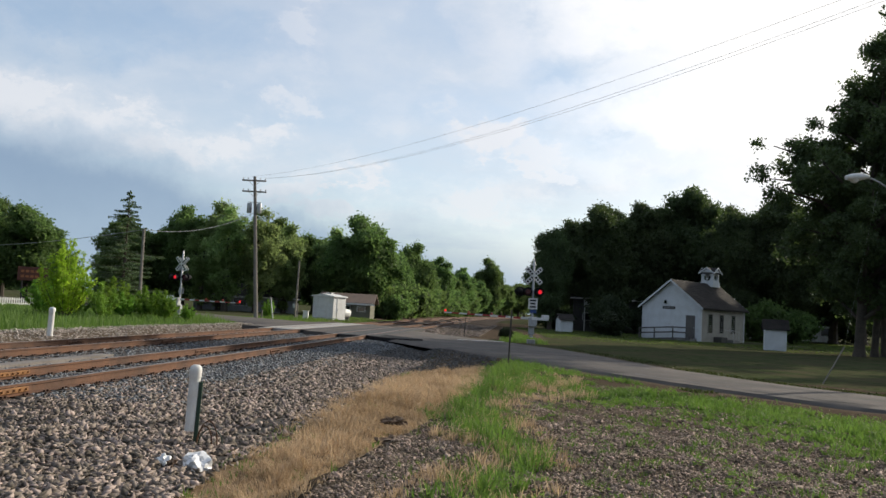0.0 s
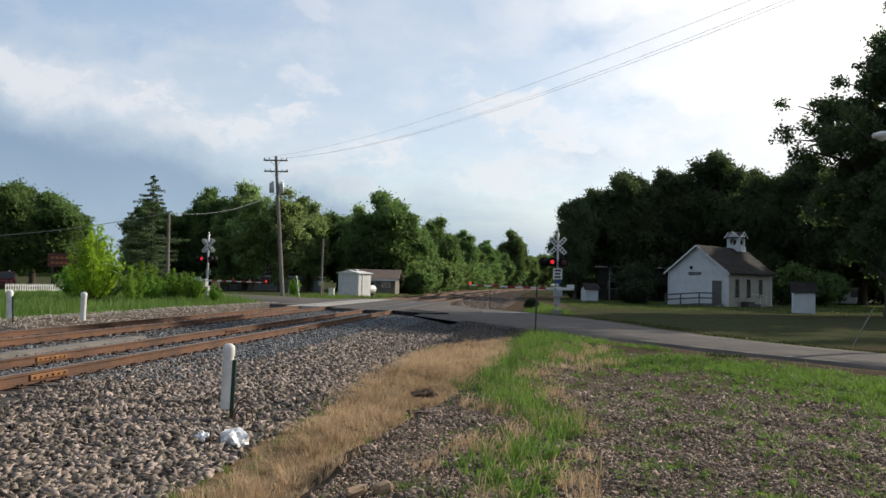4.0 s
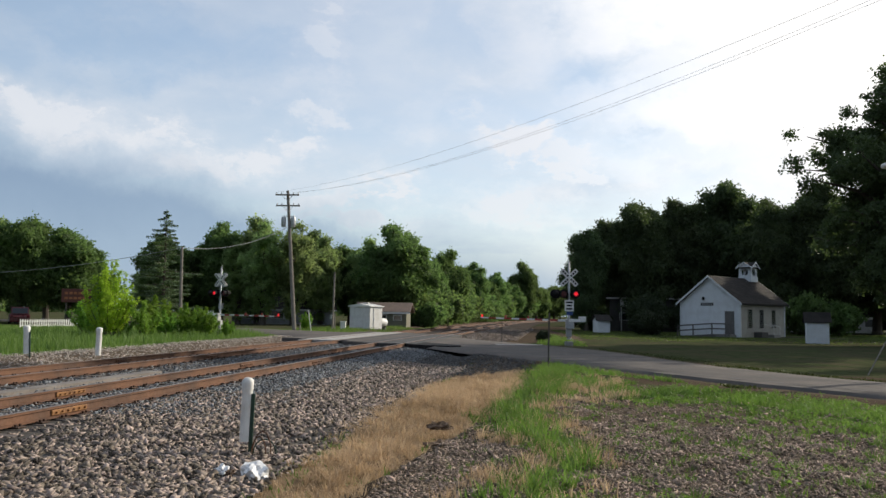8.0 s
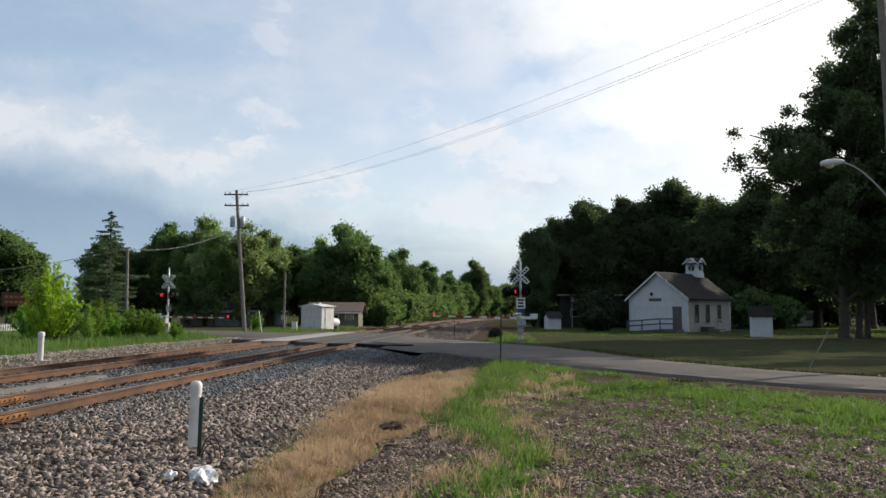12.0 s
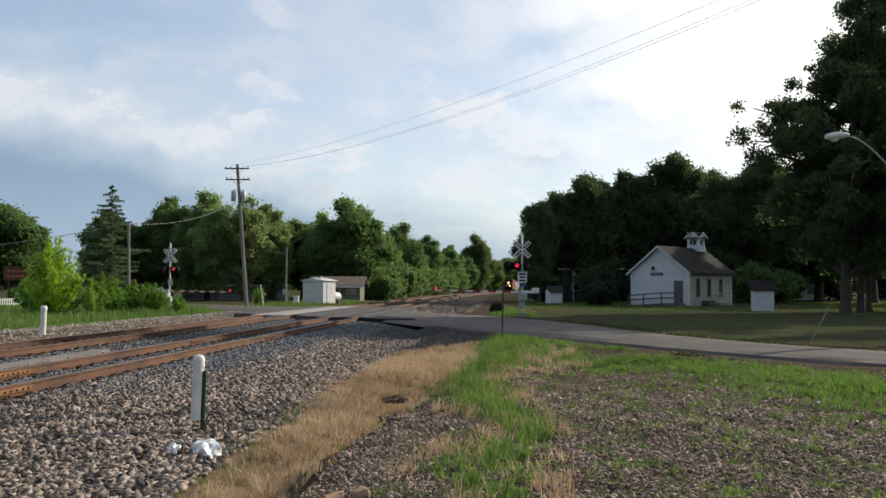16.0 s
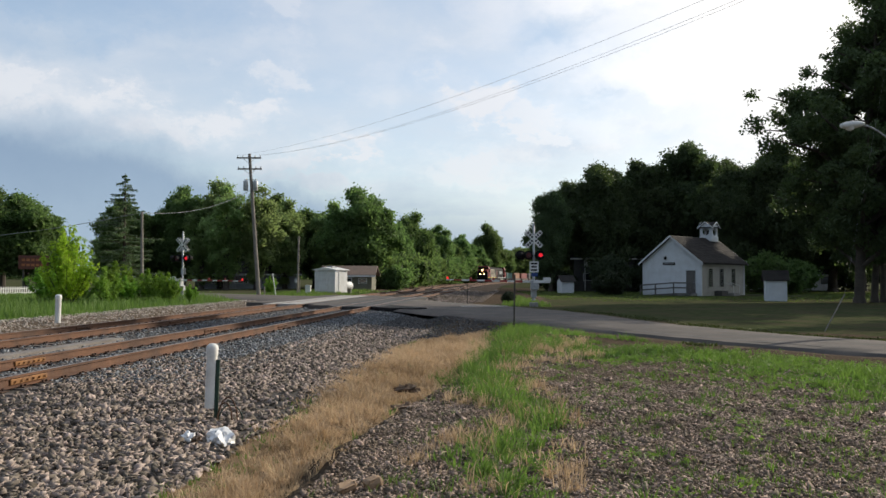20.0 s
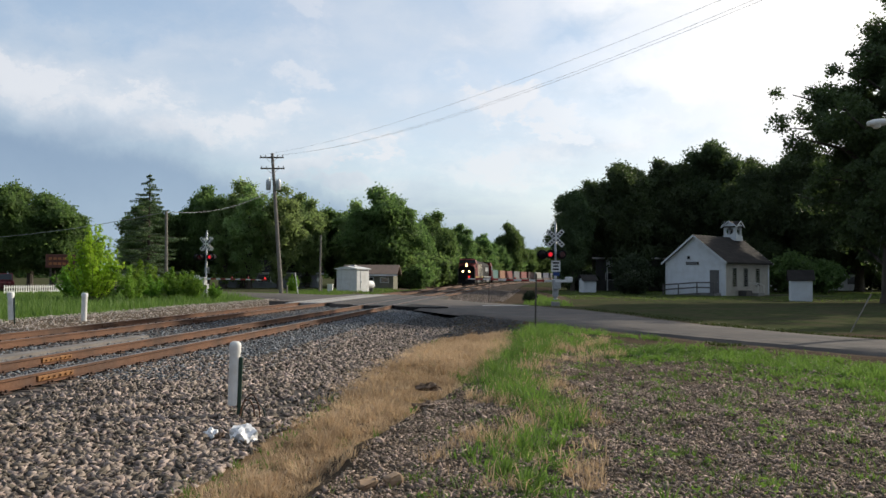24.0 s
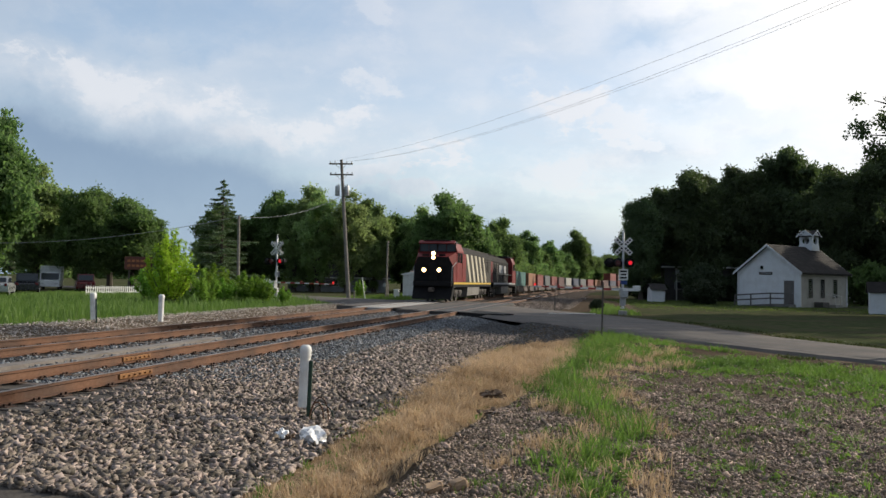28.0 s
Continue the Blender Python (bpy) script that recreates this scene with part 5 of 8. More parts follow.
def tufts(name, x, y, tall, per, wide, material, seed, bend, width=0.004):
    """Tufts of blades that lean out from their roots."""
    rng = np.random.default_rng(seed)
    k = np.repeat(np.arange(len(x)), np.maximum(3, (per * rng.uniform(0.4, 1.5, len(x))).astype(int)))
    a = rng.uniform(0, 2 * np.pi, len(k))
    r = np.abs(rng.normal(0, 1, len(k))) * wide * (0.5 + 2 * tall[k])
    bx, by = x[k] + np.cos(a) * r, y[k] + np.sin(a) * r
    h = tall[k] * rng.uniform(0.35, 1.1, len(k))
    return blades(name, bx, by, ground_z(bx, by) - 0.01, h, width + 0.0016 * np.sqrt(by / 8), material, seed + 1, bend, a)


def patchy(x, y, s, rng, cut):
    return rough(x, y, s) + 0.5 * rough(x + 7, y - 3, s * 2.3) + rng.normal(0, 0.25, len(x)) > cut


def build_grass():
    # green tufts between lot and road
    g = thing("grass", "bright green tufts of grass and weeds on the verge", "grass", kind="stuff")
    rng = np.random.default_rng(91)
    n = 52000
    y = 5.5 + 23 * rng.uniform(0, 1, n) ** 1.15
    x = rng.uniform(-1.5, 16, n)
    d = green_depth(x, y) + 0.38 * rough(x, y, 1.3) + 0.42 * rough(x + 4, y, 2.9) + rng.normal(0, 0.16, n)
    keep = (d > np.where(x > 2.2, 0.05, 0.2)) & (road_gap(x, y) > 0.5) & (rng.uniform(0, 1, n) < 0.30 + 0.6 * np.clip(d, 0, 1)) & (rng.uniform(0, 1, n) < np.interp(y, [6, 12, 22], [1, 0.75, 0.55]))
    x, y, d = x[keep], y[keep], d[keep]
    first = band_depth(x, y, GREEN_BANDS[0][0], GREEN_BANDS[0][1]) > -0.1
    tall = rng.uniform(0.06, 0.16, len(x)) * (0.7 + 0.6 * np.clip(d, 0, 1.2)) * np.where(first, 2.0, 1.15) * (1 + 0.5 * np.clip(rough(x + 3, y, 1.7), -0.7, 1))
    for nm, cut, mt, sd in (("blades", (0, 1), GRASS, 92), ("bright_blades", (1, 2), GRASS_LIGHT, 192)):
        m = (rough(x, y, 2.1) + rng.normal(0, 0.35, len(x)) > 0.25) == (cut[0] == 1)
        part(nm, tufts(nm, x[m], y[m], tall[m], 11, 0.05, mt, sd, 0.8), None, g)
    # scattered weeds on the gravel
    x, y, q, rng = scatter(8000, -1.2, 8.5, 5.6, 18, 93)
    keep = (road_gap(x, y) > 2.0) & (rough(x, y, 1.7) + 0.6 * rough(x, y, 4.1) + rng.normal(0, 0.35, len(x)) > 0.36)
    x, y = x[keep], y[keep]
    part("weeds", tufts("weeds", x, y, rng.uniform(0.04, 0.12, len(x)), 8, 0.07, GRASS, 94, 0.95), None, g)
    x, y, q, rng = scatter(110, 0.0, 6.5, 5.8, 13, 193)
    part("weeds", tufts("weeds", x, y, rng.uniform(0.06, 0.18, len(x)) * rng.uniform(0.5, 1.1, len(x)), 24, 0.09, GRASS, 194, 0.9), None, g)
    # broad-leaved weeds, low rosettes and stalks
    x, y, q, rng = scatter(420, -0.9, 7.5, 5.6, 19, 293, 1.1)
    keep = (road_gap(x, y) > 1.2) & ((rough(x, y, 1.2) + rng.normal(0, 0.4, len(x)) > 0.15) | (green_depth(x, y) > 0.1))
    x, y = x[keep], y[keep]
    k = np.repeat(np.arange(len(x)), rng.integers(10, 34, len(x)))
    hgt = rng.uniform(0.05, 0.20, len(x))[k]
    a, r = rng.uniform(0, 6.283, len(k)), np.abs(rng.normal(0, 0.06, len(k))) + 0.01
    px, py = x[k] + np.cos(a) * r, y[k] + np.sin(a) * r
    c = np.stack([px, py, ground_z(px, py) + hgt * rng.uniform(0.1, 1.0, len(k))], -1)
    v = leaf_quads(c, np.stack([np.cos(a) * 0.5, np.sin(a) * 0.5, np.ones(len(k))], -1), 0.022, rng, 0.5)
    part("leafy_weeds", raw_mesh("leafy_weeds", v, np.arange(len(v)).reshape(-1, 4), GRASS_LIGHT), None, g)
    # dry straw in the ditch
    s = thing("dry_grass", "straw-coloured dead grass in the ditch by the ballast", "dry grass", kind="stuff")
    x, y, q, rng = scatter(17000, -4.5, -0.3, 5.8, 27, 95, 1.2)
    left = np.interp(y, [6, 8.8, 14.4, 18.8, 22.7, 25, 27], [-2.95, -3.05, -3.9, -3.9, -3.4, -2.7, -1.5])
    right = np.interp(y, [6, 9, 12, 14, 19, 30], [-1.85, -1.8, -1.4, -0.95, -0.5, -0.4])
    into = np.minimum(q - left, right - q) + 0.28 * rough(x, y, 1.1) + 0.2 * rough(x, y, 2.9)
    keep = (into + rng.normal(0, 0.16, len(x)) > 0) & (rng.uniform(0, 1, len(x)) < np.clip(0.25 + into * 1.3, 0.12, 1)) & (rng.uniform(0, 1, len(x)) > 0.9 * bare_earth(x, y))
    x, y, q, into = x[keep], y[keep], q[keep], into[keep]
    tall = rng.uniform(0.09, 0.25, len(x)) * (0.75 + 0.65 * np.clip(rough(x, y, 2.6) + 0.5 * rough(x, y, 5.0), -0.7, 1)) * np.clip(0.6 + into, 0.5, 1.1)
    part("blades", tufts("blades", x, y, tall, 10, 0.06, STRAW, 96, 0.95, 0.003), None, s)
    # dead stems among the green and on the lot
    x, y, q, rng = scatter(6000, -1.3, 1.7, 6, 22, 97, 1.1)
    keep = (rough(x, y, 1.9) + rng.normal(0, 0.3, len(x)) > 0.3) & (green_depth(x, y) > -0.6)
    x, y = x[keep], y[keep]
    part("stems", tufts("stems", x, y, rng.uniform(0.08, 0.26, len(x)), 9, 0.06, STRAW, 98, 0.7, 0.003), None, s)
    x, y, q, rng = scatter(2600, -4.3, -1.2, 6.0, 24, 105, 1.1)
    left = np.interp(y, [6, 8.8, 14.4, 18.8, 22.7, 25, 27], [-2.95, -3.05, -3.9, -3.9, -3.4, -2.7, -1.5])
    keep = (rough(x, y, 1.4) + rng.normal(0, 0.35, len(x)) > 0.75) | ((np.abs(q - left - 0.15) < 0.35) & (rng.uniform(0, 1, len(x)) < 0.55))
    x, y = x[keep], y[keep]
    part("green_blades", tufts("green_blades", x, y, rng.uniform(0.05, 0.14, len(x)), 9, 0.06, WEED, 106, 0.8), None, s)
    # rough weeds beyond the far track
    x, y, q, rng = scatter(60000, -50, -18.4, 24, 72, 99)
    keep = (road_gap(x, y) > 1.2) & patchy(x, y, 0.6, rng, -0.6)
    x, y, q = x[keep], y[keep], q[keep]
    w = thing("weeds", "rough green weeds beyond the far track", "weeds", kind="stuff")
    part("blades", blades("blades", x, y, ground_z(x, y) - 0.02, rng.uniform(0.15, 0.62, len(x)) * step(q, -18.2, -20.5) * np.where(q < -34, 0.55, 1.0) * (1 + 0.4 * np.clip(rough(x, y, 0.8), -0.8, 1)), 0.018, WEED, 100), None, w)
    x, y, q, rng = scatter(16000, -1.0, 9.0, 46, 66, 101)
    keep = (road_gap(x, y) > 0.6) & (x < 6 + 0 * y) & (q > -5) & patchy(x, y, 0.7, rng, -0.2)
    x, y = x[keep], y[keep]
    part("verge_blades", blades("verge_blades", x, y, ground_z(x, y) - 0.02, rng.uniform(0.08, 0.4, len(x)), 0.016, WEED, 102), None, w)
    x, y, q, rng = scatter(16000, -24, -14.5, 64, 100, 103)
    keep = (road_gap(x, y) > 0.6) & patchy(x, y, 0.5, rng, -0.2)
    x, y = x[keep], y[keep]
    part("far_blades", blades("far_blades", x, y, ground_z(x, y) - 0.02, rng.uniform(0.08, 0.4, len(x)), 0.025, WEED, 104), None, w)


def lawn_grass():
    """Short mown blades on the school lawn and the road's far verge."""
    rng = np.random.default_rng(111)
    n = 70000
    y = 20 + 44 * rng.uniform(0, 1, n) ** 1.3
    x = 6 + 28 * rng.uniform(0, 1, n) * (y / 50)
    gap = road_gap(x, y)
    keep = (gap > 0.3) & (gap < 1.6) & (x > 4.5) & patchy(x, y, 0.9, rng, -0.2)
    x, y, gap = x[keep], y[keep], gap[keep]
    w = thing("lawn", "short mown lawn with worn brown patches by the schoolhouse", "lawn", kind="stuff")
    part("blades", blades("blades", x, y, ground_z(x, y) - 0.01, rng.uniform(0.015, 0.045, len(x)) * np.where(gap < 1.2, 2.6, 1.0), 0.012 + 0.0004 * y, LAWN, 112, 0.8), None, w)
    # longer grass under the oaks and behind the schoolhouse, sunlight put into its brighter colour
    n = 46000
    y = 52 + 44 * rng.uniform(0, 1, n) ** 0.8
    x = 8 + 42 * rng.uniform(0, 1, n)
    keep = (road_gap(x, y) > 1.5) & (rng.uniform(0, 1, n) < step(y + 4 * rough(x, y, 0.12), 55, 74)) & patchy(x, y, 0.35, rng, -0.35) & (np.abs((x - 27.4) + (y - 79.3)) + np.abs((x - 27.4) - (y - 79.3)) > 12)
    x, y = x[keep], y[keep]
    part("long_blades", blades("long_blades", x, y, ground_z(x, y) - 0.01, rng.uniform(0.04, 0.13, len(x)), 0.03, LAWN_LIT, 114, 0.7), None, w)


LAWN_LIT = leaf_mat("lit_lawn_grass_blades", (0.075, 0.115, 0.036), (0.135, 0.180, 0.062), 0.42, 0.1)
LAWN = leaf_mat("mown_grass_blades", (0.056, 0.070, 0.028), (0.098, 0.108, 0.046), 0.2, 0.1)
lawn_grass()
GRASS_LIGHT = leaf_mat("sunny_grass_blades", (0.100, 0.168, 0.042), (0.195, 0.278, 0.088), 0.46, 0.1)
build_trees()
conifer()
build_grass()


def far_woods():
    rng = np.random.default_rng(8)
    rows = []
    for i in range(240):
        a = radians(rng.uniform(-75, 75))
        r = rng.uniform(360, 470)
        x, y = math.sin(a) * r, math.cos(a) * r
        q = float(lane_q(x, y))
        if -40 < q < 15:
            continue
        h = rng.uniform(8, 15)
        for k in range(3):
            rows.append((x + rng.uniform(-5, 5), y + rng.uniform(-5, 5), rng.uniform(0.25, 0.8) * h, h * rng.uniform(0.3, 0.42)))
    w = thing("far_woods", "distant green woods on the horizon", "woods", kind="stuff")
    part("foliage", crown_mesh("foliage", np.array(rows), 9, 1.1, LEAF, 9), None, w)
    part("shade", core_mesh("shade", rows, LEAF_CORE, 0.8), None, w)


far_woods()


def strand(points, r, n=6):
    """One unbroken round strand through the points."""
    g, pts, fs = Geo(), [], []
    for i, p in enumerate(points):
        d = (points[min(i + 1, len(points) - 1)] - points[max(i - 1, 0)]).normalized()
        q = d.to_track_quat("Z", "Y")
        pts += [p + q @ Vector((r * math.cos(2 * math.pi * k / n), r * math.sin(2 * math.pi * k / n), 0)) for k in range(n)]
    for i in range(len(points) - 1):
        for k in range(n):
            j = (k + 1) % n
            fs.append((i * n + k, i * n + j, (i + 1) * n + j, (i + 1) * n + k))
    return g.poly(pts, fs)


# ---- beside the near track ----
def marker_post(x, y, z, h, r, label, stake=True, lean=(0, 0), foot=0.05):
    t = thing("marker_post", label, "marker post", pose(x, y, z, lean[0], lean[1], 0), "white marker posts along the tracks")
    part("tube", Geo().lathe([(r, foot), (r, h - 0.10)], 18), PVC, t, smooth=True)
    part("cap", Geo().lathe([(r * 1.13, h - 0.13), (r * 1.13, h - 0.03), (r * 1.0, h), (r * 0.6, h + 0.025), (0.005, h + 0.03)], 18), PVC, t, smooth=True)
    if stake:
        g = Geo().box((r * 1.25, -r * 0.3, (h - 0.14) / 2 - 0.16), (0.05, 0.03, h + 0.10), bev=0.006)
        part("stake", g, GREENMETAL, t, "dark green steel stake")
    return t


mp = marker_post(-3.12, 10.75, -0.36, 0.95, 0.070, "white plastic marker post with a cap and green steel stake", True, (0, 1.5), 0.14)
for i, h in enumerate((0.16, 0.20, 0.13)):
    # old cable looping out of the tube's foot
    loop = [Vector((0.11 + 0.14 * (1 - math.cos(math.pi * k / 12)) * (0.7 + 0.2 * i), -0.05 + 0.05 * i, -0.02 + h * 1.5 * math.sin(math.pi * k / 12))) for k in range(13)]
    g = strand(loop, 0.008)
    part("cable", g, RUST if i != 2 else GREENMETAL, mp, "looped old cable")
marker_post(-14.45, 30.3, -0.30, 1.08, 0.105, "white plastic marker post beyond the far track", False, (0, 1.0))
marker_post(-15.5, 27.3, -0.36, 1.22, 0.105, "white plastic marker post on a stake beyond the far track", True, (0, -2.5), 0.30)


def crumple(name, label, category, x, y, z, sx, sy, sz, material, seed, jag=0.3, n=3):
    bm = bmesh.new()
    bmesh.ops.create_icosphere(bm, subdivisions=n, radius=0.5)
    rng = random.Random(seed)
    ph = [rng.uniform(0, 6) for _ in range(6)]
    for v in bm.verts:
        k = 1 + jag * (math.sin(v.co.x * 9 + ph[0]) * math.sin(v.co.y * 11 + ph[1]) + 0.7 * math.sin(v.co.z * 13 + ph[2]) * math.sin(v.co.x * 17 + ph[3])) + rng.uniform(-1.0, 1.0) * jag
        v.co = Vector((v.co.x * k * sx, v.co.y * k * sy, max(-0.25, v.co.z * k) * sz))
    me = bpy.data.meshes.new(name)
    bm.to_mesh(me)
    bm.free()
    me.materials.append(material)
    ob = new(name, me)
    ob.matrix_basis = pose(x, y, z, 0, 0, seed * 37)
    return tagged(ob, label, category)


crumple("plastic_bag", "crumpled white plastic bag lying on the ballast", "bag", -2.66, 9.62, -0.415, 0.46, 0.32, 0.27, BAG, 3, 0.17, 3)
crumple("plastic_bag", "small torn piece of white plastic on the ballast", "bag", -3.02, 9.55, -0.38, 0.20, 0.15, 0.15, BAG, 4, 0.17, 3)
crumple("turf_clod", "brown clod of earth beside the plastic bag", "clod", -2.88, 9.42, -0.385, 0.15, 0.12, 0.10, CLOD, 8, 0.3)
crumple("turf_clod", "dark lump of turf at the ditch's edge", "clod", -0.66, 13.2, -0.31, 0.34, 0.22, 0.15, CLOD, 5, 0.32)
crumple("turf_clod", "dark lump of soil at the ditch's edge", "clod", -0.52, 10.8, -0.22, 0.44, 0.22, 0.12, CLOD, 6, 0.35)


def chunk(x, y, z, s, turn, seed, label):
    rng = random.Random(seed)
    g = Geo().box((0, 0, 0), s, bev=0.02)
    g.v = [(a + rng.uniform(-0.012, 0.012), b + rng.uniform(-0.012, 0.012), c + rng.uniform(-0.012, 0.012)) for a, b, c in g.v]
    ob = new("wood_chunk", g.mesh("wood_chunk", WOOD))
    ob.matrix_basis = pose(x, y, z, 6, -9, turn)
    tagged(ob, label, "wood")


chunk(-0.60, 6.5, -0.13, (0.14, 0.11, 0.09), 25, 1, "splintered light-brown block of wood on the gravel")
chunk(-0.80, 6.42, -0.14, (0.17, 0.10, 0.07), 40, 2, "greyish broken block of wood on the gravel")


def thin_post(x, y, h, label, material=DARKSTEEL, top=None):
    t = thing("steel_post", label, "post", pose(x, y, float(ground_z(x, y)), 0, 1.0, 15))
    g = Geo().box((0, 0, h / 2 - 0.15), (0.045, 0.012, h + 0.3)).box((0, 0.012, h / 2 - 0.15), (0.012, 0.03, h + 0.3))
    part("channel", g, material, t)
    if top:
        part("back_of_sign", Geo().box((0, -0.02, h - top / 2), (top, 0.006, top), bev=0.002), ALU, t)
    return t


thin_post(1.98, 24.4, 1.72, "thin rusty steel post in the tall grass")
thin_post(1.40, 56.5, 1.5, "thin dark steel post beside the rails")
thin_post(-18.9, 55.2, 0.95, "short rusty post beside the signal", RUST)


# ---- crossing signals ----
LAMPS = []


def crossing_signal(x, y, z, turn, arm_len, arm_up, arm_side, label, phase, period, plate=True, pair=(-0.34, 0.34)):
    """Mast with crossbuck, two pairs of red lamps, and a lowered striped gate arm. It faces local -y; the arm goes to arm_side."""
    t = thing("crossing_signal", label, "crossing signal", pose(x, y, z, 0, 0, turn), "signals at the level crossing")
    part("foundation", Geo().box((0, 0, 0.05), (0.42, 0.42, 0.28), bev=0.03), CONCRETE, t)
    part("mast", Geo().lathe([(0.13, 0.30), (0.13, 0.36), (0.066, 0.42), (0.066, 4.55), (0.03, 4.62), (0.04, 4.70), (0.005, 4.76)], 14), ALU, t, smooth=True)
    part("junction_box", Geo().box((0, 0.02, 0.72), (0.30, 0.26, 0.52), bev=0.02), ALU, t)
    for s in (1, -1):
        m = pose(0, -0.10 - 0.02 * (s > 0), 3.78, 0, 0, 0) @ Matrix.Rotation(radians(45 * s), 4, "Y")
        blade = part("crossbuck_blade", Geo().box((0, 0, 0), (1.22, 0.015, 0.23), bev=0.004), WHITE, t, at=m)
        for k in range(7):
            if abs(k - 3) < 1:
                continue
            part("lettering_bar", Geo().box((-0.48 + 0.16 * k, -0.011, 0), (0.10, 0.004, 0.12)), BLACK, blade)
        m2 = pose(0, 0.12 + 0.02 * (s > 0), 3.78, 0, 0, 0) @ Matrix.Rotation(radians(45 * s), 4, "Y")
        part("crossbuck_back", Geo().box((0, 0, 0), (1.22, 0.015, 0.23), bev=0.004), ALU, t, at=m2)
    part("lamp_crossarm", Geo().tube((-0.75, -0.02, 2.86), (0.45, -0.02, 2.86), 0.04, n=10), BLACK, t)
    for k, (lx, ly, ang) in enumerate(((pair[0], -0.16, 0), (pair[1], -0.16, 0), (-0.62, 0.14, -75), (-0.80, -0.02, 195), (0.34, 0.16, 180), (-0.20, 0.20, 180))):
        m = pose(lx, ly, 2.86, 0, 0, ang)
        disc = part("lamp_background", Geo().tube((0, 0.0, 0), (0, 0.03, 0), 0.255, n=24), BLACK, t, at=m)
        part("lamp_housing", Geo().lathe([(0.17, 0), (0.19, 0.12), (0.10, 0.26), (0.05, 0.30)], 16, pose(0, 0.02, 0, -90, 0, 0)), BLACK, disc, smooth=True)
        hood = Geo()
        pts, fs = [], []
        for i in range(13):
            a = radians(-20 + 220 * i / 12)
            for yy, r in ((0.0, 0.17), (-0.28, 0.175)):
                pts.append((r * math.cos(a), yy, r * math.sin(a)))
                pts.append(((r + 0.008) * math.cos(a), yy, (r + 0.008) * math.sin(a)))
        for i in range(12):
            b = i * 4
            fs += [(b, b + 4, b + 6, b + 2), (b + 1, b + 3, b + 7, b + 5), (b + 2, b + 6, b + 7, b + 3)]
        part("lamp_hood", hood.poly(pts, fs), BLACK, disc)
        if k in (0, 1, 4, 5):
            # added turning disc that imitates the flashing: a glowing face and a dark red back
            fm = pose(lx, ly, 2.86, 0, 0, ang) @ pose(0, -0.165, 0)
            flipper = part("lamp_reflector", Geo().tube((0, 0.0, 0), (0, 0.012, 0), 0.152, n=20), REDLENS, t, "red lamp that flashes", at=fm)
            part("lit_face", Geo().tube((0, -0.008, 0), (0, -0.001, 0), 0.115, n=20), REDGLOW, flipper)
            LAMPS.append((flipper, fm, phase + (0.0 if k in (1, 5) else 0.5 * period), period))
        else:
            part("lens", Geo().tube((0, -0.03, 0), (0, -0.004, 0), 0.152, n=20), REDLENS, disc)
    if plate:
        p = part("sign_plate", Geo().box((0, -0.11, 2.20), (0.52, 0.01, 0.62), bev=0.003), WHITE, t, "white sign plate with dark lettering bars")
        for r, w in enumerate((0.36, 0.30, 0.36)):
            part("lettering_bar", Geo().box((0, -0.119, 2.38 - 0.18 * r), (w, 0.004, 0.09)), BLACK, p)
        part("blue_plate", Geo().box((0.03, -0.10, 1.76), (0.36, 0.01, 0.20), bev=0.003), BLUE, t, "small blue notice plate")
    else:
        part("sign_plate", Geo().box((-0.05, 0.13, 1.95), (0.42, 0.01, 0.42), bev=0.003), ALU, t)
    # gate mechanism, counterweights and arm
    gm = part("gate_mechanism", Geo().box((0, -0.30, 1.18), (0.44, 0.40, 0.56), bev=0.04), ALU, t)
    part("cover_bolt", Geo().tube((0, -0.50, 1.18), (0, -0.535, 1.18), 0.06, n=10), GALV, gm)
    s = -1 if arm_side < 0 else 1
    for yy in (-0.56, -0.04):
        w = Geo()
        w.box((-s * 0.36, yy, 1.36), (0.95, 0.03, 0.15), pose(0, 0, 0), bev=0.01)
        part("support_arm", w, WHITE, t)
        part("counterweight", Geo().box((-s * 0.70, yy, 1.46), (0.34, 0.09, 0.28), Matrix.Translation((0, 0, 0)), bev=0.04), WHITE, t, "white counterweight")
    arm = thing("gate_arm", "", "")
    arm.parent = t
    arm.matrix_basis = pose(s * 0.25, -0.30, 1.36, 0, -s * arm_up, 0)
    del_keys = [k for k in ("label", "category") if k in arm]
    for k in del_keys:
        del arm[k]
    n = max(6, int(arm_len / 0.41))
    L = arm_len / n
    for i in range(n):
        h = 0.115 - 0.05 * i / n
        part("stripe", Geo().box((s * (i + 0.5) * L, 0, 0), (L, 0.03, h), bev=0.003), WHITE if i % 2 == 0 else REDPAINT, arm)
    for f in (0.44, 0.71, 0.985):
        part("gate_lamp", Geo().lathe([(0.055, -0.01), (0.06, 0.02), (0.05, 0.11), (0.02, 0.13)], 10, Matrix.Translation((s * arm_len * f, 0, 0.05))), GATEGLOW if f > 0.9 else REDPAINT, arm, "small red gate lamp")
    return t


crossing_signal(4.92, 46.4, -0.10, 4, 4.75, 1.2, -1, "aluminium crossing signal with flashing red lamp and lowered gate arm", 5.27, 1.122)
crossing_signal(-18.25, 56.3, -0.12, -22, 5.0, -0.6, 1, "aluminium crossing signal beyond the tracks with lowered gate", 0.04, 1.262, plate=False, pair=(-0.28, 0.54))


# ---- poles and wires ----
def wire(a, b, sag, r, name="wire", parent=None, label="", n=18):
    a, b = Vector(a), Vector(b)
    g = strand([a.lerp(b, i / n) - Vector((0, 0, sag * 4 * (i / n) * (1 - i / n))) for i in range(n + 1)], r)
    return part(name, g, WIRE, parent, label)


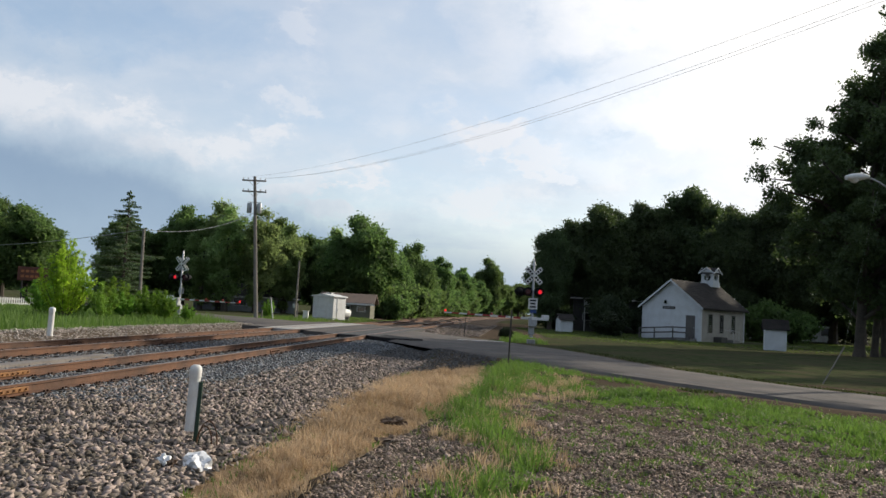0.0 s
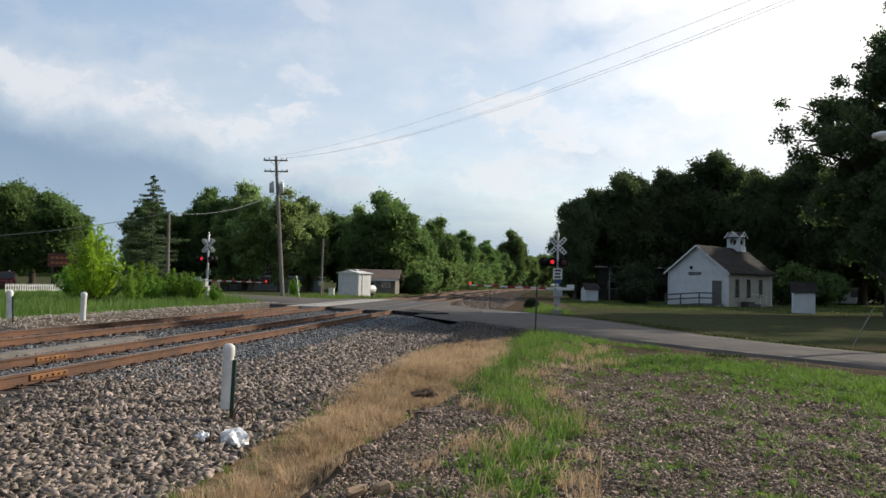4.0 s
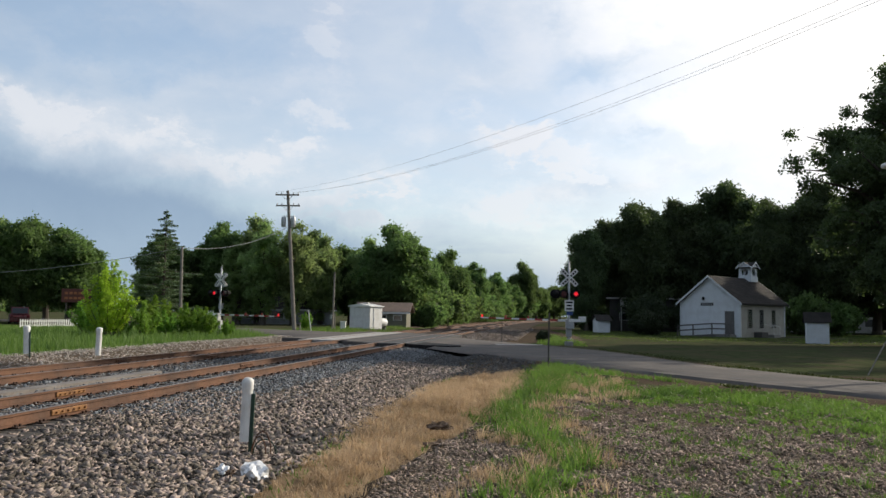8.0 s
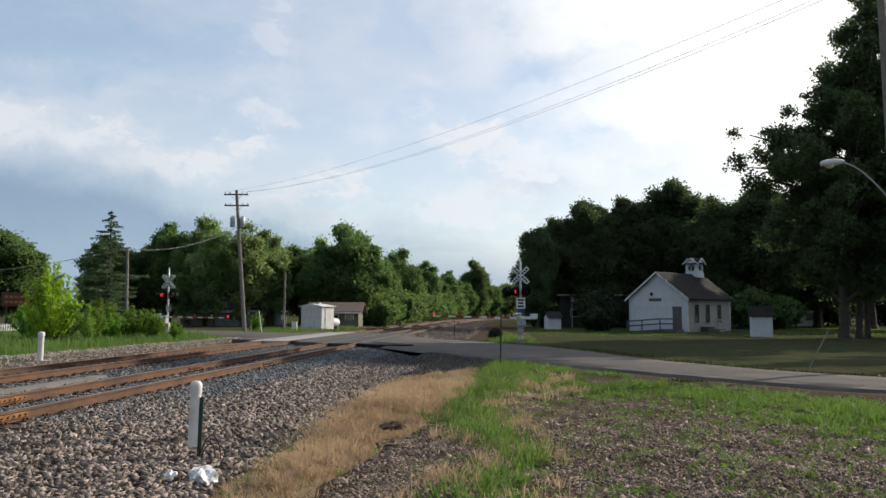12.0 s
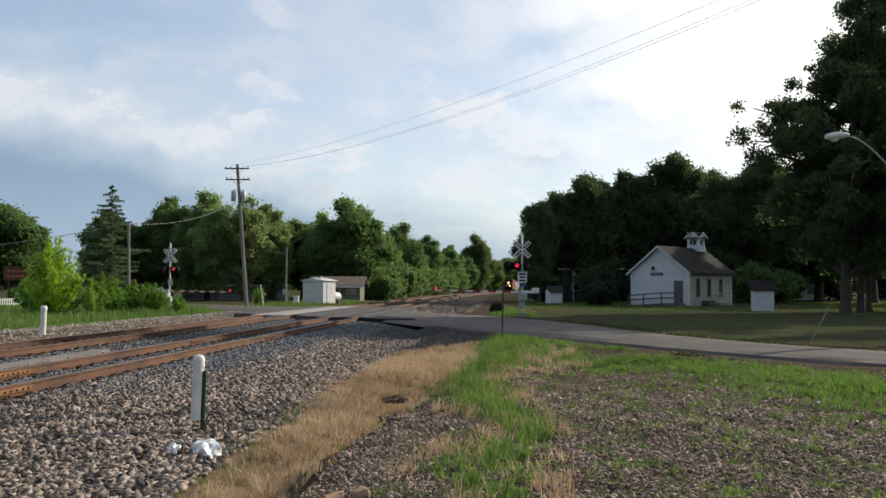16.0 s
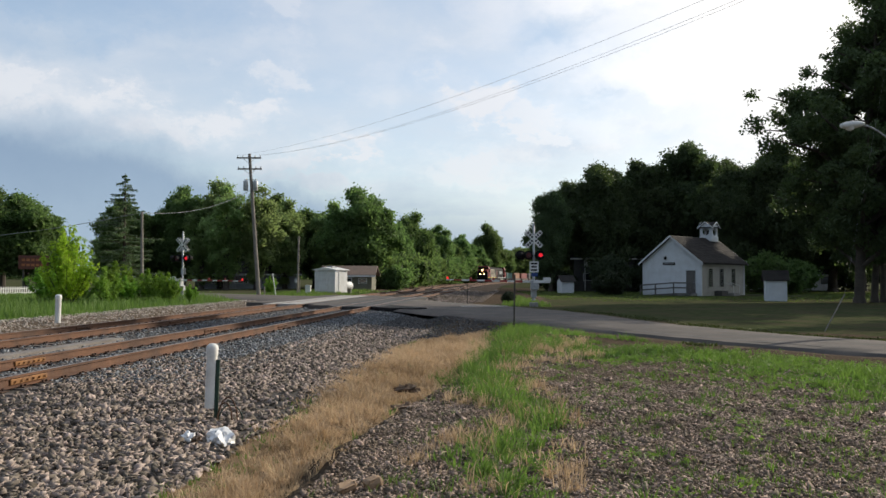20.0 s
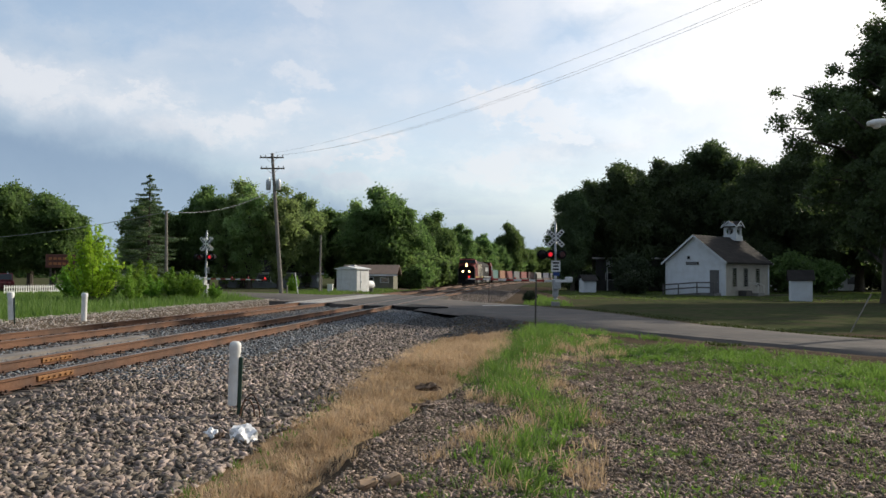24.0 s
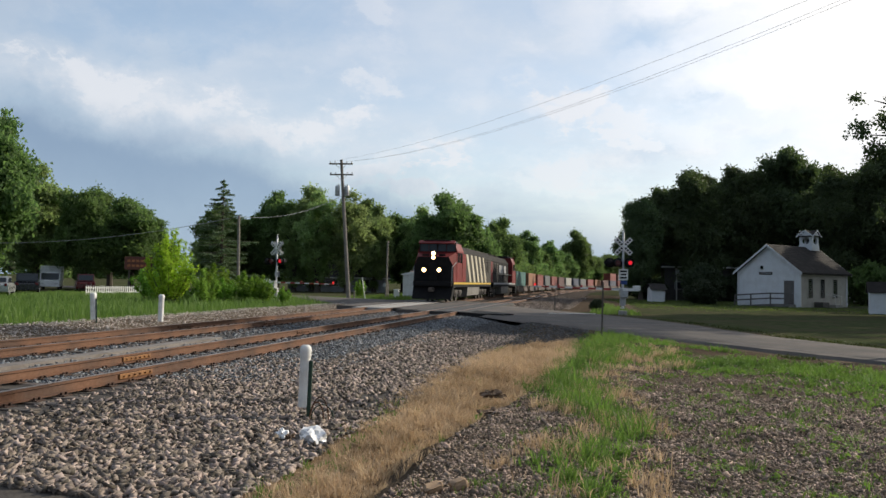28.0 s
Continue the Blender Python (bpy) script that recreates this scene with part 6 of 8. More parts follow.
# Sun glare that fades the lines is put into this pale colour.
WIRE = mat("glare_pale_cable", (0.62, 0.62, 0.63), None, 0.6, fine=5, coarse=1, bump=0)
PALEWIRE = mat("pale_cable", (0.36, 0.36, 0.36), None, 0.6, fine=5, coarse=1, bump=0)

pole = thing("utility_pole", "grey wooden utility pole with two crossarms and transformers", "utility pole", pose(-16.9, 73.5, -0.15))
LEAN = Vector((-1.02, 0, 12.5))
part("pole_shaft", Geo().tube((0, 0, -0.5), tuple(LEAN + Vector((0, 0, 0.25))), 0.20, 0.13, 12), POLE, pole)


def on_pole(h, dx=0.0, dy=0.0):
    p = LEAN * (h / LEAN.z)
    return Vector((p.x + dx, p.y + dy, h))


TOPS = []
for h in (12.35, 11.35):
    c = on_pole(h)
    arm = part("crossarm", Geo().box(tuple(c + Vector((0, -0.18, 0))), (2.2, 0.10, 0.13), bev=0.01), POLE, pole)
    for dx in (-1.0, -0.55, 0.55, 1.0):
        part("insulator", Geo().lathe([(0.02, 0.06), (0.06, 0.10), (0.035, 0.15), (0.055, 0.19), (0.02, 0.24)], 10, Matrix.Translation(c + Vector((dx, -0.18, 0)))), GALV, arm)
        TOPS.append(c + Vector((dx - 16.9, 73.5 - 0.18, 0.24 - 0.15)))
    for dx in (-0.5, 0.5):
        part("brace", Geo().tube(tuple(c + Vector((dx, -0.20, -0.05))), tuple(on_pole(h - 0.55, 0, -0.16)), 0.02, n=6), GALV, arm)
for dx in (-0.50, 0.38):
    c = on_pole(9.85, dx, -0.05)
    tr = part("transformer", Geo().lathe([(0.20, -0.45), (0.22, -0.42), (0.22, 0.38), (0.19, 0.45), (0.03, 0.47)], 16, Matrix.Translation(c)), GALV, pole, "grey can transformer", smooth=True)
    part("bushing", Geo().lathe([(0.04, 0.46), (0.05, 0.52), (0.03, 0.62), (0.01, 0.66)], 8, Matrix.Translation(c + Vector((0.06, 0, 0)))), GALV, tr)
part("cutout_bracket", Geo().tube(tuple(on_pole(10.4, -0.62)), tuple(on_pole(10.4, 0.55)), 0.03, n=6), GALV, pole)

lamp_pole = thing("street_lamp", "tall wooden pole with a street lamp over the road", "street lamp", pose(13.75, 23.8, -0.2))
part("pole_shaft", Geo().tube((0, 0, -0.5), (-0.22, 0.1, 11.9), 0.155, 0.11, 12), POLE, lamp_pole)
part("crossarm", Geo().box((-0.22, -0.15, 11.6), (0.1, 2.2, 0.12), bev=0.01), POLE, lamp_pole)
curve_pts = [Vector((-0.15 - 1.45 * i / 8, 0.1, 5.05 + 1.22 * math.sin(i / 8 * 1.45) - 0.05 * i / 8)) for i in range(9)]
prev = curve_pts[-1]
part("bracket", strand(curve_pts, 0.028, 8), ALU, lamp_pole)
m = Matrix.Translation(prev + Vector((-0.28, 0, 0.0))) @ pose(0, 0, 0, 0, -6, 0)
head = part("lamp_head", Geo().lathe([(0.02, -0.36), (0.10, -0.32), (0.155, -0.15), (0.16, 0.08), (0.10, 0.28), (0.05, 0.36)], 14, m @ pose(0, 0, 0, 0, 90, 0) @ Matrix.Diagonal((0.7, 1.0, 1.0, 1.0))), WHITE, lamp_pole, "pale cobra-head lamp housing", smooth=True)
part("refractor", Geo().lathe([(0.005, -0.16), (0.09, -0.13), (0.13, -0.06), (0.14, 0.0)], 14, m @ pose(-0.08, 0, -0.02)), PVC, head, smooth=True)

wires = thing("power_lines", "thin dark power lines between two poles", "cable")
for i, (k, dy) in enumerate(((0, -1.0), (3, 1.0), (2, 0.4))):
    wire(TOPS[k], (13.23, 23.65 + dy, 11.9 - (0.25 if i == 2 else 0.0)), 1.1 + 0.1 * i, 0.006, "wire", wires)
side = thing("service_pole", "slim grey service pole behind the bushes", "utility pole", pose(-23.9, 64, -0.2))
part("pole_shaft", Geo().tube((0, 0, -0.4), (-0.12, 0, 6.75), 0.13, 0.10, 10), POLE, side)
svc = thing("service_cable", "pale sagging service cable along the yard", "cable")
for a, b, sg in (((-17.7, 73.4, 9.3), (-24.0, 64, 6.5), 0.75), ((-24.0, 64, 6.5), (-72, 72, 6.3), 2.2)):
    a, b = Vector(a), Vector(b)
    g = strand([a.lerp(b, i / 16) - Vector((0, 0, sg * 4 * (i / 16) * (1 - i / 16))) for i in range(17)], 0.024)
    part("cable", g, PALEWIRE, svc)
small = thing("service_pole", "short grey pole beside the signal hut", "utility pole", pose(-14.2, 77.6, -0.2))
part("pole_shaft", Geo().tube((0, 0, -0.4), (0.08, 0, 5.55), 0.11, 0.08, 10), POLE, small)
part("meter_box", Geo().box((-0.14, -0.12, 1.3), (0.22, 0.16, 0.4), bev=0.02), GALV, small)
stub = thing("wooden_stake", "leaning pale stake beside the utility pole", "stake", pose(-15.2, 72.6, -0.2, 0, -9, 0))
part("rod", Geo().tube((0, 0, -0.2), (0, 0, 2.0), 0.05, 0.045, 8), PVC, stub)
for x, y, h in ((-16.3, 73.0, 0.8), (-13.6, 75.4, 1.6), (-13.9, 76.0, 1.5)):
    s = thing("wooden_stake", "short weathered post in the grass by the road", "stake", pose(x, y, -0.2))
    part("rod", Geo().tube((0, 0, -0.2), (0, 0, h), 0.06, 0.055, 8), POLE, s)
guy = thing("guy_wire", "guy wire with a pale plastic guard on the lawn", "guy wire")
part("guard", Geo().tube((11.95, 26.0, -0.2), (12.75, 26.3, 1.0), 0.02, n=8), POLE, guy)
part("strand", Geo().tube((12.75, 26.3, 1.0), (13.3, 24.0, 9.6), 0.0012, n=5), WIRE, guy)


# ---- buildings ----
def gable_roof(g, x0, x1, y0, y1, eave, ridge, over=0.35, th=0.14, axis="x"):
    """Two sloping slabs, ridge along x."""
    ym = (y0 + y1) / 2
    sl = (ridge - eave) / (ym - y0)
    for s in (-1, 1):
        yo = (y0 - over) if s < 0 else (y1 + over)
        ze = eave - over * sl
        pts = [(x0 - over, yo, ze), (x1 + over, yo, ze), (x1 + over, ym, ridge), (x0 - over, ym, ridge)]
        pts += [(p[0], p[1], p[2] + th) for p in pts]
        g.poly(pts, [(0, 1, 2, 3), (4, 7, 6, 5), (0, 4, 5, 1), (1, 5, 6, 2), (2, 6, 7, 3), (3, 7, 4, 0)])
    return g


def window(parent, x, y, z, w, h, side, wall=WHITE, bars=True):
    """Sash window on a wall; side: '-y', '-x'. The pane is set back in its frame."""
    m = pose(x, y, z) if side == "-y" else pose(x, y, z, 0, 0, -90)
    win = part("window", Geo().box((0, -0.005, 0), (w, 0.03, h)), GLASS, parent, at=m)
    f = Geo()
    for c, s in (((-w / 2 - 0.04, -0.03, 0), (0.08, 0.06, h + 0.16)), ((w / 2 + 0.04, -0.03, 0), (0.08, 0.06, h + 0.16)), ((0, -0.03, h / 2 + 0.04), (w, 0.06, 0.08))):
        f.box(c, s)
    part("frame", f, wall, win)
    part("sill", Geo().box((0, -0.05, -h / 2 - 0.04), (w + 0.2, 0.12, 0.06)), wall, win)
    if bars:
        part("sash_bar", Geo().box((0, -0.03, 0), (w, 0.03, 0.05)).box((0, -0.028, 0), (0.03, 0.03, h)), wall, win)
    return win


def clap_wall(parent, name, outline_w, z0, z1, m, material, rows=0.16, peak=None):
    """Lapped boards on a wall plane; local x along, -y outwards. peak: height of a gable over the middle."""
    wall = part(name, Geo().prism([(0, z0), (outline_w, z0), (outline_w, z1)] + ([(outline_w / 2, peak)] if peak else []) + [(0, z1)], "y", 0.0, 0.14), material, parent, at=m)
    z = z0
    top = peak if peak else z1
    while z < top - 0.05:
        a, b = 0.0, outline_w
        if z > z1:
            k = (z + rows / 2 - z1) / (peak - z1) * outline_w / 2
            a, b = k, outline_w - k
        if b - a > 0.2:
            pts = [(a, -0.022, z), (b, -0.022, z), (b, -0.006, z + rows), (a, -0.006, z + rows), (a, 0.0, z), (b, 0.0, z)]
            part("board", Geo().poly(pts, [(0, 1, 2, 3), (0, 4, 5, 1)]), material, wall)
        z += rows
    return wall


def schoolhouse():
    W, L, E, R = 6.0, 8.6, 3.22, 5.55
    h = thing("schoolhouse", "small white clapboard schoolhouse with a bell cupola and ramp", "schoolhouse", pose(23.32, 75.0, -0.18, 0, 0, 45))
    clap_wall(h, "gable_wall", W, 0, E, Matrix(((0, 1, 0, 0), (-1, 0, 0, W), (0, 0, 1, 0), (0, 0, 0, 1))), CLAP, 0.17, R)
    clap_wall(h, "side_wall", L, 0, E, pose(0, 0, 0), CREAM_SHADED, 0.17)
    part("back_walls", Geo().box((L / 2, W - 0.07, E / 2), (L - 0.3, 0.14, E)).box((L - 0.07, W / 2, E / 2), (0.14, W - 0.3, E)), CLAP, h)
    part("back_gable", Geo().prism([(0.15, E), (W - 0.15, E), (W / 2, R - 0.1)], "x", L - 0.14, L), CLAP, h)
    part("foundation", Geo().box((L / 2, W / 2, -0.1), (L - 0.06, W - 0.06, 0.4)), CONCRETE, h)
    roof = part("roof", gable_roof(Geo(), 0, L, 0, W, E, R), SHINGLE, h, "dark shingled gable roof")
    n = 15
    sl = (R - E) / (W / 2)
    for s in (-1, 1):
        for i in range(n):
            d0, d1 = -0.35 + (W / 2 + 0.35) * i / n, -0.35 + (W / 2 + 0.35) * (i + 1) / n
            y0, y1 = (d0, d1) if s < 0 else (W - d0, W - d1)
            z0, z1 = E + d0 * sl + 0.14, E + d1 * sl + 0.14
            part("shingle_course", Geo().poly([(-0.36, y0, z0 + 0.028), (L + 0.36, y0, z0 + 0.028), (L + 0.36, y1, z1 + 0.008), (-0.36, y1, z1 + 0.008), (-0.36, y0, z0), (L + 0.36, y0, z0)], [(0, 1, 2, 3), (4, 5, 1, 0)]), SHINGLE, roof)
    for s in (0, 1):
        y0, y1 = (-0.36, W / 2) if s == 0 else (W + 0.36, W / 2)
        z0 = E - 0.36 * sl
        for xx in (-0.38, L + 0.36):
            part("bargeboard", Geo().poly([(xx, y0, z0 - 0.06), (xx, y1, R - 0.06), (xx, y1, R + 0.15), (xx, y0, z0 + 0.15), (xx + 0.03, y0, z0 - 0.06), (xx + 0.03, y1, R - 0.06), (xx + 0.03, y1, R + 0.15), (xx + 0.03, y0, z0 + 0.15)], [(0, 1, 2, 3), (4, 5, 6, 7), (0, 1, 5, 4), (3, 2, 6, 7), (0, 3, 7, 4)]), CLAP, h)
    for x, y in ((-0.03, -0.03), (L + 0.0, -0.03), (-0.03, W + 0.0)):
        part("corner_board", Geo().box((x, y, E / 2), (0.13, 0.13, E)), CLAP, h)
    d = part("door", Geo().box((-0.03, 1.0, 1.32), (0.06, 0.95, 2.1), bev=0.01), DOOR, h, "grey-brown panelled door")
    part("door_frame", Geo().box((-0.04, 0.48, 1.32), (0.08, 0.09, 2.2)).box((-0.04, 1.52, 1.32), (0.08, 0.09, 2.2)).box((-0.04, 1.0, 2.43), (0.08, 1.13, 0.1)), CLAP, d)
    part("door_handle", Geo().tube((-0.06, 0.65, 1.25), (-0.11, 0.65, 1.25), 0.03, n=8), GALV, d)
    for x in (1.75, 3.95, 6.35):
        window(h, x, 0.0, 1.72, 0.82, 1.70, "-y", CREAM_SHADED, False)
    n1 = part("name_board", Geo().box((-0.045, 3.25, 3.02), (0.04, 1.3, 0.26), bev=0.01), DARKWALL, h, "dark name board with unreadable pale letters")
    for i in range(6):
        part("lettering_bar", Geo().box((-0.068, 2.8 + 0.18 * i, 3.02), (0.004, 0.11, 0.12)), GREYWALL, n1)
    lan = part("wall_lantern", Geo().box((-0.12, 3.6, 3.55), (0.18, 0.20, 0.28), bev=0.03), BLACK, h)
    part("bracket", Geo().tube((0, 3.6, 3.72), (-0.14, 3.6, 3.72), 0.02, n=6), BLACK, lan)
    # ramp deck with railings along the gable
    deck = part("ramp_deck", Geo().poly([(-1.4, 0.3, 0.28), (-0.05, 0.3, 0.28), (-0.05, 2.0, 0.28), (-1.4, 2.0, 0.28), (-1.4, 5.5, 0.02), (-0.05, 5.5, 0.02), (-1.4, 0.3, -0.05), (-1.4, 2.0, -0.05), (-1.4, 5.5, -0.05)],
                                         [(0, 1, 2, 3), (3, 2, 5, 4), (0, 3, 7, 6), (3, 4, 8, 7)]), RAILWOOD, h, "grey timber wheelchair ramp")
    for y in (0.3, 2.0, 3.9, 5.5):
        zb = 0.28 if y < 2.1 else 0.28 - (y - 2.0) / 3.5 * 0.26
        part("rail_post", Geo().box((-1.42, y, zb + 0.45), (0.10, 0.10, 1.05), bev=0.01), RAILWOOD, deck)
    for dz in (0.50, 0.95):
        for (ya, za), (yb, zb) in (((0.3, 0.28), (2.0, 0.28)), ((2.0, 0.28), (5.5, 0.02))):
            part("handrail", Geo().box((-1.46, (ya + yb) / 2, (za + zb) / 2 + dz), (0.05, math.hypot(yb - ya, zb - za), 0.12), None, bev=0.01) if za == zb else
                 Geo().poly([(-1.49, ya, za + dz - 0.06), (-1.49, yb, zb + dz - 0.06), (-1.49, yb, zb + dz + 0.06), (-1.49, ya, za + dz + 0.06), (-1.44, ya, za + dz - 0.06), (-1.44, yb, zb + dz - 0.06), (-1.44, yb, zb + dz + 0.06), (-1.44, ya, za + dz + 0.06)], [(0, 1, 2, 3), (4, 5, 6, 7), (0, 1, 5, 4), (3, 2, 6, 7)]), RAILWOOD, deck)
    # cupola
    cx, cy, w = 7.35, W / 2, 1.25
    cup = part("cupola", Geo().box((cx, cy, R + 0.05), (w + 0.12, w + 0.12, 0.5)), CLAP, h, "white open bell cupola with round openings")
    for dx, dy in ((-1, -1), (1, -1), (1, 1), (-1, 1)):
        part("corner_post", Geo().box((cx + dx * (w / 2 - 0.07), cy + dy * (w / 2 - 0.07), R + 0.75), (0.14, 0.14, 0.95)), CLAP, cup)
    for k in range(4):
        # wall with a round opening
        pts, fs = [], []
        N = 24
        hw = w / 2
        for i in range(N):
            a = 2 * math.pi * i / N
            c, s = math.cos(a), math.sin(a)
            f = 1 / max(abs(c), abs(s))
            pts.append((c * f * hw, -hw - 0.01, 0.75 + s * f * 0.48))
            pts.append((c * 0.36, -hw - 0.01, 0.75 + s * 0.36))
            pts.append((c * 0.36, -hw + 0.08, 0.75 + s * 0.36))
        for i in range(N):
            j = (i + 1) % N
            fs += [(3 * i, 3 * j, 3 * j + 1, 3 * i + 1), (3 * i + 1, 3 * j + 1, 3 * j + 2, 3 * i + 2)]
        part("opening_panel", Geo().poly(pts, fs), CLAP, cup, at=pose(cx, cy, R, 0, 0, 90 * k))
        part("gablet", Geo().prism([(-w / 2 - 0.05, 1.2), (w / 2 + 0.05, 1.2), (0, 1.62)], "y", -w / 2 - 0.12, -w / 2 - 0.04), CLAP, cup, at=pose(cx, cy, R, 0, 0, 90 * k))
    for k in range(4):
        for sd in (-1, 1):
            part("verge_board", Geo().poly([(sd * (w / 2 + 0.22), -w / 2 - 0.23, 1.07), (0, -w / 2 - 0.23, 1.66), (0, -w / 2 - 0.23, 1.79), (sd * (w / 2 + 0.22), -w / 2 - 0.23, 1.20), (sd * (w / 2 + 0.22), -w / 2 - 0.20, 1.07), (0, -w / 2 - 0.20, 1.66), (0, -w / 2 - 0.20, 1.79), (sd * (w / 2 + 0.22), -w / 2 - 0.20, 1.20)], [(0, 1, 2, 3), (4, 5, 6, 7), (0, 1, 5, 4), (3, 2, 6, 7)]), CLAP, cup, at=pose(cx, cy, R, 0, 0, 90 * k))
    rg = Geo()
    for k in range(2):
        mm = pose(cx, cy, R, 0, 0, 90 * k)
        for s in (-1, 1):
            pts = [Vector((s * (w / 2 + 0.2), -w / 2 - 0.2, 1.12)), Vector((s * (w / 2 + 0.2), w / 2 + 0.2, 1.12)), Vector((0, w / 2 + 0.2, 1.70)), Vector((0, -w / 2 - 0.2, 1.70))]
            pts += [p + Vector((0, 0, 0.07)) for p in pts]
            rg.poly([mm @ p for p in pts], [(0, 1, 2, 3), (4, 5, 6, 7), (0, 1, 5, 4), (1, 2, 6, 5), (3, 0, 4, 7)])
    part("cupola_roof", rg, SHINGLE, cup, "dark shingled crossed gables")
    part("bell", Geo().lathe([(0.28, 0.5), (0.22, 0.6), (0.16, 0.85), (0.10, 0.95), (0.02, 0.97)], 14, Matrix.Translation((cx, cy, R))), DARKSTEEL, cup)
    # steps with a slim white rail at the side wall
    part("side_step", Geo().box((5.0, -0.55, 0.12), (1.3, 1.0, 0.3), bev=0.02), CONCRETE, h)
    part("step_rail", Geo().tube((4.4, -1.0, 0.1), (4.4, -1.0, 1.0), 0.03, n=6).tube((4.4, -1.0, 1.0), (4.4, -0.02, 1.25), 0.03, n=6), WHITE, h)
    part("step_rail", Geo().tube((5.6, -1.0, 0.1), (5.6, -1.0, 1.0), 0.03, n=6).tube((5.6, -1.0, 1.0), (5.6, -0.02, 1.25), 0.03, n=6), WHITE, h)
    # Dark block added in place of a bush at the side wall.
    part("cellar_hatch", Geo().box((3.0, -0.45, 0.25), (1.2, 0.8, 0.5), bev=0.03), DARKWALL, h)
    part("doorstep", Geo().box((-0.75, 1.0, 0.1), (1.3, 1.3, 0.3)), CONCRETE, h)
    return h


schoolhouse()


def outhouse(x, y, turn, w, l, hgt, label, roof=SHINGLE, wall=CLAP, name="outhouse", win=True):
    o = thing(name, label, "shed", pose(x, y, -0.2, 0, 0, turn))
    body = part("wall_block", Geo().box((l / 2, w / 2, hgt / 2), (l, w, hgt)), wall, o)
    part("gables", Geo().prism([(0, hgt), (w, hgt), (w / 2, hgt + w * 0.34)], "x", 0.0, l), wall, o)
    part("roof", gable_roof(Geo(), 0, l, 0, w, hgt, hgt + w * 0.36, 0.22, 0.06), roof, o)
    for xx, yy in ((0, 0), (l, 0), (0, w)):
        part("corner_board", Geo().box((xx, yy, hgt / 2), (0.09, 0.09, hgt)), wall, o)
    if win:
        part("door", Geo().box((l * 0.5, -0.02, hgt * 0.46), (0.72, 0.05, hgt * 0.86), bev=0.01), wall, o)
        part("window", Geo().box((l + 0.005, w / 2, hgt * 0.72), (0.03, 0.3, 0.4)), GLASS, o)
    return o


outhouse(23.5, 60.3, -18, 1.6, 1.4, 1.66, "small white outhouse with a dark roof on the lawn")
outhouse(12.2, 86.6, 12, 1.35, 1.3, 1.4, "small white garden shed under the trees", name="garden_shed")


def signal_hut():
    h = thing("signal_hut", "white metal railway signal hut with a low roof", "hut", pose(-13.45, 83.0, -0.2, 0, 0, -30))
    W, L, H = 2.05, 2.6, 2.25
    part("wall_block", Geo().box((L / 2, W / 2, H / 2 + 0.1), (L, W, H), bev=0.02), WHITE, h)
    for i in range(6):
        part("panel_seam", Geo().box((0.2 + i * (L - 0.4) / 5, -0.012, H / 2 + 0.1), (0.03, 0.02, H - 0.1)), WHITE, h)
    part("roof", Geo().prism([(-0.15, H + 0.1), (L + 0.15, H + 0.1), (L + 0.15, H + 0.18), (L / 2, H + 0.42), (-0.15, H + 0.18)], "y", -0.15, W + 0.15), WHITE, h)
    part("vent", Geo().box((L / 2, W / 2, H + 0.45), (0.7, 0.5, 0.16), bev=0.03), GALV, h)
    d = part("door", Geo().box((L + 0.02, W / 2, H / 2 + 0.1), (0.05, 0.9, 1.95), bev=0.01), WHITE, h)
    part("door_handle", Geo().box((L + 0.06, W / 2 - 0.35, 1.1), (0.05, 0.04, 0.14)), GALV, d)
    part("skid", Geo().box((L / 2, 0.2, 0.02), (L, 0.2, 0.2)).box((L / 2, W - 0.2, 0.02), (L, 0.2, 0.2)), CONCRETE, h)


signal_hut()
box = thing("equipment_box", "small white equipment box beside the signal hut", "box", pose(-13.35, 78.6, -0.2))
part("case", Geo().box((0, 0, 0.42), (0.50, 0.45, 0.80), bev=0.03), WHITE, box)
part("lid", Geo().box((0, 0, 0.85), (0.58, 0.52, 0.07), bev=0.02), WHITE, box)
tank = thing("gas_tank", "white horizontal gas tank on legs beside the hut", "tank", pose(-10.4, 84.2, -0.2, 0, 0, 60))
part("vessel", Geo().lathe([(0.02, -0.95), (0.28, -0.88), (0.43, -0.65), (0.43, 0.65), (0.28, 0.88), (0.02, 0.95)], 18, pose(0, 0, 0.78, 0, 90, 0)), WHITE, tank, smooth=True)
for x in (-0.5, 0.5):
    part("leg", Geo().box((x, 0, 0.2), (0.1, 0.6, 0.42)), CONCRETE, tank)
part("valve_dome", Geo().lathe([(0.14, 1.18), (0.14, 1.30), (0.05, 1.36)], 12), GALV, tank)


def house(x, y, turn, l, w, e, r, wall, roof, label, wins=(), name="house", hip=False):
    h = thing(name, label, "house", pose(x, y, -0.2, 0, 0, turn))
    part("wall_block", Geo().box((l / 2, w / 2, e / 2), (l, w, e)), wall, h)
    part("roof", gable_roof(Geo(), 0, l, 0, w, e, r, 0.5, 0.16), roof, h)
    part("gable", Geo().prism([(0.05, e), (w - 0.05, e), (w / 2, r - 0.08)], "x", 0.02, 0.2).prism([(0.05, e), (w - 0.05, e), (w / 2, r - 0.08)], "x", l - 0.2, l - 0.02), wall, h)
    part("fascia", Geo().box((l / 2, -0.5, e - 0.5 * (r - e) / (w / 2)), (l + 1.0, 0.05, 0.2)), WHITE, h)
    for wx, wz, ww, wh in wins:
        window(h, wx, 0.0, wz, ww, wh, "-y", WHITE, False)
    return h


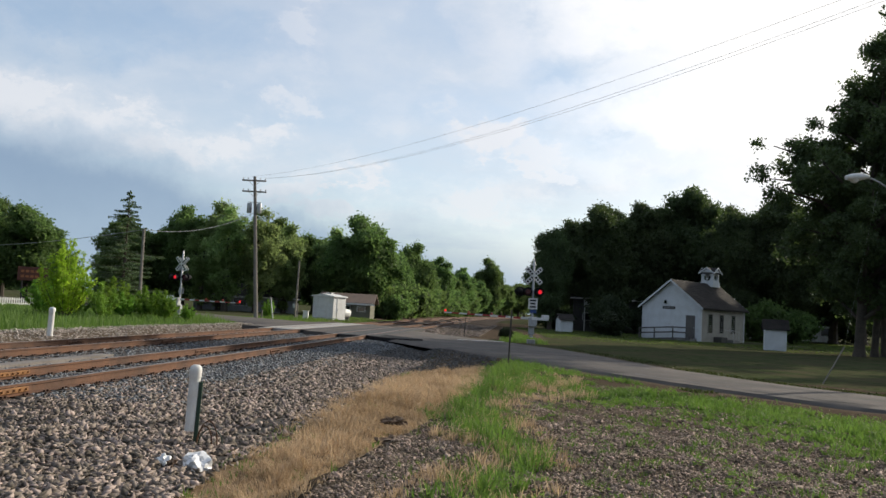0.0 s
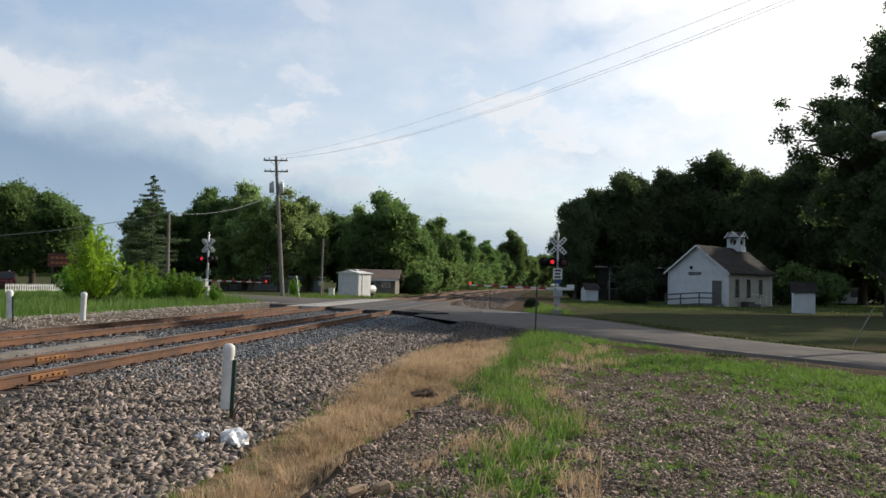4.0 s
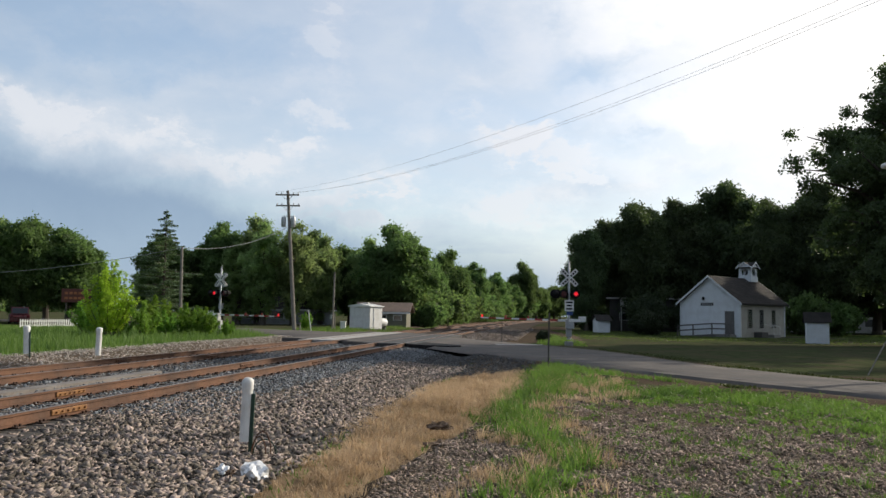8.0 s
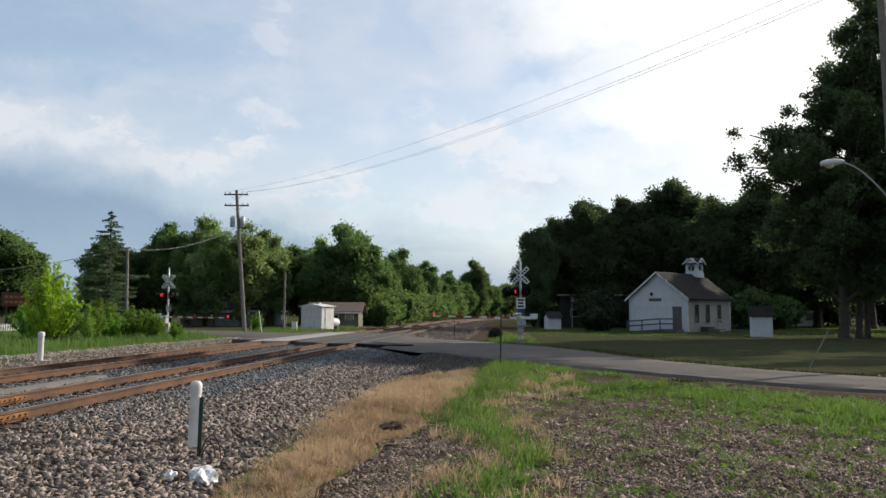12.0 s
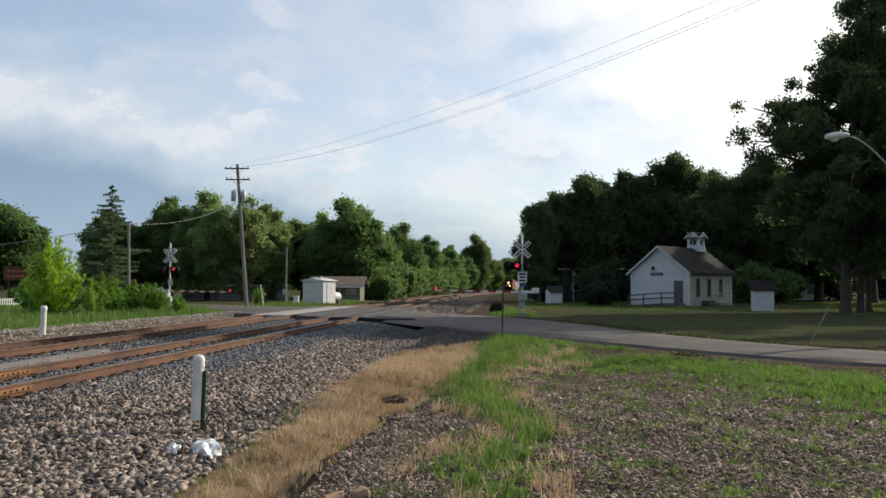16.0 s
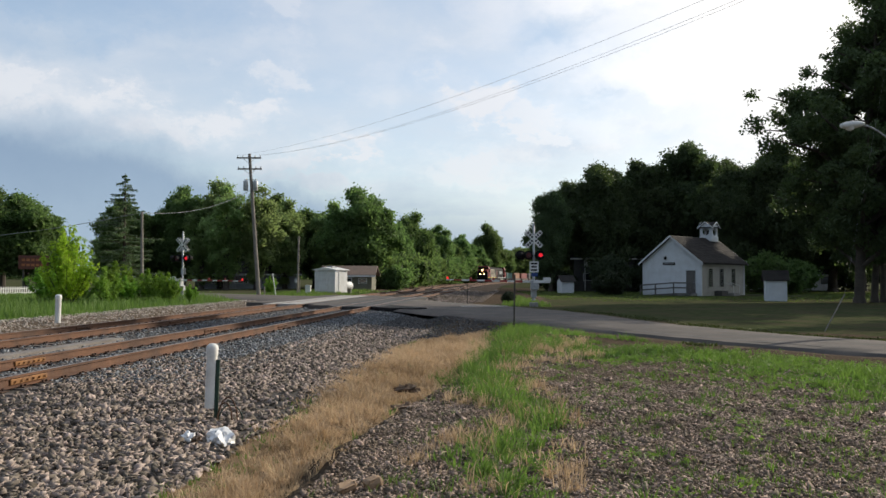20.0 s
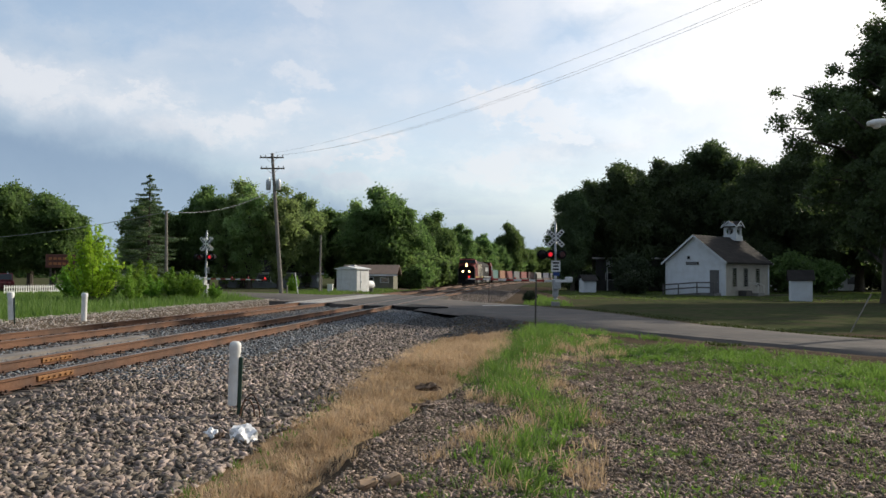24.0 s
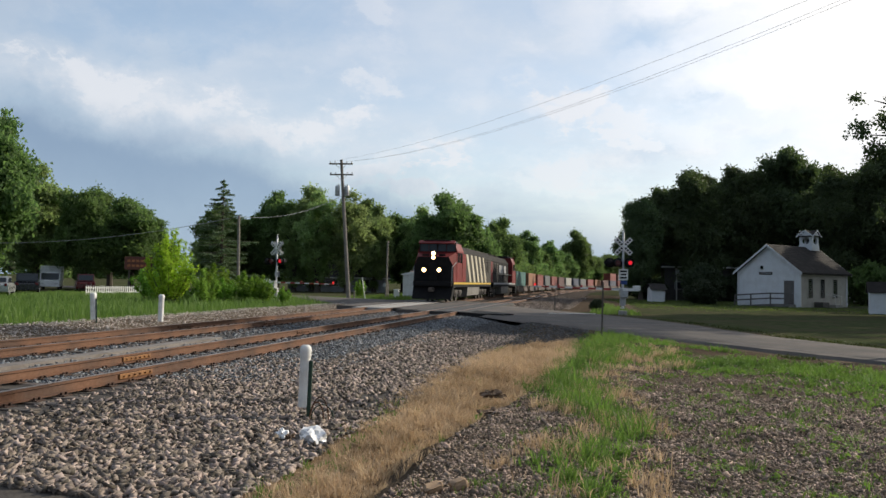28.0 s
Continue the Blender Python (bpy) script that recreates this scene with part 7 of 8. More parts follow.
house(-15.2, 100.0, 0, 6.0, 6.0, 1.95, 2.95, TANWALL, BROWNROOF, "low tan house with a brown shingled roof", ((4.9, 1.2, 0.9, 0.5), (3.0, 1.2, 1.0, 0.6)))
house(-33.5, 108.5, 14, 13.5, 7.0, 2.2, 3.7, GREYWALL, SHINGLE, "long low grey house under dark roofing", ((2.5, 1.3, 1.2, 0.9), (6.0, 1.3, 1.6, 0.9), (10.5, 1.3, 1.2, 0.9)))
house(-33.0, 118, 8, 10.5, 5.0, 2.6, 4.2, DARKWALL, REDROOF, "house with a faded red metal roof among trees", ((3.0, 1.4, 1.0, 0.9),))
porch = house(15.8, 101.5, -6, 9.0, 7.0, 4.2, 5.4, DARKWALL, SHINGLE, "dark house under the grove with pale porch trim", ((2.0, 1.8, 1.6, 0.8),))
part("awning", Geo().prism([(-0.9, 3.0), (-0.03, 3.75), (-0.03, 3.85), (-0.95, 3.08)], "x", 1.2, 5.8), WHITE, porch, "pale awning over the porch")
for xx in (1.3, 3.5, 5.7):
    part("porch_post", Geo().box((xx, -0.85, 1.5), (0.12, 0.12, 3.0)), WHITE, porch)
house(43.5, 116, -12, 10.0, 7.0, 2.3, 3.6, WHITE, SHINGLE, "pale house seen between the trunks", ((2.0, 1.4, 1.2, 1.0), (6.0, 1.4, 1.6, 1.0), (9.5, 1.4, 1.2, 1.0)))

# signboard and low white fence in the yard
sb = thing("signboard", "dull red signboard with faded orange lettering on posts", "sign", pose(-40.6, 80.0, -0.2, 0, 0, 20))
part("board", Geo().box((0, 0, 3.0), (2.7, 0.12, 1.35), bev=0.03), SIGNRED, sb)
for r in range(2):
    for i in range(5):
        part("lettering_bar", Geo().box((-0.9 + 0.42 * i, -0.068, 3.25 - 0.5 * r), (0.3, 0.01, 0.24)), SIGNORANGE, sb)
for x in (-0.9, 0.9):
    part("post", Geo().box((x, 0.12, 1.3), (0.14, 0.14, 2.9)), DARKSTEEL, sb)
fence = thing("picket_fence", "low white picket fence along the yard", "fence")
fa, fb = Vector((-38.4, 66.5, -0.17)), Vector((-34.6, 75.5, -0.17))
fd = (fb - fa).normalized()
N = 44
ang = math.degrees(math.atan2(fd.y, fd.x))
for i in range(N):
    p = fa.lerp(fb, i / (N - 1))
    part("picket", Geo().prism([(-0.045, 0), (0.045, 0), (0.045, 0.68), (0, 0.76), (-0.045, 0.68)], "y", -0.01, 0.01), WHITE, fence, at=pose(p.x, p.y, p.z, 0, 0, ang))
for z in (0.2, 0.56):
    part("fence_rail", Geo().box((0, 0.025, z), ((fb - fa).length, 0.03, 0.07)), WHITE, fence, at=pose((fa.x + fb.x) / 2, (fa.y + fb.y) / 2, -0.17, 0, 0, ang))


# ---- parked vehicles ----
def parked(name, x, y, turn, paint, label, length=4.6, width=1.8, height=1.5, kind="car"):
    c = thing(name, label, "car" if kind != "truck" else "truck", pose(x, y, -0.17, 0, 0, turn))
    h = height
    L = length / 2
    if kind == "truck":
        low = [(-L, 0.35), (L, 0.35), (L, 0.95), (L - 0.9, 1.05), (L - 1.2, 1.9), (L - 2.1, 1.95), (L - 2.1, 1.0), (-L, 1.0)]
        part("body", Geo().prism(low, "y", -width / 2, width / 2), paint, c)
        part("box_body", Geo().box((-0.95, 0, h / 2 + 0.45), (length - 2.4, width + 0.2, h - 0.9), bev=0.05), paint, c)
        part("windscreen", Geo().prism([(L - 0.93, 1.08), (L - 1.17, 1.8), (L - 1.15, 1.8), (L - 0.90, 1.08)], "y", -width / 2 + 0.12, width / 2 - 0.12), GLASS, c)
    else:
        b = 0.92 if kind == "car" else 1.02
        low = [(-L, 0.32), (-L + 0.1, 0.25), (L - 0.1, 0.25), (L, 0.35), (L - 0.02, 0.72), (L - 0.9, b), (-L + 0.25, b + 0.02), (-L, 0.8)]
        part("body", Geo().prism(low, "y", -width / 2, width / 2), paint, c)
        back = -L + (0.75 if kind == "car" else 0.12)
        cab = [(back, b), (L - 1.0, b), (L - 1.75, h), (back + (0.5 if kind == "car" else 0.2), h)]
        part("cabin", Geo().prism(cab, "y", -width / 2 + 0.14, width / 2 - 0.14), paint, c)
        gl = [(back + 0.22, b + 0.05), (L - 1.2, b + 0.05), (L - 1.8, h - 0.1), (back + 0.5, h - 0.1)]
        for s in (-1, 1):
            part("side_window", Geo().prism(gl, "y", s * (width / 2 - 0.14) - 0.01, s * (width / 2 - 0.14) + 0.01), GLASS, c)
        part("windscreen", Geo().prism([(L - 1.0, b + 0.04), (L - 1.68, h - 0.06), (L - 1.66, h - 0.06), (L - 0.97, b + 0.04)], "y", -width / 2 + 0.2, width / 2 - 0.2), GLASS, c)
        part("rear_window", Geo().prism([(back - 0.012, b + 0.1), (back + 0.15, h - 0.1), (back + 0.17, h - 0.1), (back + 0.01, b + 0.1)], "y", -width / 2 + 0.25, width / 2 - 0.25), GLASS, c)
    for sx in (-1, 1):
        for sy in (-1, 1):
            w = part("wheel", Geo().tube((sx * (L - 0.85), sy * (width / 2 - 0.22), 0.33), (sx * (L - 0.85), sy * (width / 2 + 0.01), 0.33), 0.33, n=18), BLACK, c)
            part("rim", Geo().tube((sx * (L - 0.85), sy * (width / 2 + 0.0), 0.33), (sx * (L - 0.85), sy * (width / 2 + 0.02), 0.33), 0.2, n=14), GALV, w)
    for s in (-1, 1):
        part("headlight", Geo().box((L - 0.01, s * (width / 2 - 0.3), 0.66), (0.06, 0.36, 0.14), bev=0.02), ALU, c)
        part("tail_light", Geo().box((-L + 0.01, s * (width / 2 - 0.2), 0.82), (0.06, 0.22, 0.2), bev=0.02), REDLENS, c)
    return c


CARWHITE = mat("white_car_paint", (0.70, 0.71, 0.72), None, 0.3, fine=5, coarse=1, bump=0, spread=0.05)
CARBLACK = mat("black_car_paint", (0.015, 0.016, 0.02), None, 0.25, fine=5, coarse=1, bump=0, spread=0.05)
CARRED = mat("dark_red_car_paint", (0.10, 0.012, 0.014), None, 0.3, fine=5, coarse=1, bump=0, spread=0.05)
CARSILVER = mat("silver_car_paint", (0.42, 0.43, 0.43), None, 0.3, 0.5, fine=5, coarse=1, bump=0, spread=0.05)
parked("car", -40.9, 58.5, 118, CARSILVER, "silver car parked on the yard", 4.6, 1.8, 1.45)
parked("suv", -43.5, 66.0, 122, CARBLACK, "black sport utility car parked on the yard", 4.7, 1.9, 1.72, "suv")
parked("box_truck", -53.2, 85.0, -62, CARWHITE, "white box truck parked under the trees", 5.6, 2.0, 2.6, "truck")
parked("suv", -47.5, 82.0, 122, CARRED, "dark red sport utility car parked by the fence", 4.6, 1.85, 1.75, "suv")


# ---- the train ----
TRAIN = []


def truck_set(parent, yc, axles, gauge=0.72, r=0.5, pitch=1.75, frame=DARKSTEEL):
    n = len(axles)
    for s in (-1, 1):
        g = Geo().box((s * 1.05, yc, 0.72), (0.14, pitch * (n - 1) + 1.5, 0.30), bev=0.04)
        for k in range(n):
            g.box((s * 1.08, yc + (k - (n - 1) / 2) * pitch, 0.55), (0.20, 0.36, 0.40), bev=0.05)
            if k < n - 1:
                g.tube((s * 1.1, yc + (k - (n - 1) / 2 + 0.5) * pitch, 0.40), (s * 1.1, yc + (k - (n - 1) / 2 + 0.5) * pitch, 0.85), 0.13, n=8)
        part("truck_frame", g, frame, parent)
    for k in range(n):
        y = yc + (k - (n - 1) / 2) * pitch
        for s in (-1, 1):
            part("wheel", Geo().tube((s * (gauge - 0.06), y, r), (s * (gauge + 0.07), y, r), r, n=20), DARKSTEEL, parent)
        part("axle", Geo().tube((-gauge, y, r), (gauge, y, r), 0.09, n=8), DARKSTEEL, parent)


def locomotive(label, side, cab_red, stripes, reverse=False, cab_rear=False):
    """Six-axle diesel; the cab faces local -y. Full-width body with sloping roof edges."""
    L = 21.0
    t = thing("locomotive", label, "locomotive", group="locomotives of the train")
    f = 1 if not reverse else -1
    part("frame_sill", Geo().box((0, 0, 1.30), (2.95, L - 1.2, 0.36), bev=0.03), BLACK, t)
    for s in (-1, 1):
        part("sill_stripe", Geo().box((s * 1.485, 0, 1.42), (0.02, L - 1.6, 0.18)), LOCOYELLOW if stripes else GREYWALL, t, "yellow sill stripe" if stripes else "")
    # body with chamfered roof
    half = 1.50 if stripes else 1.05
    y0, y1 = f * -5.9, f * 9.6
    outl = [(-half, 1.48), (half, 1.48), (half, 3.75), (half - 0.42, 4.28), (-half + 0.42, 4.28), (-half, 3.75)]
    part("hood", Geo().prism(outl, "y", min(y0, y1), max(y0, y1)), side, t)
    part("hood_roof", Geo().prism([(-half - 0.01, 3.74), (half + 0.01, 3.74), (half - 0.40, 4.32), (-half + 0.40, 4.32)], "y", min(y0, y1) + 0.02, max(y0, y1) - 0.02), LOCOROOF, t, "sooty roof")
    for yy in (f * 2.0, f * 5.0, f * 8.0):
        part("roof_fan", Geo().lathe([(0.62, 4.3), (0.62, 4.46), (0.5, 4.5), (0.1, 4.5)], 18, Matrix.Translation((0, yy, 0))), LOCOROOF, t)
    part("exhaust_stack", Geo().box((0, f * -1.5, 4.42), (0.5, 1.0, 0.3), bev=0.03), BLACK, t)
    for s in (-1, 1):
        for k in range(3):
            gr = part("radiator_grille", Geo().box((s * (half + 0.012), f * (4.2 + 1.75 * k), 3.05), (0.03, 1.45, 1.15)), LOCOROOF, t)
            for j in range(5):
                part("louvre", Geo().box((s * (half + 0.035), f * (4.2 + 1.75 * k), 2.6 + 0.22 * j), (0.03, 1.4, 0.06)), DARKSTEEL, gr)
        for k in range(7):
            part("body_door", Geo().box((s * (half + 0.008), f * (-4.4 + 1.12 * k), 2.35), (0.02, 1.02, 1.45), bev=0.005), side, t)
    # cab
    c0, c1 = f * -8.7, f * -5.9
    cw = 1.52
    cab = [(-cw, 1.48), (cw, 1.48), (cw, 3.85), (cw - 0.25, 4.45), (cw - 0.65, 4.66), (-cw + 0.65, 4.66), (-cw + 0.25, 4.45), (-cw, 3.85)]
    part("cab", Geo().prism(cab, "y", min(c0, c1), max(c0, c1)), cab_red, t, "red cab")
    part("cab_roof", Geo().prism([(cw - 0.22, 4.44), (cw - 0.63, 4.68), (-cw + 0.63, 4.68), (-cw + 0.22, 4.44)], "y", min(c0, c1) - 0.12, max(c0, c1) + 0.02), LOCOROOF, t, "dark cab roof")
    n0 = f * -10.25
    nose = [(-1.5, n0 * 0.975, 1.48), (1.5, n0 * 0.975, 1.48), (1.5, c0, 1.48), (-1.5, c0, 1.48), (-1.15, n0, 3.35), (1.15, n0, 3.35), (1.48, c0, 3.74), (-1.48, c0, 3.74), (-1.5, n0 * 0.985, 2.6), (1.5, n0 * 0.985, 2.6)]
    part("nose", Geo().poly(nose, [(0, 1, 9, 8), (8, 9, 5, 4), (4, 5, 6, 7), (1, 2, 6, 5, 9), (0, 8, 4, 7, 3), (0, 3, 2, 1)]), cab_red, t, "red nose")
    # Black over the red nose puts the backlit front's shade into colour.
    part("nose_panel", Geo().poly([(-1.5, n0 * 0.975 - f * 0.02, 1.48), (1.5, n0 * 0.975 - f * 0.02, 1.48), (1.5, n0 * 0.985 - f * 0.02, 2.6), (1.165, n0 - f * 0.02, 3.33), (-1.165, n0 - f * 0.02, 3.33), (-1.5, n0 * 0.985 - f * 0.02, 2.6)], [(0, 1, 2, 5), (5, 2, 3, 4)]), BLACK, t, "black lower nose, shade put into its colour")
    part("nose_door", Geo().box((0.0, n0 * 0.988 - 0.02, 2.2), (0.62, 0.1, 1.35), bev=0.02), BLACK, t)
    part("anti_climber", Geo().box((0, f * -10.35, 1.35), (2.9, 0.42, 0.34), bev=0.04), BLACK, t)
    for k, xx in enumerate((-1.02, -0.34, 0.34, 1.02)):
        part("windscreen", Geo().box((xx, c0 - f * 0.012, 4.09), (0.64, 0.03, 0.60), bev=0.01), GLASS, t)
    for s in (-1, 1):
        for yy in (-8.1, -7.0):
            part("cab_window", Geo().box((s * (cw + 0.008), f * yy * 1.0, 3.35), (0.03, 0.8, 0.75), bev=0.01), GLASS, t)
        part("cab_door", Geo().box((s * (cw + 0.01), f * -6.2, 2.6), (0.03, 0.55, 1.9), bev=0.01), cab_red, t)
    part("visor", Geo().prism([(c0 + f * 0.02, 4.62), (c0 + f * 0.02, 4.42), (c0 - f * 0.48, 4.34), (c0 - f * 0.50, 4.40)], "x", -1.36, 1.36), cab_red, t, "red brow over the windscreens")
    for xx in (-1.36, 0, 1.36):
        part("windscreen_post", Geo().box((xx, c0 - f * 0.03, 4.07), (0.09, 0.05, 0.7)), LOCOROOF, t)
    for s in (-1, 1):
        part("marker_box", Geo().box((s * 0.62, n0 * 0.975, 3.42), (0.5, 0.14, 0.24), bev=0.02), BLACK, t)
    hl = part("headlight_box", Geo().box((0, n0 * 0.985, 3.42), (0.36, 0.30, 0.72), bev=0.04), BLACK, t)
    for dz in (-0.16, 0.16):
        part("headlight", Geo().tube((0, n0 * 0.985, 3.42 + dz), (0, n0 * 0.985 - f * 0.17, 3.45 + dz), 0.145, n=18), HEADLIGHT if cab_rear is False and not reverse else GALV, hl, "lit headlight")
    for s in (-1, 1):
        d = part("ditch_light", Geo().box((s * 0.56 - 0.05, f * -10.42, 2.36), (0.34, 0.2, 0.34), bev=0.03), BLACK, t)
        part("lamp_face", Geo().tube((s * 0.56 - 0.05, f * -10.5, 2.36), (s * 0.56 - 0.05, f * -10.55, 2.36), 0.15, n=18), HEADLIGHT if not reverse and not cab_rear else GALV, d, "lit ditch light")
    # pilot, coupler, steps, handrails
    part("pilot", Geo().poly([(-1.5, f * -10.1, 1.2), (1.5, f * -10.1, 1.2), (1.45, f * -10.75, 0.22), (-1.45, f * -10.75, 0.22), (-1.5, f * -9.7, 1.2), (1.5, f * -9.7, 1.2), (1.45, f * -9.9, 0.22), (-1.45, f * -9.9, 0.22)], [(0, 1, 2, 3), (4, 7, 6, 5), (3, 2, 6, 7), (0, 3, 7, 4), (1, 5, 6, 2), (0, 4, 5, 1)]), BLACK, t)
    part("coupler", Geo().box((0, f * -10.75, 0.92), (0.34, 0.8, 0.3), bev=0.05), DARKSTEEL, t)
    for s in (-1, 1):
        for e in (-9.5, 9.7):
            for k in range(3):
                part("step", Geo().box((s * 1.36, f * e, 0.45 + 0.32 * k), (0.32, 0.6, 0.04)), DARKSTEEL, t)
        part("handrail", Geo().tube((s * 1.44, f * -10.3, 1.5), (s * 1.44, f * -10.3, 2.6), 0.025, n=6).tube((s * 1.44, f * -10.3, 2.6), (s * 1.5, f * -8.8, 3.0), 0.025, n=6), GREYWALL, t)
    part("fuel_tank", Geo().prism([(-1.35, 0.42), (-1.1, 0.28), (1.1, 0.28), (1.35, 0.42), (1.4, 1.12), (-1.4, 1.12)], "y", -3.1, 3.1), TANKGREY, t)
    truck_set(t, -6.8, (0, 1, 2))
    truck_set(t, 6.8, (0, 1, 2))
    if stripes:
        for s in (-1, 1):
            part("red_panel", Geo().box((s * (half + 0.015), -5.35, 2.62), (0.03, 1.05, 2.22)), cab_red, t, "red panel behind the cab")
        for k in range(5):
            for s in (-1, 1):
                yb = -4.9 + 2.15 * k
                g = Geo().poly([(s * (half + 0.035), yb + 2.0, 1.50), (s * (half + 0.035), yb + 2.9, 1.50), (s * (half + 0.035), yb + 1.0, 3.74), (s * (half + 0.035), yb + 0.1, 3.74),
                                (s * half, yb + 2.0, 1.50), (s * half, yb + 2.9, 1.50), (s * half, yb + 1.0, 3.74), (s * half, yb + 0.1, 3.74)], [(0, 1, 2, 3), (0, 4, 5, 1), (1, 5, 6, 2), (2, 6, 7, 3), (3, 7, 4, 0)])
                part("slanted_stripe", g, LOCOCREAM, t, "cream slanted stripe")
    else:
        for s in (-1, 1):
            part("body_lettering", Geo().box((s * (half + 0.03), -1.0, 3.0), (0.02, 3.2, 0.85)).box((s * (half + 0.03), 2.4, 3.0), (0.02, 1.6, 0.85)), GREYWALL, t, "pale block lettering shapes")
            part("rear_panel", Geo().box((s * (half + 0.022), f * 8.6, 2.6), (0.02, 1.9, 2.1)), cab_red, t, "red end panel")
            part("walkway_rail", Geo().tube((s * 1.42, -6, 2.45), (s * 1.42, 9.6, 2.45), 0.025, n=6), GREYWALL, t)
    return t


def container(paint, label, h=2.6, L=12.2):
    c = thing("container", label, "container", group="containers on the train")
    g = Geo()
    n = 44
    pts, fs = [], []
    for s in (-1, 1):
        base = len(pts)
        for i in range(n + 1):
            d = 0.0 if (i // 2) % 2 == 0 else 0.035
            y = -L / 2 + 0.15 + (L - 0.3) * i / n
            pts += [(s * (1.19 - d), y, 0.15), (s * (1.19 - d), y, h - 0.12)]
        for i in range(n):
            a = base + 2 * i
            fs.append((a, a + 2, a + 3, a + 1))
    g.poly(pts, fs)
    part("corrugated_sides", g, paint, c)
    f = Geo()
    for s in (-1, 1):
        for z, hh in ((0.08, 0.16), (h - 0.06, 0.12)):
            f.box((s * 1.16, 0, z), (0.12, L, hh))
        for e in (-1, 1):
            f.box((s * 1.14, e * (L / 2 - 0.08), h / 2), (0.16, 0.16, h - 0.1))
    part("frame", f, paint, c)
    part("roof", Geo().box((0, 0, h - 0.05), (2.3, L - 0.1, 0.06)), paint, c)
    part("end_wall", Geo().box((0, -L / 2 + 0.06, h / 2), (2.2, 0.06, h - 0.2)), paint, c)
    part("doors", Geo().box((0, L / 2 - 0.06, h / 2), (2.2, 0.06, h - 0.2)), paint, c)
    return c


def well_car():
    w = thing("well_car", "dark low-slung container well car", "freight car", group="well cars of the train")
    for s in (-1, 1):
        part("side_sill", Geo().box((s * 1.36, 0, 0.78), (0.14, 12.9, 0.62), bev=0.02).box((s * 1.40, 0, 1.12), (0.22, 12.9, 0.08)).box((s * 1.40, 0, 0.46), (0.22, 12.9, 0.08)), WELLBROWN, w)
    part("floor", Geo().box((0, 0, 0.38), (2.6, 12.6, 0.1)), WELLBROWN, w)
    for e in (-1, 1):
        part("end_platform", Geo().box((0, e * 6.8, 1.02), (2.5, 0.9, 0.30), bev=0.03), WELLBROWN, w)
        truck_set(w, e * 7.0, (0, 1), r=0.42, pitch=1.6)
    return w


WELLBROWN = mat("brown_freight_paint", (0.085, 0.055, 0.045), (0.06, 0.045, 0.04), 0.75, fine=10, coarse=1)
PAINTS = [(mat("teal_container", (0.045, 0.16, 0.15), None, 0.55, fine=8, coarse=0.6, bump=0.05), "teal"),
          (mat("orange_container", (0.30, 0.13, 0.06), None, 0.55, fine=8, coarse=0.6, bump=0.05), "weathered orange"),
          (mat("red_container", (0.22, 0.04, 0.032), None, 0.55, fine=8, coarse=0.6, bump=0.05), "dull red"),
          (mat("grey_container", (0.12, 0.125, 0.13), None, 0.55, fine=8, coarse=0.6, bump=0.05), "grey"),
          (mat("pale_container", (0.34, 0.33, 0.30), None, 0.55, fine=8, coarse=0.6, bump=0.05), "off-white"),
          (mat("maroon_container", (0.09, 0.03, 0.03), None, 0.55, fine=8, coarse=0.6, bump=0.05), "maroon"),
          (mat("navy_container", (0.04, 0.055, 0.10), None, 0.55, fine=8, coarse=0.6, bump=0.05), "dark blue")]


def build_train():
    """Each vehicle with the distance of its middle behind the train's front."""
    TRAIN.append((locomotive("red-nosed striped freight locomotive with lit headlights", LOCODARK, LOCORED, True), 10.7, 0.0))
    TRAIN.append((locomotive("black and red freight locomotive behind the first", BLACK, LOCORED, False, reverse=True), 32.3, 0.0))
    models = [container(p, f"{n} steel shipping container riding on a well car") for p, n in PAINTS]
    car = well_car()
    order = (0, 1, 2, 3, 2, 5, 4, 6, 3, 2, 1, 5, 6, 2, 0, 3, 4, 2, 5, 1, 3, 6)
    used = set()
    s = 44.2 + 7.6
    for i, k in enumerate(order):
        c = car if i == 0 else copy_thing(car, Matrix.Identity(4))
        TRAIN.append((c, s, 0.0))
        b = models[k] if k not in used else copy_thing(models[k], Matrix.Identity(4))
        used.add(k)
        TRAIN.append((b, s, 0.44))
        if i in (12, 13, 15):
            k2 = (2, 5, 2)[(12, 13, 15).index(i)]
            TRAIN.append((copy_thing(models[k2], Matrix.Identity(4)), s, 3.06))
        s += 16.3


build_train()


# ---- track pieces laid one by one ----
SPIKE = mat("dark_rusty_spikes", (0.045, 0.026, 0.018), (0.09, 0.045, 0.025), 0.85, 0.1, fine=25, coarse=4)


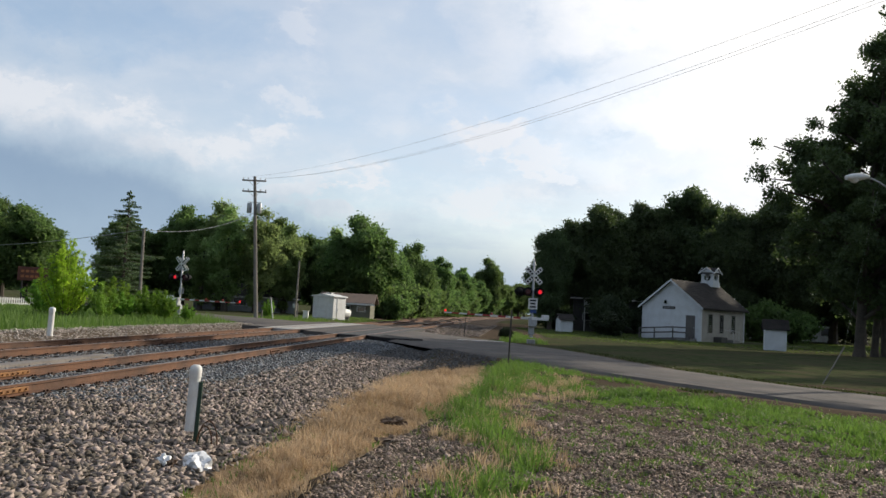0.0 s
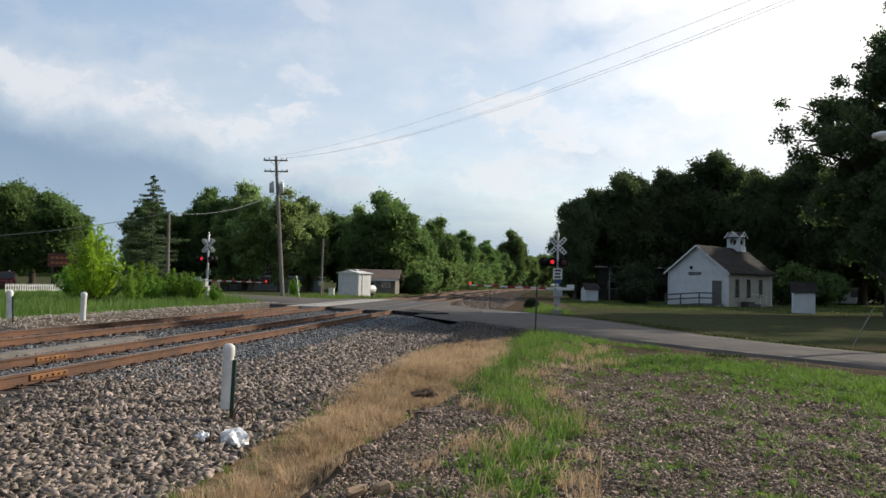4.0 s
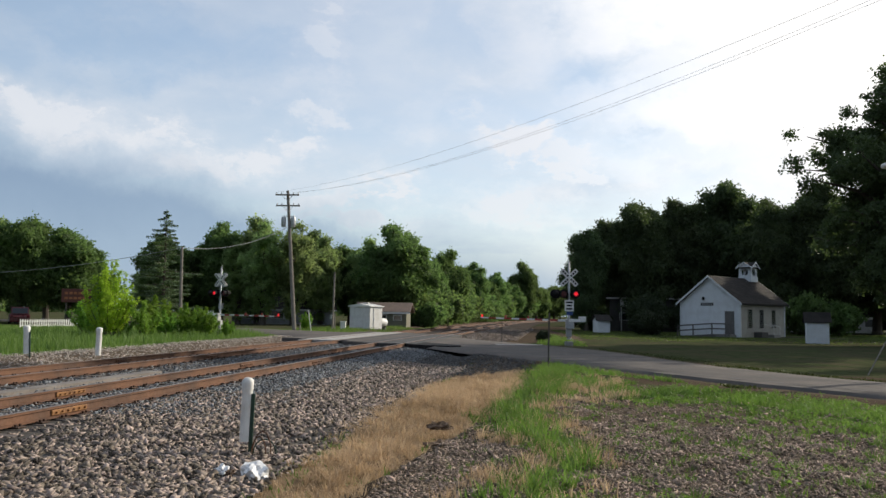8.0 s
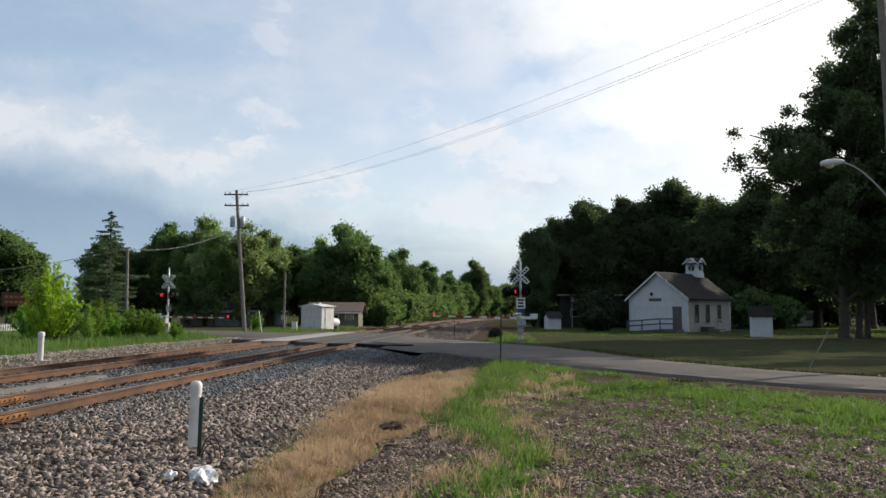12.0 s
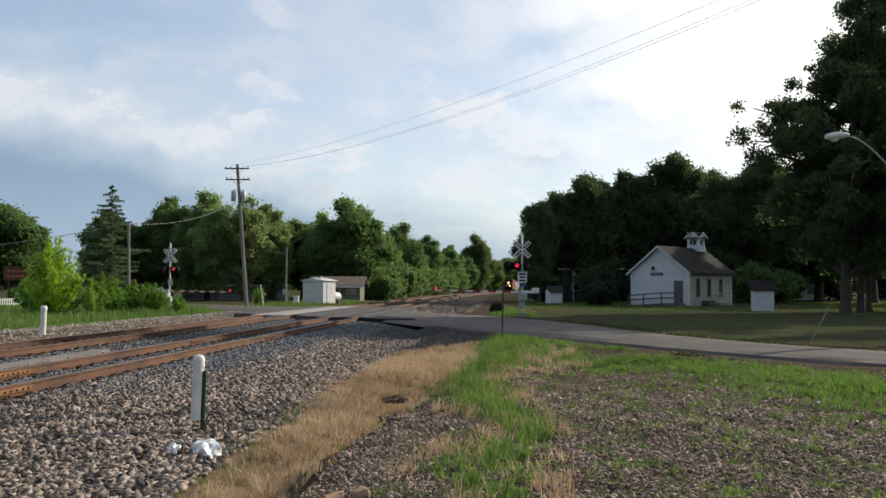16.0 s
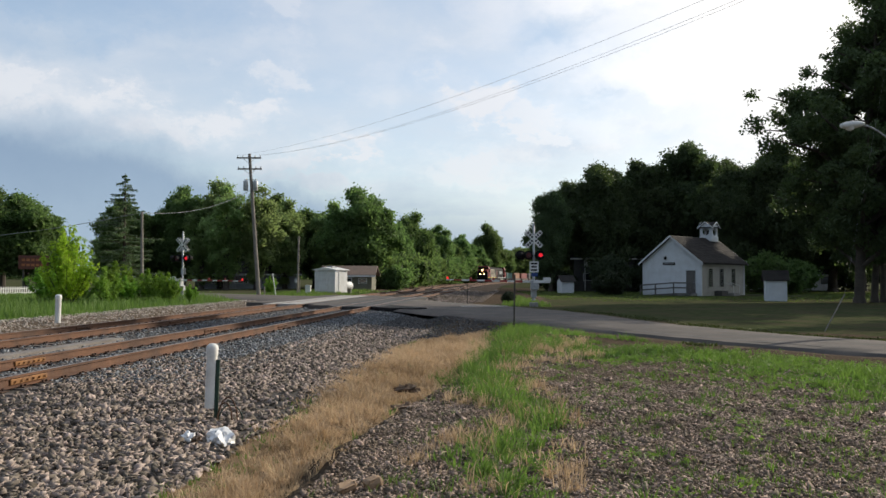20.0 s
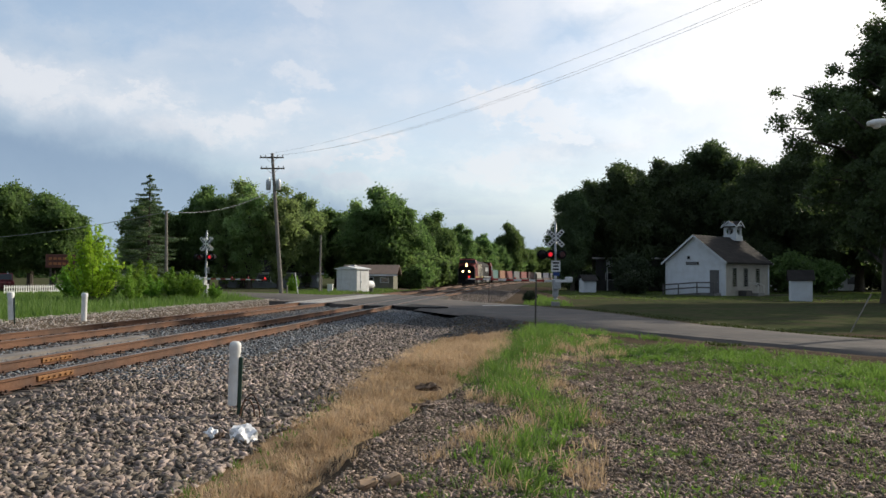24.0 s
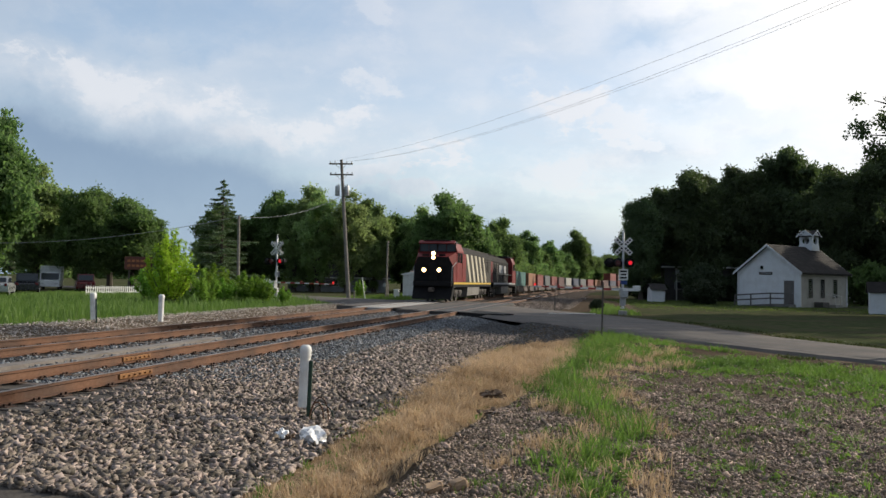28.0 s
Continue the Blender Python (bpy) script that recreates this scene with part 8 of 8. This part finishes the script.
def build_ties():
    bed = thing("sleepers", "dark creosoted timber sleepers under the rails", "sleepers", kind="structure")
    tie = Geo().box((0, 0, -0.278), (2.6, 0.23, 0.17), bev=0.012).mesh("sleeper", TIE)
    rng = random.Random(4)
    for c, lo, hi in ((NEAR_Q, 8.0, 41.0), (FAR_Q, 16.0, 44.0), (NEAR_Q, 62.6, 95.0), (FAR_Q, 66.6, 95.0)):
        s = lo
        while s < hi:
            x, y, a = track(s, c)
            part("sleeper", tie, None, bed, at=pose(x, y, rng.uniform(-0.01, 0.01), 0, 0, -5.0 + rng.uniform(-1, 1)))
            s += 0.55
    plate = Geo().box((0, 0, -0.183), (0.34, 0.19, 0.018), bev=0.003)
    for u, w in ((-0.10, -0.05), (-0.10, 0.05), (0.10, 0.05), (0.10, -0.05)):
        plate.box((u, w, -0.160), (0.035, 0.03, 0.04), bev=0.004)
    plate = plate.mesh("tie_plate", SPIKE)
    for c, lo, hi in ((NEAR_Q, 8.0, 38.0), (FAR_Q, 16.0, 42.0)):
        s = lo
        while s < hi:
            for dq in (0.7525, -0.7525):
                x, y, a = track(s, c + dq)
                part("tie_plate", plate, None, bed, at=pose(x, y, 0, 0, 0, -5.0 + rng.uniform(-1, 1)))
            s += 0.55
    g = Geo()
    for c in (NEAR_Q, FAR_Q):
        s = 95.0
        while s < 240:
            x, y, a = track(s, c)
            g.box((0, 0, -0.255), (2.6, 0.23, 0.17), pose(x, y, 0, 0, 0, -math.degrees(a)))
            s += 0.6
    tagged(part("far_sleepers", g, TIE, bed), kind="stuff")


build_ties()


# ---- what moves ----
SPEED, FRONT_AT_END = 20.45, 59.1


def motions():
    for ob, behind, lift in TRAIN:
        rows = []
        for t in range(29):
            s = FRONT_AT_END + SPEED * (28 - t) + behind
            x, y, a = track(s, FAR_Q)
            rows.append((t, pose(x, y, lift, 0, 0, -math.degrees(a))))
        walk(ob, rows)
    for ob, m, phase, period in LAMPS:
        # the glowing face turns away every half period, in three quick steps
        rows, t = [(0.0, None)], 0.0
        times = []
        k = math.floor((0 - phase) * 2 / period)
        while True:
            tt = phase + k * period / 2
            if tt > 28:
                break
            times.append((tt, k))
            k += 1
        first_on = (times[0][1] % 2) == 0 if times else True
        turn = 0.0 if first_on else 180.0
        rows = [(0.0, m @ pose(0, 0, 0, 0, 0, turn))]
        for tt, kk in times:
            if tt <= 0.05 or tt > 27.8:
                continue
            rows.append((tt - 0.05, m @ pose(0, 0, 0, 0, 0, turn)))
            rows.append((tt - 0.0167, m @ pose(0, 0, 0, 0, 0, turn + 60)))
            rows.append((tt + 0.0167, m @ pose(0, 0, 0, 0, 0, turn + 120)))
            turn += 180
            rows.append((tt + 0.05, m @ pose(0, 0, 0, 0, 0, turn)))
        rows.append((28.0, m @ pose(0, 0, 0, 0, 0, turn)))
        walk(ob, rows)


motions()
